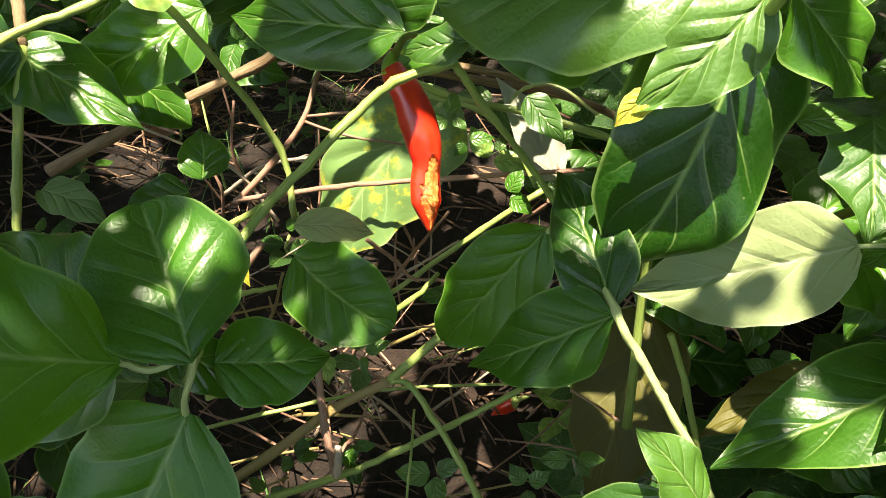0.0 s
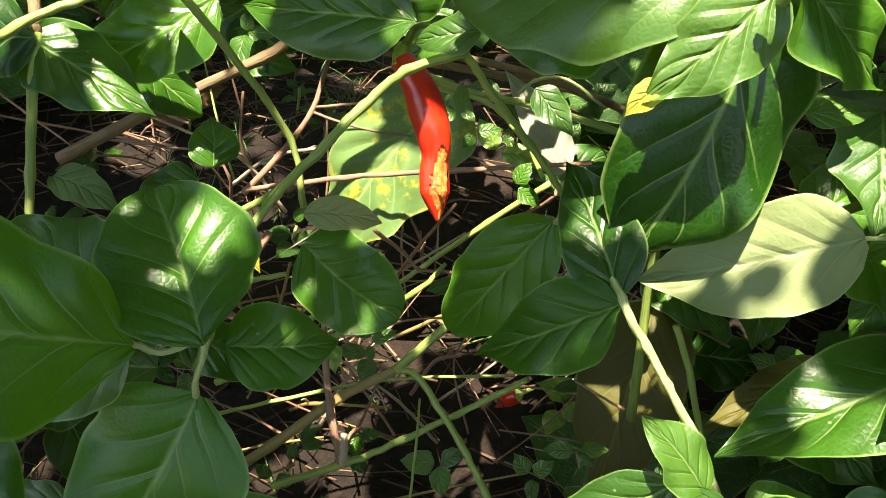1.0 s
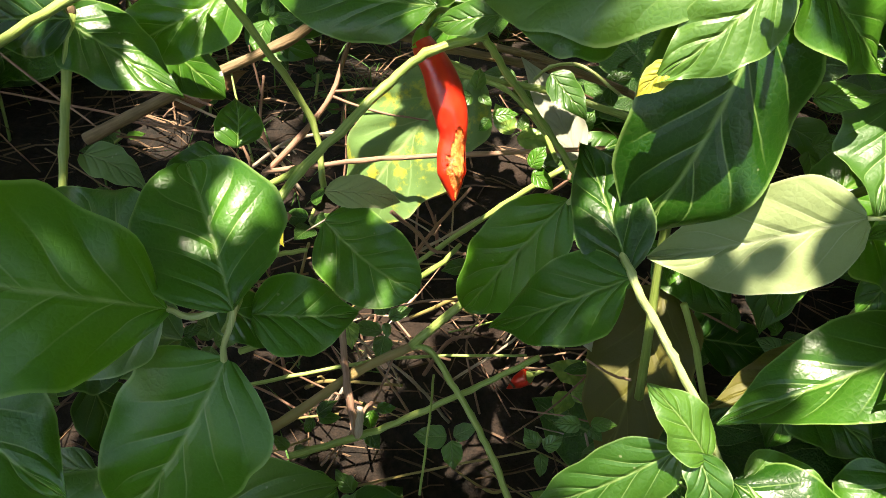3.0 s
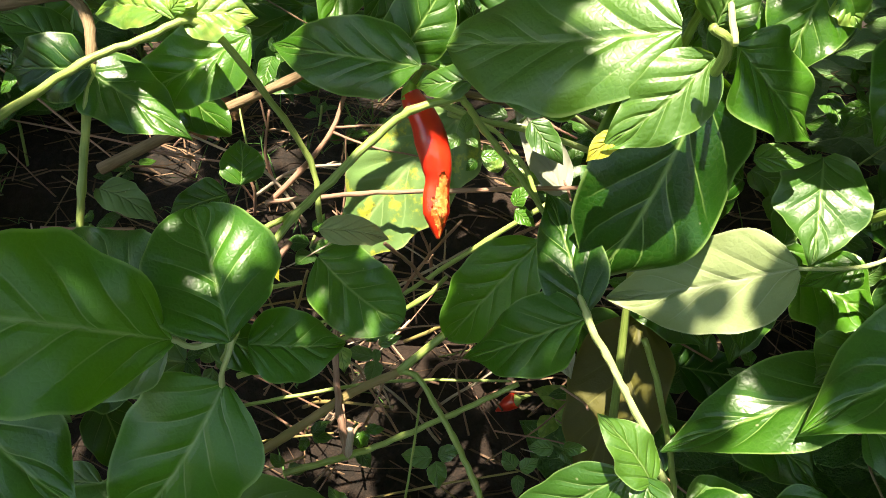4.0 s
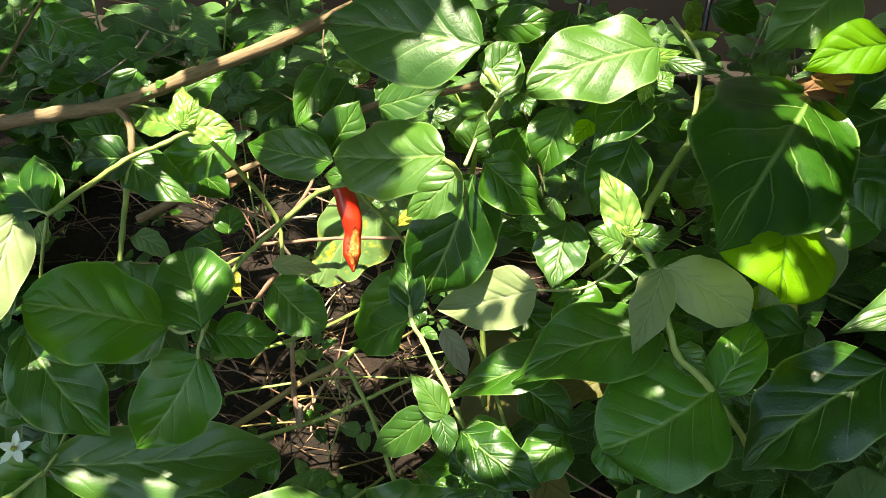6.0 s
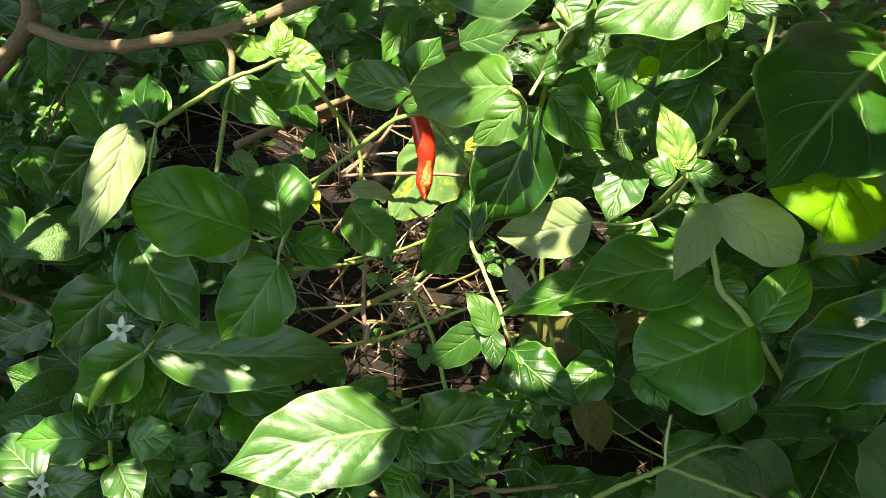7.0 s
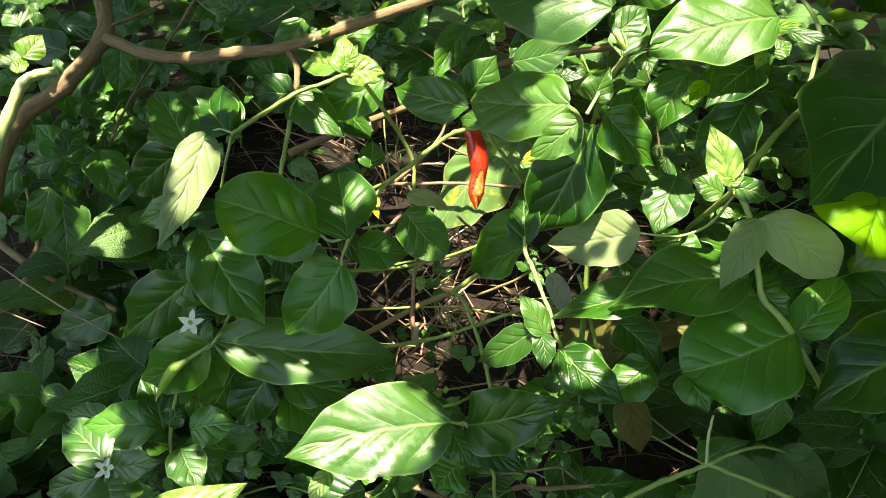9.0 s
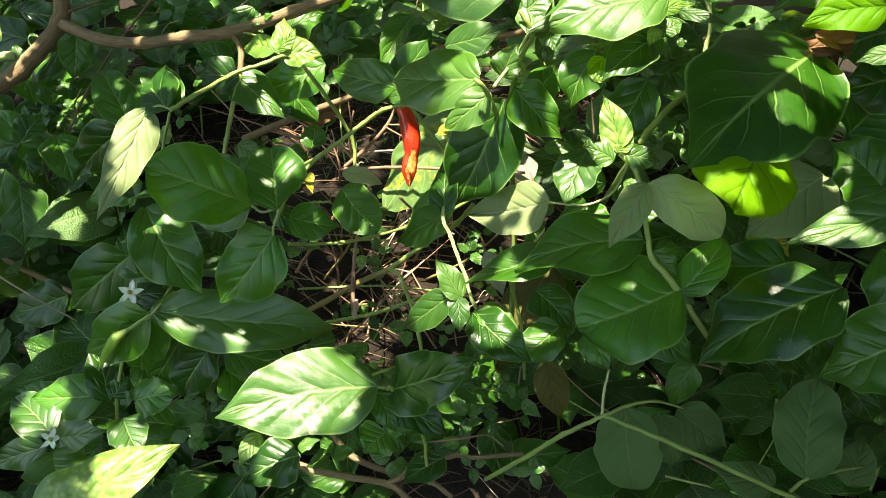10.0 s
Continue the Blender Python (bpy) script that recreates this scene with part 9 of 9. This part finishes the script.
def overhang():
    rnd = random.Random(31)
    foot = Vector((1.9, 0.4, 0.2))
    ob = thing("shade_tree", foot, "leafy tree out of view, added to dapple the bank with shade", "tree")
    part("trunk", tube_bmesh(spline([foot, foot + Vector((-0.1, -0.05, 0.5)), foot + Vector((-0.5, -0.2, 0.78)), foot + Vector((-1.2, -0.5, 0.86))], 5), [0.07 - 0.003 * i for i in range(16)], 10), "bark", ob)
    for k in range(5):
        a = foot + Vector((-0.45 - 0.14 * k, -0.18 - 0.06 * k, 0.75 + 0.02 * k))
        b = a + Vector((-0.9 + 0.1 * k, -0.55 + 0.28 * k, 0.1))
        part("limb", tube_bmesh(spline([a, a.lerp(b, 0.5) + Vector((0, 0, 0.06)), b], 4), [0.018 - 0.0016 * i for i in range(9)], 7), "bark", ob)
    for k in range(3):
        a = foot + Vector((-0.1, -0.05, 0.5))
        b = Vector((0.9 - 0.6 * k, -0.6 + 0.3 * k, 1.6))
        part("limb", tube_bmesh(spline([a, a.lerp(b, 0.5) + Vector((0.1, 0, 0.2)), b], 4), [0.03 - 0.0026 * i for i in range(9)], 7), "bark", ob)
    places = []
    for k in range(45000):
        low = k < 28000 or k >= 36000
        z = rnd.uniform(0.76, 0.96) if low else rnd.uniform(1.5, 1.75)
        s = (z - 0.38) / SUN_DIR.z
        # where this leaf's shade falls, at the height of the plants
        if k < 28000:
            gx, gy, size = rnd.uniform(-0.85, 0.62), rnd.uniform(-0.4, 0.8), rnd.uniform(0.018, 0.030)
        elif k >= 36000:
            # heavier boughs, added to darken the low front of the bed
            gx, gy, size = rnd.uniform(0.0, 0.46), rnd.uniform(-0.18, 0.115), rnd.uniform(0.016, 0.026)
            if k >= 43500:
                gx, gy = rnd.uniform(0.17, 0.30), rnd.uniform(0.17, 0.25)
        else:
            gx, gy, size = rnd.uniform(-1.5, 1.2), rnd.uniform(-1.0, 1.3), rnd.uniform(0.05, 0.075)
        # the crown's uneven outline
        wide, deep = (0.68, 0.56) if low else (1.25, 1.1)
        rim = math.hypot((gx + 0.12) / wide, (gy - 0.2) / deep) + 0.22 * noise.noise((gx * 4.0, gy * 4.0, 2.0)) + 0.12 * noise.noise((gx * 13.0, gy * 13.0, 6.0))
        if rim > 1.0:
            continue
        gap = min(math.hypot(gx - cx, gy - cy) - r for cx, cy, r in GAPS_HIGH + GAPS_FAR + GAPS_SIDE + GAPS_LOW) - size * 0.38
        fleck = noise.noise((gx * 24.0, gy * 24.0, 9.0)) * 0.5 + 0.5
        open_side = 0.0 if k >= 36000 else 0.47 if gy > 0.32 and -0.25 < gx < 0.12 else (0.25 if gx < -0.26 or gy > 0.33 else 0.2)
        if gap < 0.0 or fleck < open_side:
            continue
        turn = Euler((rnd.uniform(-0.6, 0.6), rnd.uniform(-0.6, 0.6), rnd.uniform(0, 6.28))).to_matrix().to_4x4()
        places.append(Matrix.Translation((gx + SUN_DIR.x * s, gy + SUN_DIR.y * s, z)) @ turn @ Matrix.Scale(size, 4) @ Matrix.Translation((0, -0.5, 0)))
    crown = leaf_cloud("crown", places)
    crown.parent = ob
    crown.location = -foot


shade_backdrop_wall()
undergrowth()
litter()
grass()
overhang()
sky_blocking_hedge()
